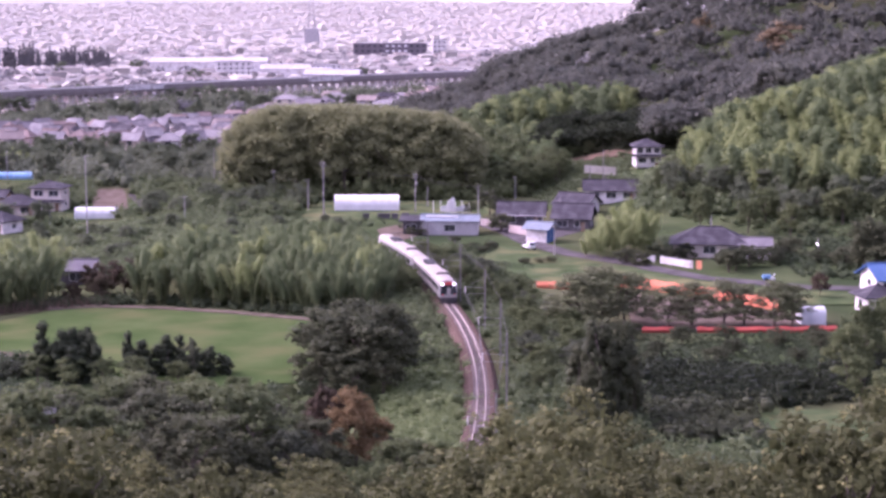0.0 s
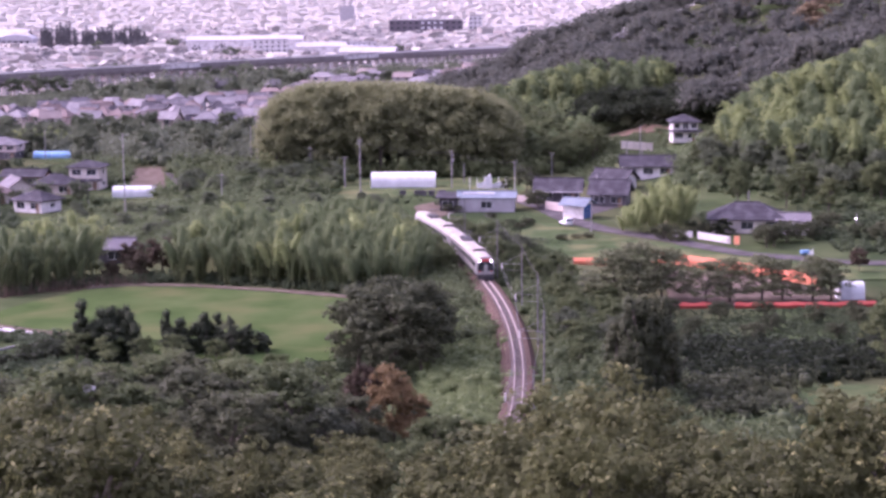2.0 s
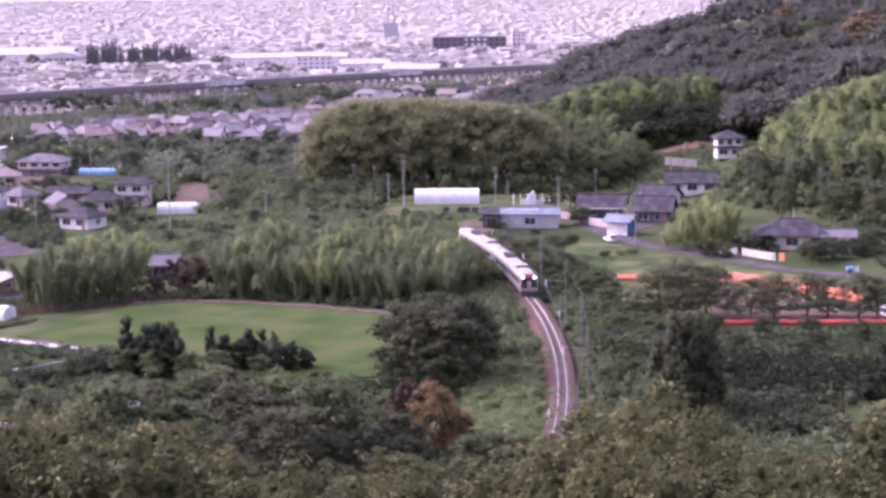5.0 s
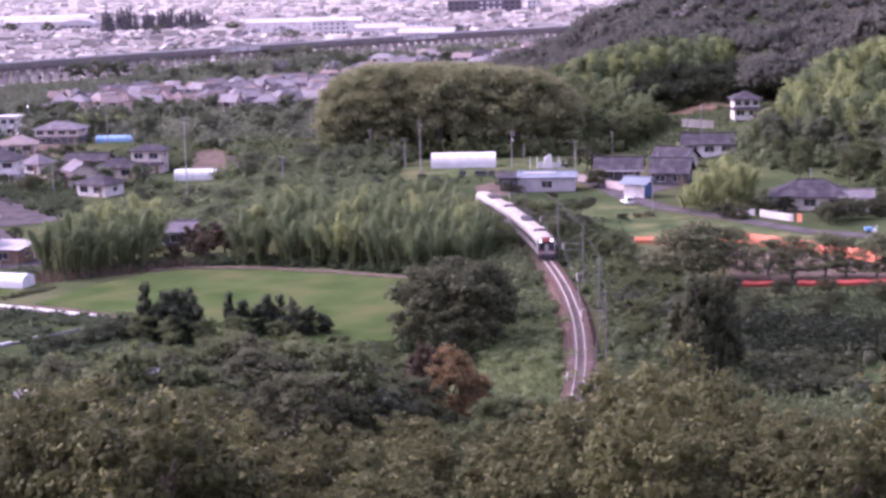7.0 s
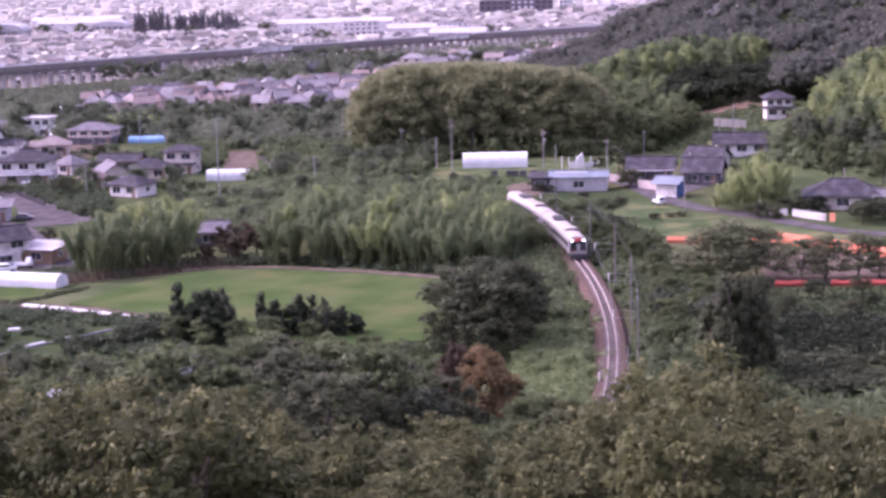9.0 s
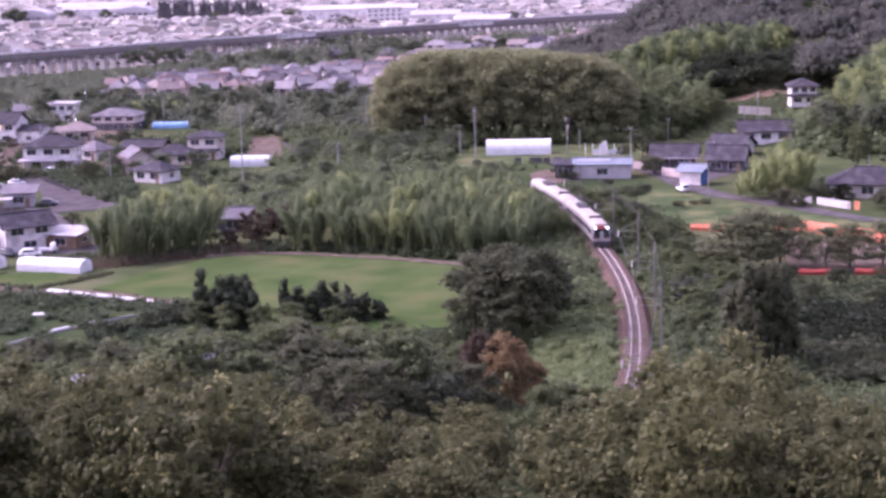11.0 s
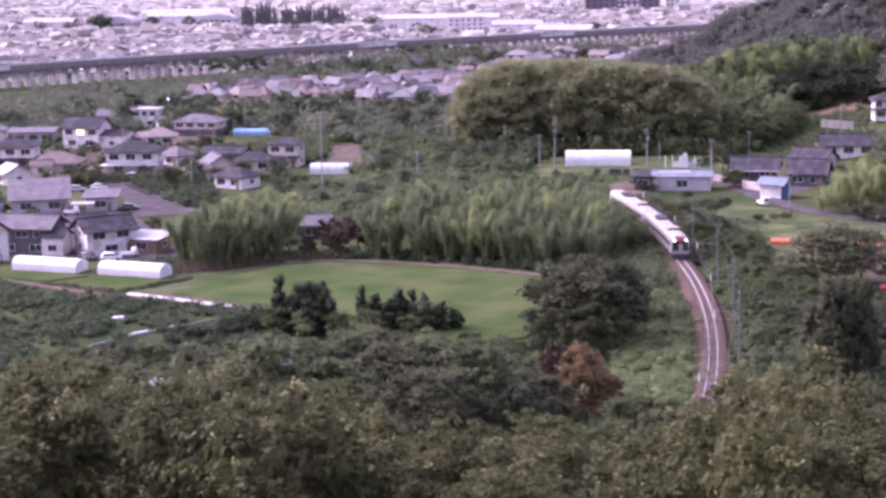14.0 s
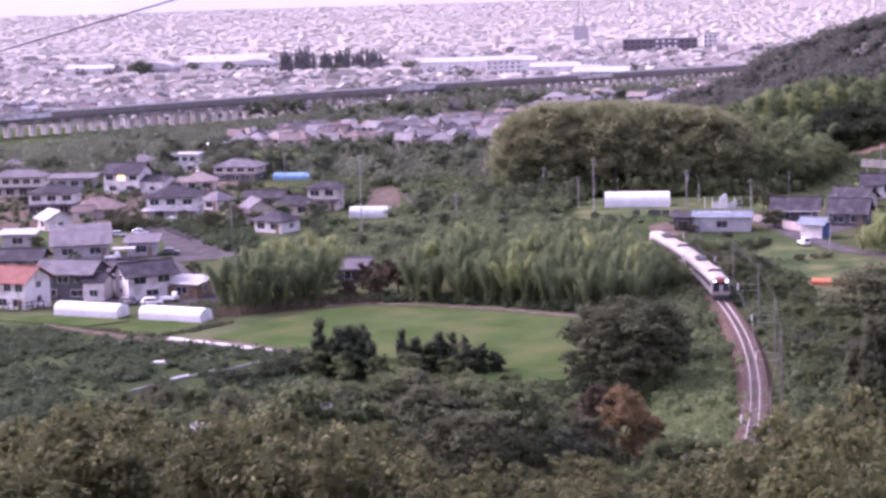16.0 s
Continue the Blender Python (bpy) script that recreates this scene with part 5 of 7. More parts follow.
house("house", "pale pink house with salmon roof", -148, 498, 12, 9, 8, 1, "hip", "plaster_pink", "roof_salmon", 2.0, group=G, wing=(-5.2, -3.0, 4.5, 4, 2.5, "shed", "plaster_pink", "roof_salmon"))
house("house", "large house with grey hip roof and white upper wall", -134.8, 431, 4, 12.5, 9, 2, "hip", "plaster_white", "roof_slate", 2.2, group=G, skirt="roof_white", lower="siding_grey")
house("house", "brown-roofed gabled bungalow with a small porch", -155.4, 432, 14, 11.5, 9, 1, "hip", "plaster_pink", "roof_brown", 2.4, group=G, wing=(-3.4, -4.6, 5, 4, 2.6, "gable", "plaster_cream", "roof_brown"))
house("house", "small white house with grey roof", -129.5, 451, -30, 6, 6, 1, "hip", "plaster_white", "roof_grey", 1.8, group=G, windows=2)
house("house", "wide house with blue grey hip roof", -144, 528, -4, 13.5, 9, 2, "hip", "plaster_pink", "roof_grey", 1.8, group=G, windows=4, lower="siding_dark", hs=2.3)
house("house", "long low house with dark grey roof", -117.4, 456, -6, 10.5, 6, 1, "gable", "wood_wall", "roof_slate", 1.3, group=G)
house("house", "gable-fronted house with white roof edge", -111.5, 423, -62, 9, 7.5, 1, "gable", "plaster_cream", "roof_grey", 2.4, group=G, windows=2)
house("house", "low house with slate roof beside a taller one", -105.5, 438, 4, 9.5, 7, 1, "hip", "plaster_pink", "roof_slate", 1.8, group=G)
house("house", "two-storey house with small slate hip roof", -99.8, 449, -6, 7.8, 6.5, 2, "hip", "plaster_cream", "roof_slate", 1.2, group=G, skirt="roof_slate", windows=2)
house("house", "white box house with dark hip roof", -100, 397, -28, 8.2, 6.5, 1, "hip", "plaster_white", "roof_slate", 1.5, group=G)
house("house", "grey house with broad single-pitch roof", -133.8, 360, 20, 11.5, 9, 1, "shed", "siding_grey", "roof_grey", 2.8, group=G)
house("outbuilding", "small grey outbuilding with flat roof", -120.5, 361, 10, 6, 5, 1, "shed", "siding_grey", "roof_grey", 0.8, group=G, windows=1)
house("house", "dark-clad two-storey house with grey roof", -117, 309, -4, 10.5, 7.5, 2, "gable", "siding_dark", "roof_grey", 1.7, group=G, hs=2.5, wing=(6.2, -2.6, 4, 4, 3.6, "gable", "plaster_white", "roof_slate"))
house("house", "white gable house with slate blue roof", -103, 309, 38, 9, 7, 2, "gable", "plaster_white", "roof_slate", 1.8, group=G, windows=2, hs=2.3)
house("house", "white two-storey house with red roof", -119, 287, -16, 9.5, 7, 2, "gable", "plaster_white", "roof_red", 1.9, group=G, windows=4, hs=2.5)
house("house", "old house with dark brown roof", -131, 318, 5, 10, 7, 2, "gable", "siding_dark", "roof_slate", 1.5, group=G)
house("wood_shed", "wooden shed with white metal roof", -95, 310, -18, 6.5, 5, 1, "shed", "wood_wall", "roof_white", 0.5, group=G, windows=1, door=False, hs=2.6)
house("garden_shed", "low shed with grey roof behind a grove", -65.8, 316, 6, 6, 4.5, 1, "gable", "siding_dark", "roof_grey", 1.2, windows=1)
house("house", "small white house with pale gabled roof", -156.5, 404, -50, 7, 6, 1, "gable", "plaster_white", "roof_white", 1.6, group=G, windows=2)
house("house", "low house with slate hip roof by the road", -113.8, 413.5, 10, 5.6, 5, 1, "hip", "plaster_cream", "roof_brown", 1.4, group=G, windows=2)
house("shelter", "open shed with pale roof over a truck", -153.4, 374.5, 8, 7, 4.5, 1, "shed", "siding_grey", "roof_white", 0.4, group=G, windows=1, door=False)
house("house", "grey-roofed house at the village edge", -231, 563, 5, 9, 8, 1, "hip", "plaster_cream", "roof_grey", 2.0, group=G)
# east side
G2 = "farm buildings"
house("farmhouse", "old farmhouse with dark roof and open front", 17.6, 393, -6, 9.0, 7, 1, "gable", "siding_dark", "roof_slate", 1.9, group=G2, over=1.1, skirt="roof_white")
house("farmhouse", "farm building with long dark tiled roof", 28.6, 385.5, -14, 7.6, 7.5, 1, "gable", "siding_dark", "roof_slate", 2.4, group=G2, over=0.8)
house("farmhouse", "farmhouse with white gable and slate roof", 31.5, 414, -30, 8, 7, 1, "gable", "plaster_white", "roof_slate", 2.0, group=G2)
house("farmhouse", "long house with slate roof and white end", 40.5, 427, -3, 12, 7, 1, "gable", "plaster_white", "roof_slate", 1.8, group=G2, windows=4, over=0.9)
blue_shed = house("blue_shed", "small shed with pale blue roof", 20.3, 366, -28, 4.6, 4.2, 1, "gable", "plaster_white", "roof_blue", 0.9, group=G2, windows=0, door=False)
part("side_cladding", boxes((2.31, 2.36, -2.1, 2.1, -0.3, 2.95)), M["roof_blue_deep"], blue_shed, "deep blue metal side wall")
house("long_shed", "long low shed with lilac grey metal roof", 1.6, 378, -3, 12, 6, 1, "gable", "siding_grey", "roof_blue", 0.9, group=G2, windows=1, over=0.4, door=False)
house("lean_to", "dark lean-to at the end of a shed", -6.6, 378, -3, 3.6, 5, 1, "shed", "siding_dark", "roof_slate", 0.4, group=G2, windows=1, door=False)
house("house", "bungalow with broad blue grey hip roof", 52.5, 347, -8, 14, 9, 1, "hip", "plaster_cream", "roof_slate", 2.4, group=G2, windows=4, wing=(8.8, -2.4, 6, 6, 2.6, "gable", "plaster_white", "roof_grey"))
house("hillside_house", "white two-storey house on the hillside", 54.0, 470, 2, 6.6, 6.5, 2, "hip", "plaster_white", "roof_slate", 1.5, z=16.8, hs=2.6, over=0.9, windows=3, skirt="roof_slate", lower="plaster_white")
house("house", "white house with deep blue roof", 74.6, 289, 10, 9, 8, 2, "gable", "plaster_white", "roof_blue_deep", 1.8, windows=3, skirt="roof_slate", hs=2.6)
house("porch_house", "white annex with dark roof", 70.4, 284, 10, 5.5, 5, 1, "hip", "plaster_white", "roof_slate", 1.3, windows=1)


def tunnel(name, label, x, y, turn, length, width, height, mat, ribs=6):
    """A tunnel greenhouse: an arched skin with end walls, its hoops and a door."""
    root = empty(name, pose(x, y, land1(x, y), 0, 0, turn), label, "greenhouse", "greenhouses")
    n = 12
    arc = [(-width / 2, -0.2)] + [(-width / 2 * math.copysign(abs(math.cos(math.pi * i / n)) ** 0.7, math.cos(math.pi * i / n)), height * (0.42 + 0.58 * math.sin(math.pi * i / n))) for i in range(n + 1)] + [(width / 2, -0.2)]
    bm = prism(bmesh.new(), arc, -length / 2, length / 2)
    bmesh.ops.rotate(bm, cent=(0, 0, 0), matrix=Matrix.Rotation(radians(90), 3, "Z"), verts=bm.verts)
    part("skin", bm, M[mat], root)
    for i in range(ribs):
        px = -length / 2 + length * i / (ribs - 1)
        part("hoop", tube(bmesh.new(), [(px, a * 1.006, b * 1.006) for a, b in arc], [0.03] * len(arc), 4), M["frame"], root)
    part("door", boxes((length / 2 + 0.01, length / 2 + 0.05, -0.6, 0.6, 0, 1.9)), M["film_old"], root)
    return root


tunnel("greenhouse", "white plastic tunnel greenhouse on grass", -18.4, 427, 2, 15.5, 6, 3.6, "film", 8)
tunnel("greenhouse", "white tunnel greenhouse at the field edge", -102.2, 278, -15, 12.4, 3.6, 2.05, "film", 8)
tunnel("greenhouse", "white tunnel greenhouse at the field edge", -86.6, 274.2, -16, 11.8, 3.6, 2.0, "film", 8)
tunnel("greenhouse", "grey weathered plastic tunnel among orchard", -84, 428, 0, 10, 4, 2.7, "film_old", 6)
tunnel("blue_shelter", "low shelter covered with blue sheet", -128, 529, 2, 11, 4, 1.9, "blue_sheet", 5)
tunnel("grey_shelter", "grey arched shelter with pale top", 57.4, 273, 4, 3.8, 3.4, 2.7, "film_old", 3)


def torn_greenhouse(x, y):
    root = empty("torn_greenhouse", pose(x, y, land1(x, y), 0, 0, 2), "torn white film on a bare greenhouse frame", "greenhouse")
    for i in range(6):
        px = -4.2 + i * 1.7
        part("hoop", tube(bmesh.new(), [(px, 2.4 * math.cos(a), 2.9 * math.sin(a)) for a in np.linspace(0.02, 3.12, 9)], [0.04] * 9, 4), M["frame"], root)
    bm = prism(bmesh.new(), [(-1.2, 0), (1.2, 0), (0.9, 3.0), (0.6, 3.6), (-0.6, 2.6)], -0.5, 0.5)
    part("film_sheet", bm, M["film"], root)
    bm = prism(bmesh.new(), [(-2.4, 0), (4.2, 0), (4.2, 1.3), (2.8, 1.7), (1.4, 1.0), (-0.2, 1.8), (-2.4, 1.2)], 0.9, 1.1)
    part("film_sheet", bm, M["film_old"], root)


torn_greenhouse(1.9, 420)
# dark boxes added in place of the dark openings below the greenhouse
for x, y in ((-17.6, 404), (-14.2, 404), (-12.8, 403.5), (-11, 403.5), (-8.6, 404)):
    crate = empty("storage_crate", pose(x, y, land1(x, y), 0, 0, float(rng.uniform(-8, 8))), "dark box standing in for a dark opening below the greenhouse", "crate", "storage crates")
    part("body", boxes((-0.7, 0.7, -0.5, 0.5, -0.1, 1.1)), M["siding_dark"], crate)
    part("lid", boxes((-0.78, 0.78, -0.58, 0.58, 1.104, 1.22)), M["roof_slate"], crate)
sheet_roof = empty("white_tarp", pose(0, 377, 0, 0, 0, -3), "white tarpaulin laid along a shed roof", "tarpaulin")
part("cover", prism(bmesh.new(), [(-3.6, 14.05), (3.2, 14.05), (3.2, 14.3), (-3.6, 14.3)], -0.5, 0.9), M["film"], sheet_roof)


def low_wall(label, x, y, turn, length, height, mat, panels=4):
    root = empty("garden_wall", pose(x, y, land1(x, y), 0, 0, turn), label, "wall", "garden walls")
    for i in range(panels):
        a = -length / 2 + length * i / panels
        part("panel", boxes((a, a + length / panels - 0.06, -0.07, 0.07, -0.4, height)), M[mat], root)
    part("coping", boxes((-length / 2, length / 2, -0.1, 0.1, height + 0.004, height + 0.08)), M["concrete"], root)


low_wall("stained white concrete garden wall", 38.8, 338.2, -25, 4.4, 1.2, "concrete_pale", 4)
low_wall("stained white concrete garden wall", 44.2, 332.6, -52, 8.6, 1.35, "concrete_pale", 5)
low_wall("pinkish block wall by the farmyard", 16.4, 376, -50, 7, 1.8, "plaster_pink", 5)
low_wall("pinkish block wall by the farmyard", 10.6, 389, -30, 5.2, 1.6, "plaster_pink", 4)
hb = empty("hoarding", pose(40.5, 456, land1(40.5, 456), 0, 0, 4), "pale weathered hoarding on two posts", "hoarding")
for i in range(5):
    part("panel", boxes((-4.1 + 1.64 * i, -2.5 + 1.64 * i, -0.04, 0.04, 3.3 - 0.16 * i, 5.3 - 0.14 * i)), M["plaster_cream"], hb)
for sx in (-2.6, 1.4):
    part("post", tube(bmesh.new(), [(sx, 0.1, -0.6), (sx, 0.1, 5.3)], [0.09, 0.08]), M["pole"], hb)
for (ax, ay), (bx, by) in zip([(-80, 213.4), (-77.4, 217.9), (-73.7, 225.6), (-68.4, 232.9)], [(-77.4, 217.9), (-73.7, 225.6), (-68.4, 232.9), (-63.5, 239)]):
    low_wall("low pale concrete kerb wall between plots", (ax + bx) / 2, (ay + by) / 2, math.degrees(math.atan2(by - ay, bx - ax)), math.hypot(bx - ax, by - ay), 0.22, "concrete", 5)
low_wall("low pale concrete edge across the rough ground", -66, 474, -72, 26, 0.45, "concrete_pale", 7)
s = empty("road_sign", pose(47.6, 326.6, land1(47.6, 326.6), 0, 0, -20), "orange sign board at the wall's end", "sign")
part("post", tube(bmesh.new(), [(0, 0.06, -0.4), (0, 0.06, 1.0)], [0.05, 0.05]), M["steel"], s)
part("board", boxes((-0.5, 0.5, -0.03, 0.03, 0.3, 1.9)), M["sign_orange"], s)


def net(label, line, height, mat="net"):
    """An orange net strung between posts, sagging and leaning."""
    root = empty("safety_net", pose(0, 0, 0), label, "net", "orange nets")
    pts = []
    for (ax, ay), (bx, by) in zip(line, line[1:]):
        n = max(2, int(math.hypot(bx - ax, by - ay) / 0.7))
        pts += [(ax + (bx - ax) * i / n, ay + (by - ay) * i / n) for i in range(n)]
    pts.append(line[-1])
    bm, prev = bmesh.new(), None
    for i, (x, y) in enumerate(pts):
        z, w = land1(x, y), 0.25 * noise.noise((x * 0.9, y * 0.9, 3))
        top = height * (0.93 + 0.07 * abs(math.cos(i * 0.55))) + w
        ring = [bm.verts.new(p) for p in ((x, y, z), (x + 0.12 * w, y - 0.25, z + top * 0.55), (x, y + 0.1, z + top), (x, y + 0.14, z + top), (x + 0.12 * w, y - 0.21, z + top * 0.55), (x, y + 0.04, z))]
        if prev:
            for k in range(5):
                bm.faces.new((prev[k], prev[k + 1], ring[k + 1], ring[k]))
        prev = ring
        if i % 5 == 0:
            part("post", tube(bmesh.new(), [(x, y + 0.16, z - 0.3), (x, y + 0.16, z + height + 0.15)], [0.035, 0.035], 5), M["steel"], root)
    bmesh.ops.recalc_face_normals(bm, faces=bm.faces)
    part("netting", bm, M[mat], root)


net("bright orange plastic net along a plot", [(16.4, 307.5), (22.3, 305.5)], 1.2)
net("bright orange plastic net along a plot", [(30.3, 309.5), (36, 304.5), (42.7, 298.6), (49, 291.5), (54.5, 284)], 1.9)
net("red orange net along the plot's lower edge", [(30.1, 265.2), (35, 265.2)], 0.9, "net_red")
net("red orange net along the plot's lower edge", [(38.5, 265.2), (45.2, 265.2), (52.9, 265.2), (60, 266.2)], 0.9, "net_red")


def vehicle(name, label, x, y, turn, body, shape="car", z=None):
    """A small parked vehicle: body, cabin glass, wheels and lamps."""
    root = empty(name, pose(x, y, (land1(x, y) if z is None else z) + 0.1, 0, 0, turn), label, "car" if shape == "car" else "truck", "parked vehicles")
    if shape == "car":
        prof = [(-1.9, 0.3), (1.9, 0.3), (1.95, 0.75), (1.2, 0.9), (0.55, 1.42), (-1.2, 1.46), (-1.8, 0.95), (-1.95, 0.8)]
        bm = prism(bmesh.new(), prof, -0.78, 0.78)
        bmesh.ops.bevel(bm, geom=bm.edges[:], offset=0.07, segments=2, affect="EDGES")
        part("body", bm, M[body], root, smooth=True)
        part("window", prism(bmesh.new(), [(-1.5, 0.95), (0.95, 0.95), (0.5, 1.34), (-1.1, 1.36)], -0.795, 0.795), M["glass"], root)
        part("windscreen", prism(bmesh.new(), [(1.17, 0.95), (0.62, 1.4), (0.66, 1.41), (1.22, 0.95)], -0.62, 0.62), M["glass"], root)
    else:
        bm = prism(bmesh.new(), [(0.5, 0.35), (1.65, 0.35), (1.65, 0.95), (1.35, 1.75), (0.5, 1.75)], -0.72, 0.72)
        bmesh.ops.bevel(bm, geom=bm.edges[:], offset=0.06, segments=2, affect="EDGES")
        part("cab", bm, M[body], root, smooth=True)
        part("windscreen", prism(bmesh.new(), [(1.63, 1.0), (1.4, 1.62), (1.44, 1.63), (1.67, 1.0)], -0.6, 0.6), M["glass"], root)
        part("bed", boxes((-1.65, 0.42, -0.72, 0.72, 0.5, 0.6), (-1.65, 0.42, -0.72, -0.67, 0.6, 0.9), (-1.65, 0.42, 0.67, 0.72, 0.6, 0.9), (-1.65, -1.6, -0.72, 0.72, 0.6, 0.9)), M[body], root)
    for sx in (-1.2, 1.15):
        for sy in (-0.7, 0.7):
            part("wheel", tube(bmesh.new(), [(sx, sy - 0.09, 0.28), (sx, sy + 0.09, 0.28)], [0.29, 0.29], 12), M["rubber"], root)
    for sy in (-0.55, 0.55):
        part("headlight", boxes((1.9, 1.97, sy - 0.14, sy + 0.14, 0.62, 0.76) if shape == "car" else (1.62, 1.68, sy - 0.12, sy + 0.12, 0.6, 0.74)), M["frame"], root)


vehicle("car", "small white parked car by the greenhouse", -98.6, 299, 15, "paint_white")
vehicle("car", "dark parked car by the greenhouses", -103, 299.5, -30, "paint_dark")
vehicle("pickup_truck", "small white pickup truck in a yard", -96.6, 303, 8, "paint_white", "truck")
vehicle("pickup_truck", "white pickup truck at a carport", -124.5, 353, 20, "paint_white", "truck")
vehicle("car", "dark car on the road with a pale bonnet", -114, 359.5, 10, "paint_dark")
vehicle("car", "silver car beside garden trees", -135.2, 388, 15, "paint_silver")
vehicle("car", "silver car beside garden trees", -131, 391, -10, "paint_silver")
vehicle("car", "white car at a house gate", -130.5, 416, 6, "paint_white")
vehicle("pickup_truck", "white truck under a shelter", -153, 378, 10, "paint_white", "truck")
vehicle("pickup_truck", "small white pickup truck on the lane", 17.3, 353, -70, "paint_white", "truck")
cp = empty("carport", pose(-122.5, 354.5, land1(-122.5, 354.5), 0, 0, 12), "open carport with white roof", "carport")
part("roof", boxes((-2.4, 2.4, -1.8, 1.8, 2.3, 2.42)), M["roof_white"], cp)
for sx in (-2.2, 2.2):
    for sy in (-1.6, 1.6):
        part("post", tube(bmesh.new(), [(sx, sy, -0.2), (sx, sy, 2.3)], [0.05, 0.05]), M["steel"], cp)
for x, y, w, d, t in ((-78, 254.2, 9, 0.9, -26), (-69.5, 250, 10, 0.8, -27), (-63.6, 247, 4, 0.6, -27), (-72, 228.5, 3, 0.4, 54), (-69, 232.5, 2.4, 0.5, 50), (-78, 238.5, 1.5, 0.9, 30)):
    sh = tagged(part("white_sheeting", boxes((-w / 2, w / 2, -d / 2, d / 2, 0, 0.3)), M["film"], None), "strip of white plastic sheeting on the soil", "sheeting", "white sheeting")
    sh.matrix_world = pose(x, y, land1(x, y) + 0.12, 0, 0, t)


def scrap(x, y, z, w, turn):
    """A crumpled white sheet in a treetop, added for an unidentified white speck."""
    bm = bmesh.new()
    n = 6
    g = [[bm.verts.new(((i / n - 0.5) * w, 0.16 * noise.noise((i * 0.9, k * 0.8, x)), (k / n - 0.5) * w * (0.55 + 0.3 * noise.noise((i * 0.7, 2.0, y))))) for k in range(n + 1)] for i in range(n + 1)]
    for i in range(n):
        for k in range(n):
            if (i, k) not in ((0, 0), (n - 1, 0), (0, n - 1)):
                bm.faces.new((g[i][k], g[i + 1][k], g[i + 1][k + 1], g[i][k + 1]))
    bmesh.ops.solidify(bm, geom=bm.faces[:], thickness=0.02)
    ob = tagged(part("plastic_sheet", bm, M["film"], None), "crumpled white sheet in a treetop for an unidentified white speck", "sheeting", "white scraps")
    ob.matrix_world = pose(x, y, z, -35, 0, turn)


scrap(-45.10, 147.8, 23.44, 1.35, 20)
scrap(-38.38, 169.4, 20.35, 1.35, -15)


def picket_fence(label, x0, y0, x1, y1, height):
    """Dark posts and two rails along a garden's edge."""
    ln, turn = math.hypot(x1 - x0, y1 - y0), math.degrees(math.atan2(y1 - y0, x1 - x0))
    root = empty("garden_fence", pose(x0, y0, land1(x0, y0), 0, 0, turn), label, "fence", "garden fences")
    n = int(ln / 0.9)
    for i in range(n + 1):
        part("post", boxes((i * ln / n - 0.09, i * ln / n + 0.09, -0.08, 0.08, -0.3, height)), M["dark_metal"], root)
    for z in (0.35, 0.85):
        part("rail", boxes((0, ln, -0.04, 0.04, height * z, height * z + 0.12)), M["dark_metal"], root)


picket_fence("dark balustrade before a red-roofed house", -121.5, 279.6, -112.7, 283.8, 1.5)
picket_fence("low dark fence beside the village road", -128, 400, -116, 381, 1.0)

# cart shape added for an unidentified turquoise and white object
cart = empty("garden_cart", pose(58.1, 315.3, land1(58.1, 315.3), 0, 0, 15), "small turquoise and white object by the lane, shaped as a cart", "cart")
part("tub", prism(bmesh.new(), [(-0.55, 0.35), (0.55, 0.35), (0.75, 1.0), (-0.75, 1.0)], -0.4, 0.4), M["blue_sheet"], cart)
part("wheel", tube(bmesh.new(), [(-0.2, -0.5, 0.3), (-0.2, -0.42, 0.3)], [0.3, 0.3], 12), M["rubber"], cart)
part("wheel", tube(bmesh.new(), [(-0.2, 0.42, 0.3), (-0.2, 0.5, 0.3)], [0.3, 0.3], 12), M["rubber"], cart)
part("handle", tube(bmesh.new(), [(0.5, 0, 0.4), (1.3, 0, 0.7), (1.7, 0, 1.2)], [0.06, 0.06, 0.06], 6), M["paint_white"], cart)
part("sack", boxes((0.8, 1.6, -0.35, 0.3, 0.0, 0.45)), M["film"], cart)


# ---- poles and wires ----
def pole(x, y, h, arms=1, label="slender concrete utility pole", lamp=False, box_on=False, r=0.16):
    root = empty("utility_pole", pose(x, y, land1(x, y), 0, 0, float(rng.uniform(-25, 25))), label, "pole", "utility poles")
    part("mast", tube(bmesh.new(), [(0, 0, -0.8), (0, 0, h)], [r, r * 0.65], 8), M["pole"], root)
    for i in range(arms):
        part("crossarm", boxes((-0.6, 0.6, -0.05, 0.05, h - 0.46 - 0.8 * i, h - 0.38 - 0.8 * i)), M["steel"], root)
        for sx in (-0.5, 0.5):
            part("insulator", tube(bmesh.new(), [(sx, 0, h - 0.38 - 0.8 * i), (sx, 0, h - 0.18 - 0.8 * i)], [0.05, 0.04], 6), M["plaster_white"], root)
    if box_on:
        part("transformer", tube(bmesh.new(), [(0.35, -0.1, h - 2.8), (0.35, -0.1, h - 1.9)], [0.27, 0.27], 10), M["steel"], root)
    if lamp:
        part("lamp", tube(bmesh.new(), [(0, -0.5, h * 0.72), (0, -0.75, h * 0.70)], [0.1, 0.12], 8), M["lamp_white"], root)
    return root


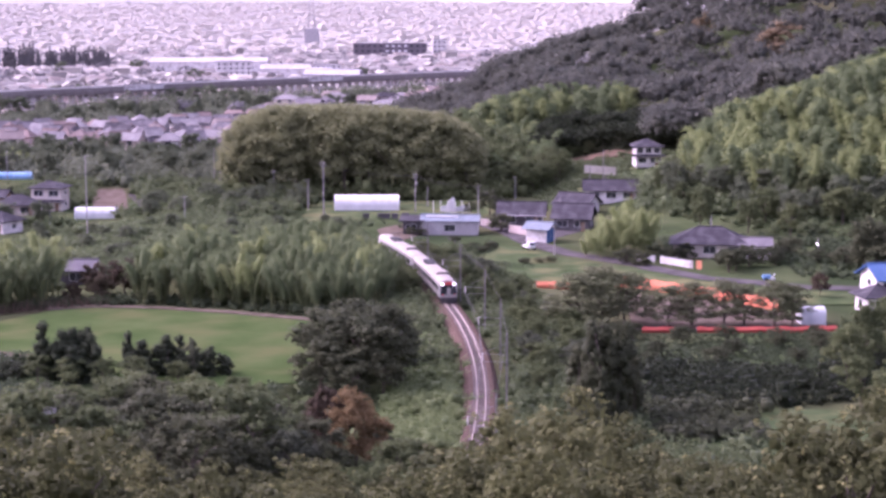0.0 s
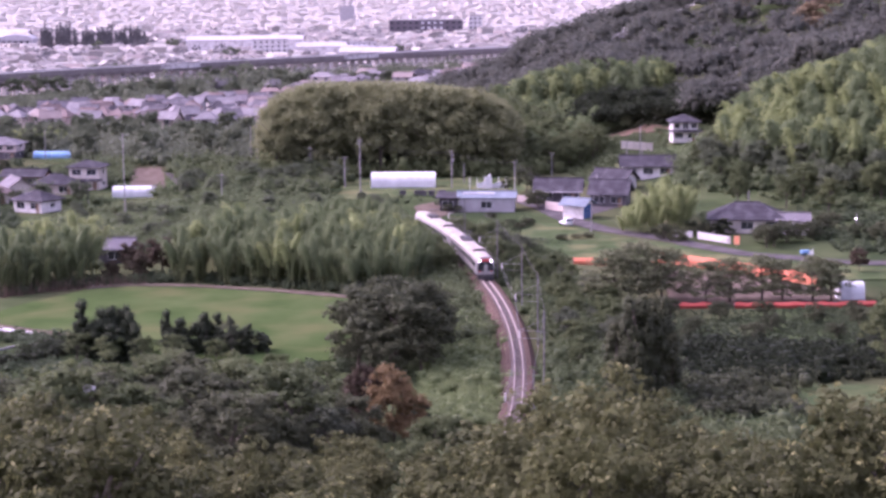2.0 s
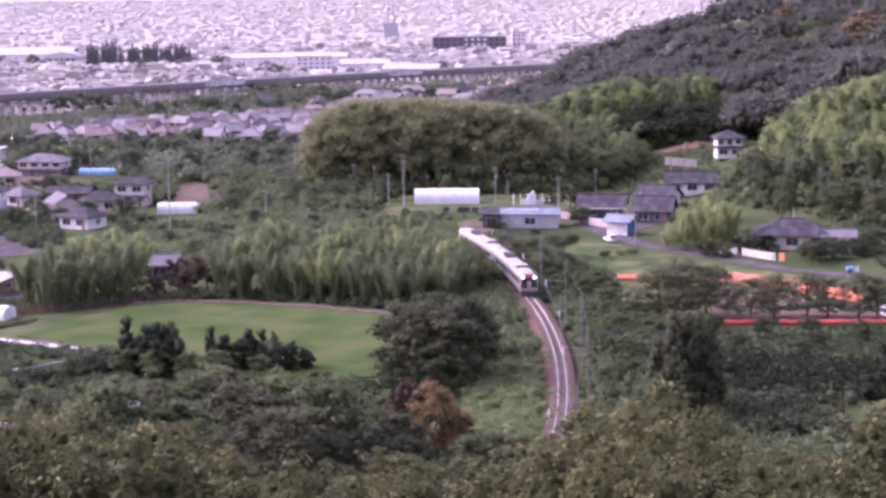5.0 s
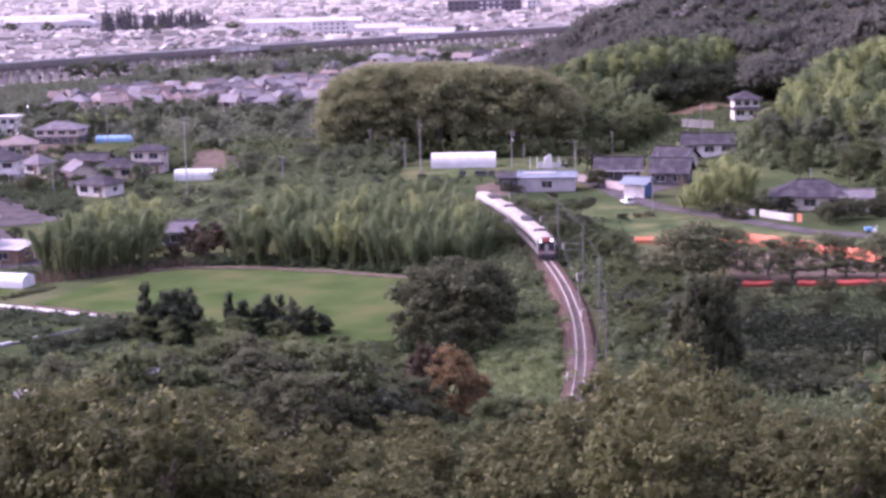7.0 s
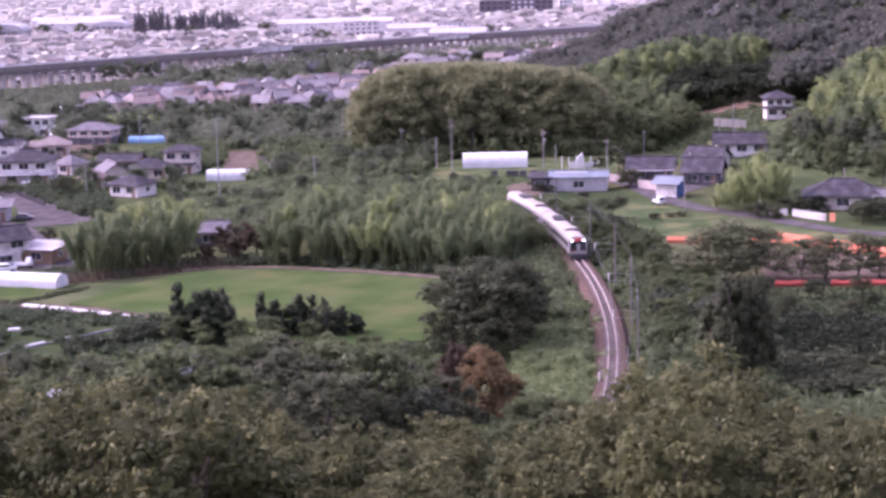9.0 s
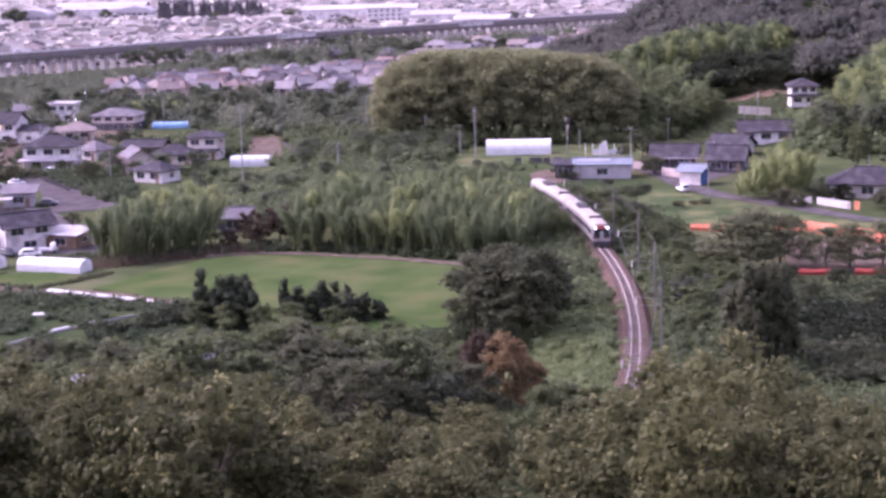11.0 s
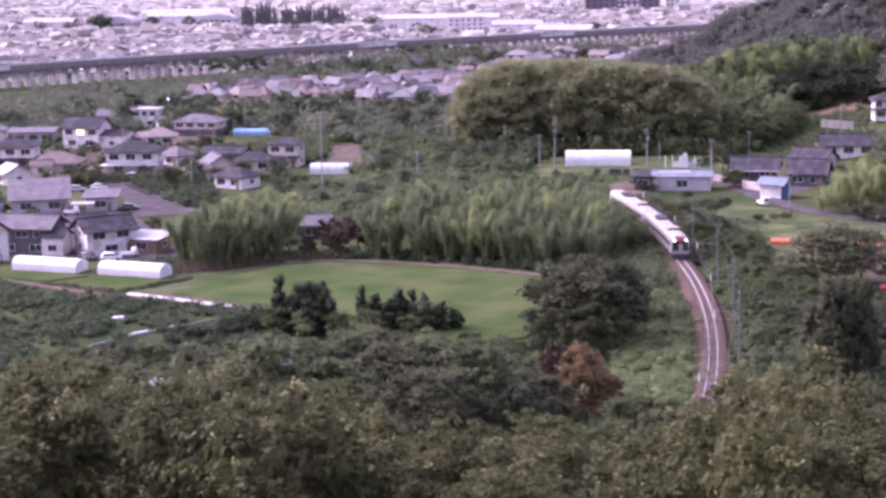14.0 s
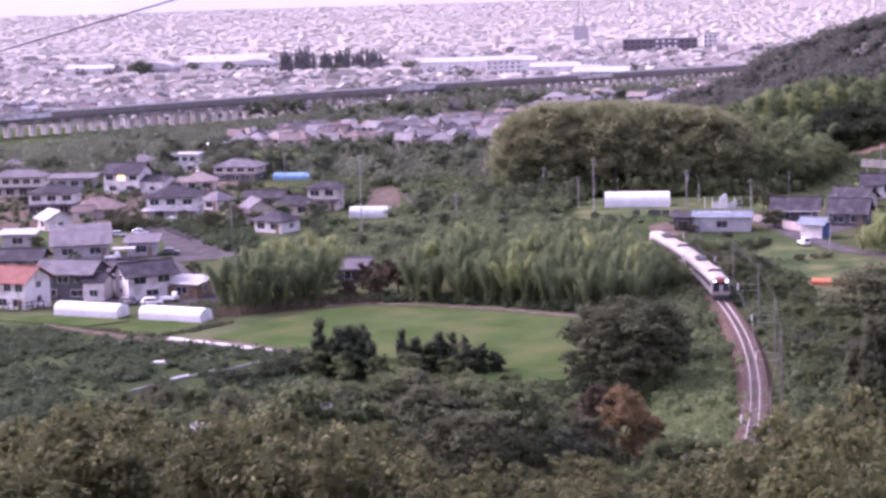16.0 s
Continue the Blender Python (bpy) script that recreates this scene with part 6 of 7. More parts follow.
for row in ((-43.1, 450, 8.2, 1), (-32.5, 426, 7.5, 1), (-27.5, 407, 13.0, 2), (-3.8, 435.5, 5, 0), (7.7, 385.6, 9.8, 1), (18.7, 458, 6, 1), (21.9, 346, 5.9, 0),
            (41, 453, 9.4, 0), (37.5, 452, 6.5, 0), (-76.8, 380.5, 18.5, 2), (-103, 621, 10, 1), (-64.6, 500, 11, 1), (-62.9, 500, 11.4, 1), (-57.8, 395, 6.4, 1), (-92.3, 414, 6.9, 1), (-110.3, 395, 8.7, 1), (53.5, 352, 7.0, 0), (-128, 520, 9, 1), (-150, 470, 9, 1)):
    pole(*row)
pole(-6.6, 421.5, 9.2, 2, "utility pole with transformer and crossarms", box_on=True)
for x, y, h in ((-169.6, 583, 11.5), (-150.5, 505, 7), (-36, 440, 3.2), (73.4, 344.4, 3.6), (26, 392, 6.0), (-106.3, 441, 5)):
    pole(x, y, h, 0, "utility pole with a lit street lamp", lamp=True)


def wire(name, label, a, b, sag, r=0.02, n=14):
    a, b = Vector(a), Vector(b)
    pts = [a.lerp(b, i / n) - Vector((0, 0, sag * 4 * (i / n) * (1 - i / n))) for i in range(n + 1)]
    return tagged(part(name, tube(bmesh.new(), pts, [r] * (n + 1), 4), M["wire"]), label, "cable", "cables")


def catenary(s):
    p, a = track_at(s, 3.1)
    root = empty("catenary_mast", Matrix.Translation(p) @ pose(0, 0, -0.2, 0, 0, math.degrees(a)), "concrete railway mast with bracket arms", "mast", "railway masts")
    part("mast", tube(bmesh.new(), [(0, 0, -1.4), (0, 0, 9.0)], [0.12, 0.09], 8), M["mast_concrete"], root)
    part("bracket", tube(bmesh.new(), [(0, 0, 6.3), (-3.0, 0, 6.5)], [0.028, 0.028], 6), M["steel"], root)
    part("bracket", tube(bmesh.new(), [(0, 0, 5.4), (-2.8, 0, 5.5)], [0.024, 0.024], 6), M["steel"], root)
    part("stay", tube(bmesh.new(), [(0, 0, 7.8), (-3.0, 0, 6.5)], [0.018, 0.018], 5), M["steel"], root)
    part("insulator", tube(bmesh.new(), [(-3.0, 0, 6.5), (-3.0, 0, 5.6)], [0.08, 0.08], 7), M["plaster_white"], root)
    return root


masts = [-46, -13, 12, 38, 66, 96]
for s in masts:
    catenary(s)
for s0, s1 in zip(masts, masts[1:]):
    for off, z, sag in ((0.1, 6.35, 0.6), (0.1, 5.2, 0.05), (3.1, 9.0, 0.5)):
        wire("overhead_wire", "dark overhead wire above the railway", track_at(s0, off, z)[0], track_at(s1, off, z)[0], sag, 0.022)
for a, b in (((-27.5, 407, 22.6), (-32.5, 426, 16.8)), ((-32.5, 426, 16.8), (-43.1, 450, 16.9)), ((-27.5, 407, 22.4), (-6.6, 421.5, 18.6)), ((-6.6, 421.5, 18.6), (7.7, 385.6, 19.8)), ((7.7, 385.6, 19.8), (21.9, 346, 15.8))):
    wire("power_cable", "thin power cable between utility poles", a, b, 0.8, 0.018)

# ---- train ----
HALF_CAR = 14.7


def railcar(s, lead):
    """One car of the train, its middle s metres past the apex; lead: with the cab at its near end."""
    p, a = track_at(s)
    root = empty("train_car", Matrix.Translation(p) @ pose(0, 0, 0.24, 0, 0, math.degrees(a)), "pale pink white railcar with red front" if lead else "pale pink white trailing railcar", "train", "train cars")
    h = HALF_CAR

    def bow(y):
        # the car's outline follows the bend a little, as the linked sections do
        return -(y * y) / (2 * R_TRACK)

    def shell(outline, y0, y1, rake=0.0):
        bm, rings = bmesh.new(), []
        for i in range(13):
            y = y0 + (y1 - y0) * i / 12
            rings.append([bm.verts.new((x + bow(y), y + (rake * max(z - 1.7, 0) if i == 0 else 0), z)) for x, z in outline])
        n = len(outline)
        for u, v in zip(rings, rings[1:]):
            for k in range(n):
                bm.faces.new((u[k], u[(k + 1) % n], v[(k + 1) % n], v[k]))
        bm.faces.new(rings[0][::-1])
        bm.faces.new(rings[-1])
        bmesh.ops.recalc_face_normals(bm, faces=bm.faces)
        return bm

    prof = [(-1.42, 0.95), (1.42, 0.95), (1.45, 1.6), (1.42, 2.9), (1.32, 3.3), (1.05, 3.55), (0.5, 3.68), (-0.5, 3.68), (-1.05, 3.55), (-1.32, 3.3), (-1.42, 2.9), (-1.45, 1.6)]
    part("body", shell(prof, -h, h, 0.28 if lead else 0.0), M["train_silver"], root)
    rp = [(-1.36, 3.2), (-1.08, 3.6), (-0.5, 3.74), (0.5, 3.74), (1.08, 3.6), (1.36, 3.2), (1.3, 3.16), (-1.3, 3.16)]
    part("roof", shell(rp, -h + 0.5 if lead else -h + 0.04, h - 0.04), M["train_roof"], root)
    for sx in (-1, 1):
        part("gutter", shell([(sx * 1.4 - 0.03, 3.02), (sx * 1.4 + 0.03, 3.02), (sx * 1.4 + 0.03, 3.12), (sx * 1.4 - 0.03, 3.12)], -h + 0.1, h - 0.1), M["train_roof"], root)
        for i in range(12):
            y = -h + 2.5 + i * 2.2
            part("window", boxes((sx * 1.445 - 0.02 + bow(y), sx * 1.445 + 0.02 + bow(y), y - 0.75, y + 0.75, 1.85, 2.65)), M["glass"], root)
        for y in (-h + 0.95, h - 0.95):
            part("door", boxes((sx * 1.45 - 0.02 + bow(y), sx * 1.45 + 0.02 + bow(y), y - 0.45, y + 0.45, 0.98, 2.8)), M["paint_silver"], root)
    for y in (-h + 3.0, h - 3.0):
        bg = part("bogie", boxes((-1.1 + bow(y), 1.1 + bow(y), y - 1.6, y + 1.6, 0.35, 0.7)), M["dark_metal"], root)
        for yy in (-1.05, 1.05):
            part("wheelset", tube(bmesh.new(), [(-0.62 + bow(y), y + yy, 0.42), (0.62 + bow(y), y + yy, 0.42)], [0.42, 0.42], 12), M["dark_metal"], bg)
    part("underframe", shell([(-1.3, 0.7), (1.3, 0.7), (1.3, 0.96), (-1.3, 0.96)], -h + 0.4, h - 0.4), M["dark_metal"], root)
    for y in (-6.2, -2.0, 2.2, 6.4):
        part("equipment_case", boxes((-1.25, 1.25, y - 1.1, y + 1.1, 0.3, 0.7)), M["dark_metal"], root)
    # roof: a cooling unit near the front end, a pantograph on its dark gear behind
    unit_y, pan_y = -h + 8.6, h - 8.6
    ac = part("cooling_unit", prism(bmesh.new(), [(-1.1, 3.6), (1.1, 3.6), (1.0, 4.0), (0.6, 4.12), (-0.6, 4.12), (-1.0, 4.0)], unit_y - 1.3, unit_y + 1.3), M["train_roof"], root)
    part("grille", boxes((-0.98, 0.98, unit_y - 1.36, unit_y - 1.3, 3.62, 3.98)), M["dark_metal"], ac, "dark louvred end of the cooling unit")
    for yy in (-2.0, -0.9, 0.3, 1.4, 2.4):
        part("roof_resistor", boxes((-0.95 + 0.2 * (yy > 1), 0.95 - 0.3 * (yy < -1), pan_y + yy - 0.32, pan_y + yy + 0.32, 3.72, 3.98)), M["dark_metal"], root)
    pan = part("pantograph", tube(bmesh.new(), [(-0.6, pan_y - 1.0, 3.9), (-0.5, pan_y + 0.4, 4.6), (-0.6, pan_y - 0.9, 5.2)], [0.06, 0.06, 0.05], 5), M["dark_metal"], root)
    part("arm", tube(bmesh.new(), [(0.6, pan_y - 1.0, 3.9), (0.5, pan_y + 0.4, 4.6), (0.6, pan_y - 0.9, 5.2)], [0.06, 0.06, 0.05], 5), M["dark_metal"], pan)
    part("contact_shoe", boxes((-0.9, 0.9, pan_y - 1.05, pan_y - 0.75, 5.18, 5.26)), M["dark_metal"], pan)
    part("vestibule", boxes((-0.6 + bow(h), 0.6 + bow(h), h - 0.02, h + 0.3, 1.0, 3.1)), M["rubber"], root)
    if lead:
        f, b = -h, bow(h)
        part("windscreen", prism(bmesh.new(), [(-1.34 + b, 1.5), (1.34 + b, 1.5), (1.14 + b, 3.0), (-1.14 + b, 3.0)], f - 0.06, f + 0.25), M["glass"], root)
        part("front_band", boxes((-0.55 + b, 0.55 + b, f + 0.2, f + 0.62, 3.05, 3.45)), M["train_red"], root)
        part("gangway_door", boxes((-0.3 + b, 0.3 + b, f - 0.12, f + 0.02, 0.98, 2.6)), M["train_silver"], root)
        part("front_skirt_panel", boxes((-1.3 + b, 1.3 + b, f - 0.05, f + 0.02, 0.98, 1.35)), M["train_silver"], root)
        for sx in (-0.95, 0.95):
            part("headlight", tube(bmesh.new(), [(sx + b, f + 0.5, 3.14), (sx + b, f + 0.24, 3.12)], [0.13, 0.15], 10), M["lamp_white"], root, "lit white headlight")
            part("tail_lamp", tube(bmesh.new(), [(sx + b, f, 1.5), (sx + b, f - 0.1, 1.5)], [0.14, 0.14], 8), M["train_red"], root)
        part("coupler", boxes((-0.2 + b, 0.2 + b, f - 0.7, f, 0.7, 1.0)), M["dark_metal"], root)
        part("snowplough", prism(bmesh.new(), [(-1.3 + b, 0.1), (1.3 + b, 0.1), (1.35 + b, 0.9), (-1.35 + b, 0.9)], f - 0.2, f), M["dark_metal"], root)
    return root


for i in range(2):
    railcar(58.5 + HALF_CAR + (2 * HALF_CAR + 0.5) * i, i == 0)

# ---- the cable across the lookout ----
wire("cable", "dark cable strung across the view from the lookout", (-72, 60, 46.9), (40, 60, 75.2), 0.15, 0.03)

# ---- the viaduct ----
via = empty("viaduct", pose(0, 0, 0), "long grey concrete railway viaduct on columns", "viaduct", kind="structure")
VIA = [(-420, 650), (-325, 779), (-216, 932), (-110, 1055), (2, 1171), (90, 1255)]


def via_at(s):
    """A place s metres along the viaduct, and the heading there."""
    for (ax, ay), (bx, by) in zip(VIA, VIA[1:]):
        ln = math.hypot(bx - ax, by - ay)
        if s <= ln or (bx, by) == VIA[-1]:
            return ax + (bx - ax) * s / ln, ay + (by - ay) * s / ln, math.atan2(by - ay, bx - ax)
        s -= ln


bm, prev = bmesh.new(), None
for i in range(0, 66):
    x, y, a = via_at(i * 12)
    nx, ny = -math.sin(a), math.cos(a)
    ring = [bm.verts.new((x + nx * o, y + ny * o, z)) for o, z in ((-5, 9.5), (5, 9.5), (5.6, 11.0), (5.6, 13.2), (5.3, 13.2), (5.3, 11.8), (-5.3, 11.8), (-5.3, 13.2), (-5.6, 13.2), (-5.6, 11.0))]
    if prev:
        for k in range(10):
            bm.faces.new((prev[k], prev[(k + 1) % 10], ring[(k + 1) % 10], ring[k]))
    prev = ring
bmesh.ops.recalc_face_normals(bm, faces=bm.faces)
part("deck", bm, M["concrete_mid"], via)
# white strips added so the parapet's lit top edge shows as colour
for i in range(0, 65):
    x, y, a = via_at(i * 12 + 6)
    ob = part("parapet_coping", boxes((-6.1, 6.1, -5.75, -5.15, 13.204, 14.2)), M["plaster_white"], via, "white strip for the lit line along the parapet")
    ob.matrix_world = pose(x, y, 0, 0, 0, math.degrees(a))
col = boxes((-0.7, 0.7, -1.9, -0.5, -2, 10.25), (-0.7, 0.7, 0.5, 1.9, -2, 10.25), (-0.6, 0.6, -0.6, 0.6, 8.4, 10.25))
col_mesh = bpy.data.meshes.new("column_frame")
col.to_mesh(col_mesh)
col.free()
col_mesh.materials.append(M["column_white"])
beam = boxes((0.65, 6.15, -1.55, -0.85, 6.0, 7.0), (0.65, 6.15, 0.85, 1.55, 6.0, 7.0))
beam_mesh = bpy.data.meshes.new("tie_beam")
beam.to_mesh(beam_mesh)
beam.free()
beam_mesh.materials.append(M["column_white"])
for i in range(114):
    x, y, a = via_at(i * 6.8)
    for nm, me in (("column_frame", col_mesh), ("tie_beam", beam_mesh)):
        if nm == "tie_beam" and i % 5 == 4:
            continue
        o = new(nm, me)
        o.matrix_world = pose(x, y, land1(x, y) * 0.7, 0, 0, math.degrees(a))
        o.parent = via
for i, s in enumerate((170, 420, 560)):
    x, y, a = via_at(s)
    ob = part("barrier_panel", boxes((-14, 14, -5.75, -5.62, 11.0, 14.2)), M["concrete_pale"], via)
    ob.matrix_world = pose(x, y, 0, 0, 0, math.degrees(a))


# ---- houses this side of and just beyond the viaduct, each a thing ----
WALLS = ["plaster_cream", "plaster_pink", "siding_grey", "siding_grey", "concrete_pale"]
TILES = ["roof_grey", "roof_hazed", "roof_brown", "roof_hazed", "roof_salmon", "roof_slate", "roof_grey", "roof_brown", "roof_hazed"]
WORD = {"roof_hazed": "pale lilac grey", "roof_grey": "grey", "roof_slate": "dark slate", "roof_brown": "brown", "roof_salmon": "salmon", "roof_white": "pale metal", "roof_blue": "blue"}
for x, y in spread([(-186, 650), (-88, 632), (-60, 668), (-40, 760), (-66, 840), (-110, 790), (-190, 730)], 7.6, 2500):
    t = TILES[int(rng.integers(len(TILES)))]
    house("house", f"small distant house with {WORD[t]} roof", float(x), float(y), float(rng.uniform(-40, 40)), float(rng.uniform(4.6, 7.4)), float(rng.uniform(4.4, 6)), 1 if rng.uniform() < 0.35 else 2,
          "hip" if rng.uniform() < 0.4 else "gable", WALLS[int(rng.integers(len(WALLS)))], t, 2.0, group="distant houses", windows=1, door=False)
for x, y in spread([(-100, 905), (-20, 900), (34, 1050), (-6, 1085), (-84, 1000)], 15.0, 1500):
    t = TILES[int(rng.integers(len(TILES)))]
    house("house", f"small distant house with {WORD[t]} roof", float(x), float(y), float(rng.uniform(-30, 30)), float(rng.uniform(8, 14)), float(rng.uniform(7, 9)), int(rng.integers(1, 3)),
          "hip" if rng.uniform() < 0.5 else "gable", WALLS[int(rng.integers(len(WALLS)))], t, 2.0, group="distant houses", windows=2, door=False)
for x, y, w in ((-88, 705, 16), (-82, 720, 12), (-30, 820, 26), (-20, 845, 20), (-50, 850, 18)):
    house("hall", "wide low hall with broad grey hip roof", x, y, 5, w, 11, 1, "hip", "plaster_white", "roof_grey", 3.2, group="distant halls", windows=5, door=False)

# ---- the town on the plain ----
def town_material(name, stops, rough):
    m = material(name, stops, scale=0.05, detail=4, rough=rough, island=0.88)
    return m


# contrast kept low and darks lifted: haze put into the town's colours
M["town_wall"] = town_material("town_wall", [(0.241, 0.216, 0.203), (0.283, 0.255, 0.240), (0.302, 0.272, 0.254), (0.354, 0.326, 0.298)], 0.9)
M["town_roof"] = town_material("town_roof", [(0.167, 0.151, 0.146), (0.191, 0.173, 0.166), (0.211, 0.193, 0.184), (0.218, 0.176, 0.164), (0.214, 0.196, 0.192), (0.227, 0.208, 0.197), (0.246, 0.225, 0.211), (0.352, 0.331, 0.299)], 0.8)


# paler, flatter tones than the town's, with distance haze in the colour
M["city_wall_hazed"] = town_material("city_wall_hazed", [(0.388, 0.353, 0.324), (0.418, 0.381, 0.347), (0.427, 0.394, 0.359), (0.461, 0.429, 0.390)], 0.95)
M["city_roof_hazed"] = town_material("city_roof_hazed", [(0.276, 0.253, 0.232), (0.297, 0.271, 0.249), (0.313, 0.286, 0.262), (0.321, 0.300, 0.282), (0.347, 0.325, 0.300), (0.395, 0.371, 0.337)], 0.8)


def town_house(x, y, z, a, w, d, h, ridge, r):
    """A small building of the town: walls, a pitched or flat roof and a few windows."""
    tile = ("roof_hazed", "roof_grey", "roof_grey", "roof_brown", "roof_white", "roof_slate")[int(r.integers(6))]
    flat = ridge < 0.5
    root = empty("town_house", pose(float(x), float(y), float(z), 0, 0, math.degrees(float(a))), f"small town house with a {'flat' if flat else 'pitched'} {WORD[tile]} roof", "house", "town houses")
    w, d, h, ridge = float(w), float(d), float(h), float(ridge)
    wall_part(root, "flat" if flat else "gable", w, d, h, ridge, ("plaster_cream", "siding_grey", "concrete_pale", "plaster_pink")[int(r.integers(4))], z0=-1.0)
    roof_part(root, "flat" if flat else "gable", w, d, h, ridge, 0.4, tile)
    for i in range(2):
        part("window", boxes((w * (-0.32 + 0.4 * i), w * (-0.12 + 0.4 * i), -d / 2 - 0.05, -d / 2 + 0.02, h * 0.35, h * 0.75)), M["glass"], root)


HALLS = [(-196, 1500, 96, 34, 8, 4), (-456, 1622, 62, 22, 8, 6), (-552, 1539, 44, 23, 7, 0), (-115, 1400, 54, 22, 6, 3), (-478, 1720, 86, 30, 8, 5), (-80, 1300, 40, 20, 6, -6)]
ARCHES = [(-492.2, 1538.8, 36, 36, 12), (-420.3, 1624.4, 31, 32, 10)]


def town(name, label, n, y0, y1, left, right, grow, seed, mats=("town_wall", "town_roof"), single=0, low=1.0):
    """Very many small buildings: a box with a pitched or a flat top each."""
    r = np.random.default_rng(seed)
    y = np.sqrt(r.uniform(y0 ** 2, y1 ** 2, n))
    x = y * r.uniform(left, right, n)
    s = grow * (y / 1200) ** 0.35
    big = r.uniform(size=n) < 0.04
    w, d = r.uniform(7, 13, n) * s, r.uniform(7, 10, n) * s
    w, d = np.where(big, w * 3.2, w), np.where(big, d * 2, d)
    h = low * np.where(r.uniform(size=n) < 0.008, r.uniform(6, 10, n), r.uniform(2.4, 4.2, n))
    ridge = np.where(big | (r.uniform(size=n) < 0.25), 0.15, low * r.uniform(1.2, 2.4, n))
    a = r.normal(0.5, 0.25, n) + (r.uniform(size=n) < 0.5) * 1.57
    # keep clear of the viaduct's line
    keep = y > np.interp(x, [p[0] for p in VIA], [p[1] for p in VIA]) + 24
    # and of the halls, the conifers and what stands before them
    for hx, hy, hw, hd in [q[:4] for q in HALLS + ARCHES] + [(-367, 1551, 34, 8), (-318, 1551, 60, 8)]:
        keep &= ~((np.abs(x - hx * y / hy) < hw / 2 + 5) & (y > hy - hd / 2 - 70) & (y < hy + hd / 2 + 8))
    x, y, w, d, h, ridge, a = (k[keep] for k in (x, y, w, d, h, ridge, a))
    z = land(x, y)
    # the nearest ones that can be told apart stand as things of their own
    order = np.argsort(y)
    shown = [i for i in order if -0.44 < x[i] / y[i] < 0.0][:single]
    for i in shown:
        town_house(x[i], y[i], z[i], a[i], w[i], d[i], h[i], ridge[i], r)
    rest = np.setdiff1d(np.arange(len(x)), shown)
    x, y, z, w, d, h, ridge, a = (k[rest] for k in (x, y, z, w, d, h, ridge, a))
    n = len(x)
    lx = np.stack([-w, w, w, -w, -w, w, w, -w, -w, w], 1) / 2
    ly = np.stack([-d, -d, d, d, -d, -d, d, d, 0 * d, 0 * d], 1) / 2
    lz = np.stack([0 * h - 1] * 4 + [h] * 4 + [h + ridge] * 2, 1)
    c, sn = np.cos(a)[:, None], np.sin(a)[:, None]
    wall = np.stack([x[:, None] + lx * c - ly * sn, y[:, None] + lx * sn + ly * c, z[:, None] + lz], -1)
    fw = np.array([(0, 1, 5, 4), (1, 2, 6, 5), (2, 3, 7, 6), (3, 0, 4, 7), (1, 5, 9, 6), (3, 7, 8, 4)])[:4]
    roof = wall[:, 4:].copy()
    roof[..., :2] += (roof[..., :2] - roof[..., :2].mean(1, keepdims=True)) * 0.1
    roof[..., 2] += 0.02
    fr = np.array([(0, 1, 5, 4), (2, 3, 4, 5), (1, 2, 5, 5), (3, 0, 4, 4)])
    v = np.concatenate([wall[:, :8].reshape(-1, 3), roof.reshape(-1, 3)])
    f1 = (8 * np.arange(n)[:, None, None] + fw[None]).reshape(-1, 4)
    f2 = (8 * n + 6 * np.arange(n)[:, None, None] + fr[None, :2]).reshape(-1, 4)
    ends = (8 * n + 6 * np.arange(n)[:, None, None] + np.array([(1, 2, 5), (3, 0, 4)])[None]).reshape(-1, 3)
    me = bpy.data.meshes.new(name)
    me.from_pydata(v.tolist(), [], f1.tolist() + f2.tolist() + ends.tolist())
    me.materials.append(M[mats[0]])
    me.materials.append(M[mats[1]])
    me.polygons.foreach_set("material_index", np.concatenate([np.zeros(len(f1)), np.ones(len(f2)), np.zeros(len(ends))]).astype(np.int32))
    me.update()
    return tagged(new(name, me), label, "town", kind="stuff")


town("town_houses", "dense pale town roofs on the plain", 5200, 860, 1900, -0.46, 0.06, 0.95, 11, single=260)
town("town_far", "far city buildings paled with haze in their colour", 9500, 1900, 4850, -0.46, 0.112, 0.74, 12, ("city_wall_hazed", "city_roof_hazed"), low=0.6)


def town_trees(n, y0, y1, seed):
    r = np.random.default_rng(seed)
    y = np.sqrt(r.uniform(y0 ** 2, y1 ** 2, n))
    x = y * r.uniform(-0.46, 0.1, n)
    rr = r.uniform(3, 6, (n, 1)) * np.array([1.3, 1.3, 1]) * (y[:, None] / 1500) ** 0.4
    return foliage(np.column_stack([x, y, land(x, y) + rr[:, 2] * 0.6]), rr, 26, 1.5, r)


tagged(new("town_trees", quads("town_trees", *town_trees(420, 900, 1900, 21), [M["leaf_hazed"]])), "dark trees scattered through the town", "trees", kind="stuff")


def conifer_row(n, x0, x1, y, h):
    """Tall dark conifers standing in a row, each with its stem and a tapering crown."""
    for i in range(n):
        r = np.random.default_rng(i)
        x = x0 + (x1 - x0) * i / (n - 1) + r.uniform(-1.2, 1.2)
        top = h * r.uniform(0.65, 1.05)
        root = empty("conifer", pose(x, y, land1(x, y)), "tall dark conifer in a row in the town", "tree", "conifer rows")
        part("trunk", tube(bmesh.new(), [(0, 0, -0.5), (0, 0, top * 0.9)], [0.35, 0.08], 6), M["bark"], root)
        c = np.column_stack([r.normal(size=9) * 0.4, r.normal(size=9) * 0.3, np.linspace(1.6, top, 9)])
        q, f = foliage(c, np.interp(np.arange(9), [0, 8], [3.0, 0.6])[:, None] * np.array([1, 1, 1.2]), 40, 0.9, r, core=0.7)
        new("crown", quads("crown", q, f, [M["leaf_hazed"]])).parent = root


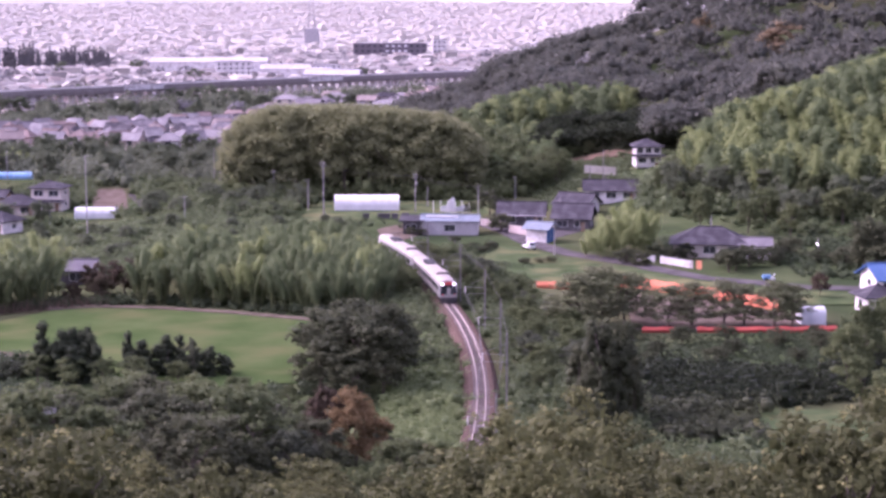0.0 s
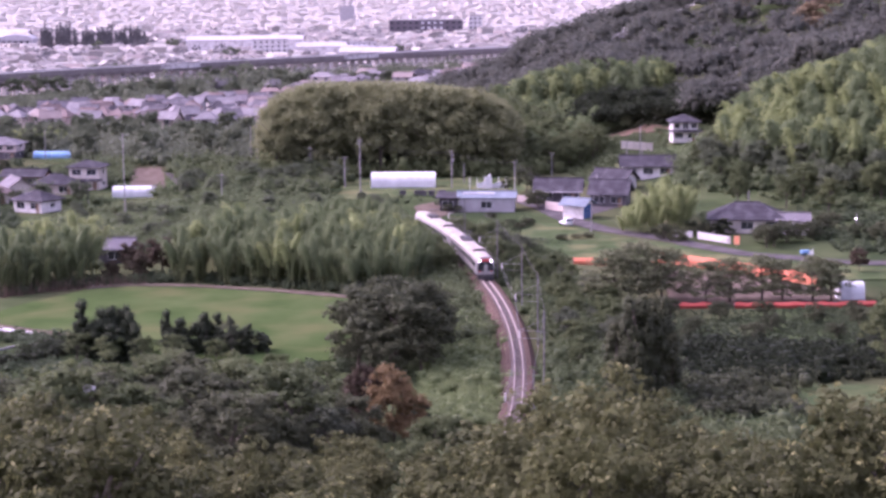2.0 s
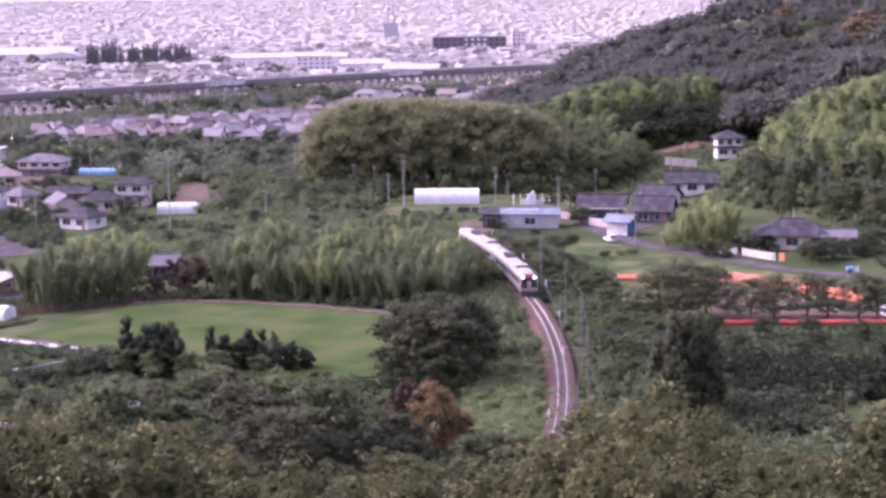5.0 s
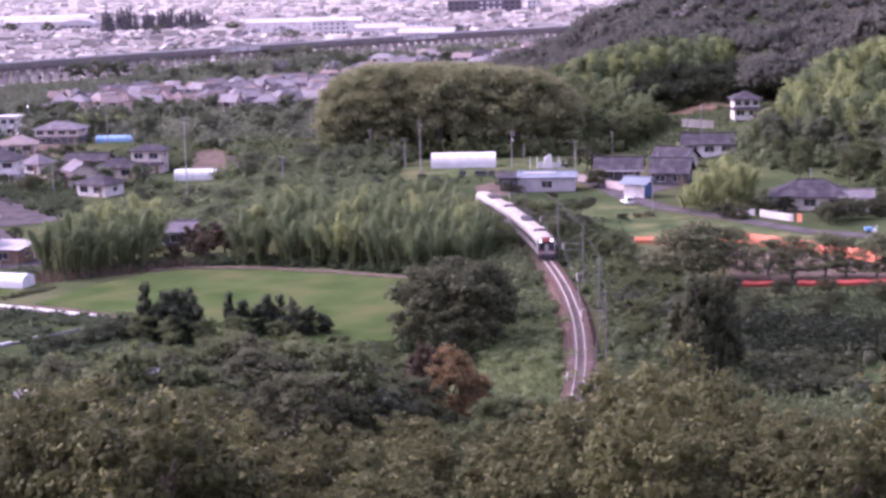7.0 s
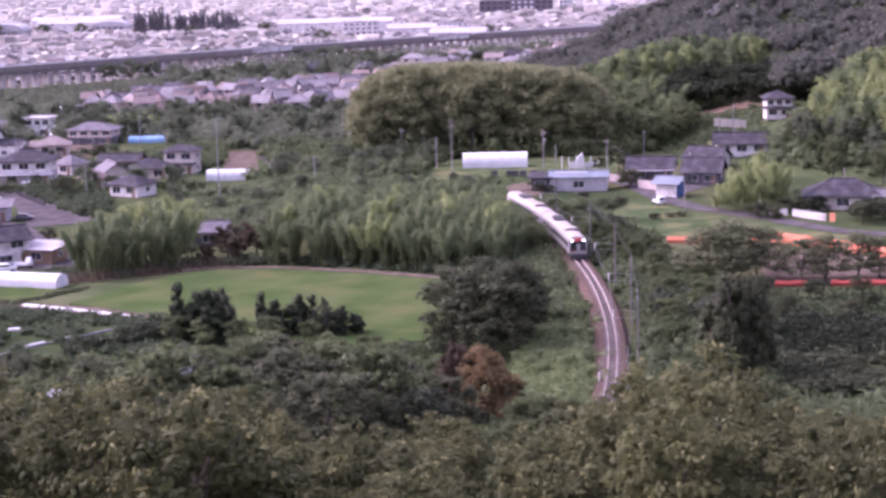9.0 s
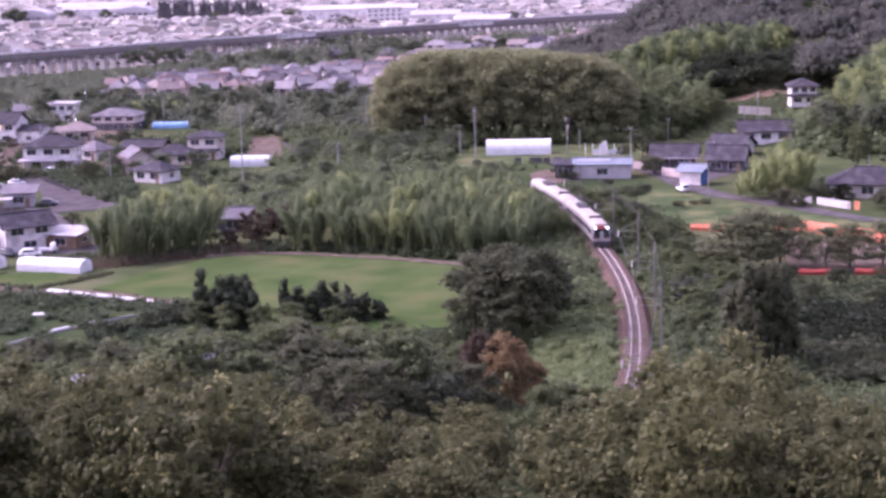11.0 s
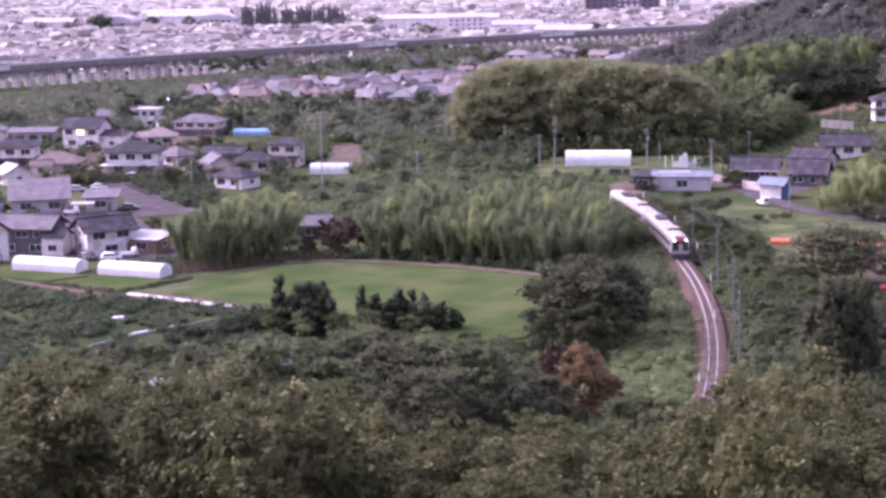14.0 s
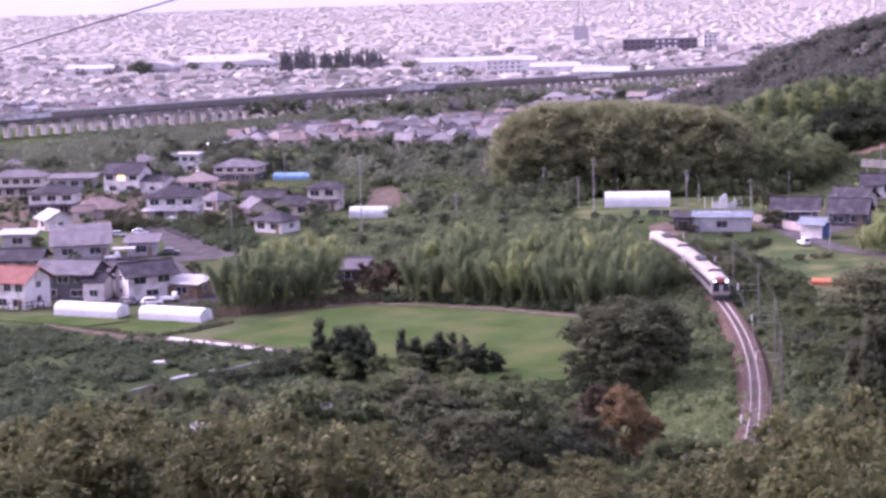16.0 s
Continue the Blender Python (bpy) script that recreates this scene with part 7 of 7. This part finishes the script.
conifer_row(10, -380.8, -352.6, 1551, 22)
conifer_row(18, -344.4, -291.5, 1551, 18)


def block(name, label, x, y, turn, w, d, h, wall, storeys, bays, lit=False):
    """A large town building with its rows of windows."""
    root = empty(name, pose(x, y, land1(x, y), 0, 0, turn), label, "building", "large town buildings")
    part("wall", boxes((-w / 2, w / 2, -d / 2, d / 2, -1, h)), M[wall], root)
    part("roof", boxes((-w / 2 - 0.3, w / 2 + 0.3, -d / 2 - 0.3, d / 2 + 0.3, h, h + 0.6)), M["concrete"], root)
    for s in range(storeys):
        for b in range(bays):
            px, pz = -w / 2 + w * (b + 0.5) / bays, h * (s + 0.3) / storeys
            # lit bays: window light put into white pane colour
            part("window", boxes((px - w / bays * 0.22, px + w / bays * 0.22, -d / 2 - 0.08, -d / 2 + 0.02, pz, pz + h / storeys * 0.38)), M["film" if lit and 0.45 < (b + 0.5) / bays < 0.75 else "glass"], root)
    return root


block("apartment_block", "pinkish apartment block with balconies", -159, 1356, 8, 27, 12, 13, "plaster_white", 4, 6)
block("dark_building", "long dark building with bright windows", -54, 1812, 4, 74, 24, 15, "town_dark", 3, 12, True)
block("white_building", "white block beside the dark building", -4, 1830, 4, 14, 12, 18, "plaster_white", 4, 3)
block("office_block", "pale three-storey office block", -92, 1400, 6, 24, 12, 9, "plaster_white", 3, 6)
for x, y, w, d, h, t in HALLS:
    root = empty("factory_hall", pose(x, y, land1(x, y), 0, 0, t), "wide factory hall with white roof", "building", "factory halls")
    part("wall", boxes((-w / 2, w / 2, -d / 2, d / 2, -1, h)), M["plaster_white"], root)
    roof_part(root, "gable", w, d, h, 3.0, 0.8, "roof_white", 0.4)
for x, y, w, d, h in ARCHES:
    root = empty("arched_hall", pose(x, y, land1(x, y), 0, 0, 6), "large hall with a pale arched roof", "building", "factory halls")
    part("wall", boxes((-w / 2, w / 2, -d / 2, d / 2, -1, h * 0.5)), M["siding_grey"], root)
    arc = [(w / 2 * math.cos(math.pi * i / 12), h * (0.5 + 0.5 * math.sin(math.pi * i / 12))) for i in range(13)]
    part("roof", prism(bmesh.new(), arc, -d / 2 - 0.4, d / 2 + 0.4), M["roof_white"], root)
    for i in range(5):
        part("window", boxes((-w * 0.4 + w * 0.17 * i, -w * 0.4 + w * 0.17 * i + w * 0.1, -d / 2 - 0.1, -d / 2 + 0.02, 2, 4)), M["glass"], root)
tw = empty("tower", pose(-165, 2250, land1(-165, 2250)), "slim pale lattice tower above the town", "tower")
part("base", boxes((-9, 9, -8, 8, -1, 18)), M["siding_grey"], tw)
for sx, sy in ((-1, -1), (1, -1), (1, 1), (-1, 1)):
    part("leg", tube(bmesh.new(), [(sx * 4.5, sy * 4.5, 17), (sx * 1.2, sy * 1.2, 62)], [0.5, 0.35], 5), M["steel"], tw)
for z in range(22, 62, 6):
    k = 4.5 - 3.3 * (z - 17) / 45
    part("brace", boxes((-k, k, -k - 0.2, -k + 0.2, z, z + 0.5), (-k, k, k - 0.2, k + 0.2, z, z + 0.5), (-k - 0.2, -k + 0.2, -k, k, z, z + 0.5), (k - 0.2, k + 0.2, -k, k, z, z + 0.5)), M["steel"], tw)

# ---- far mountains ----
xs = np.linspace(-3600, 3600, 200)
hz = np.array([70 + 60 * noise.noise((x * 0.0011, 3.3, 0)) + 22 * noise.noise((x * 0.006, 1.3, 0)) + 8 * noise.noise((x * 0.03, 7.3, 0)) for x in xs])
yy = 4900 - np.abs(xs) * 0.25
v = np.concatenate([np.column_stack([xs, yy, np.full_like(xs, -20)]), np.column_stack([xs, yy + 40, hz + 75])])
f = np.array([(i, i + 1, 200 + i + 1, 200 + i) for i in range(199)])
# haze is put into the colour, so the hills are nearly white
M["far_hills_hazed"] = material("far_hills_hazed", [(0.88, 0.81, 0.8), (0.93, 0.86, 0.85)], 0.004, 6, rough=1.0, spec=0.0)
tagged(new("backdrop", quads("backdrop", v, f, [M["far_hills_hazed"]], smooth=True)), "far hills with pale lilac haze in their colour", kind="structure")

# ---- clumps of trees along the viaduct and in the town ----
for x, y, h in ((-500, 1515, 15), (-492, 1510, 13), (-508, 1520, 12), (-460, 1540, 12), (-424, 1530, 12), (-300, 1400, 12), (-250, 1450, 12), (-180, 1300, 11), (-60, 1330, 11), (-232, 884, 11), (-222, 890, 12), (-212, 894, 11), (-203, 905, 9), (-214, 1000, 12), (-204, 1004, 13), (-196, 1010, 11), (-150, 992, 11), (-140, 996, 12), (-130, 1000, 13), (-120, 990, 11), (-112, 1000, 10),
                (-104, 940, 9), (-96, 944, 10), (-60, 950, 10), (-50, 955, 11), (-170, 905, 9), (-160, 900, 8), (-180, 870, 8), (-140, 860, 8), (-120, 870, 9)):
    plant("far", x, y, h, 1.3)

# the patterns themselves are not part of the place
for k in KINDS.values():
    for root in k:
        for o in (*root.children_recursive, root):
            bpy.data.objects.remove(o)
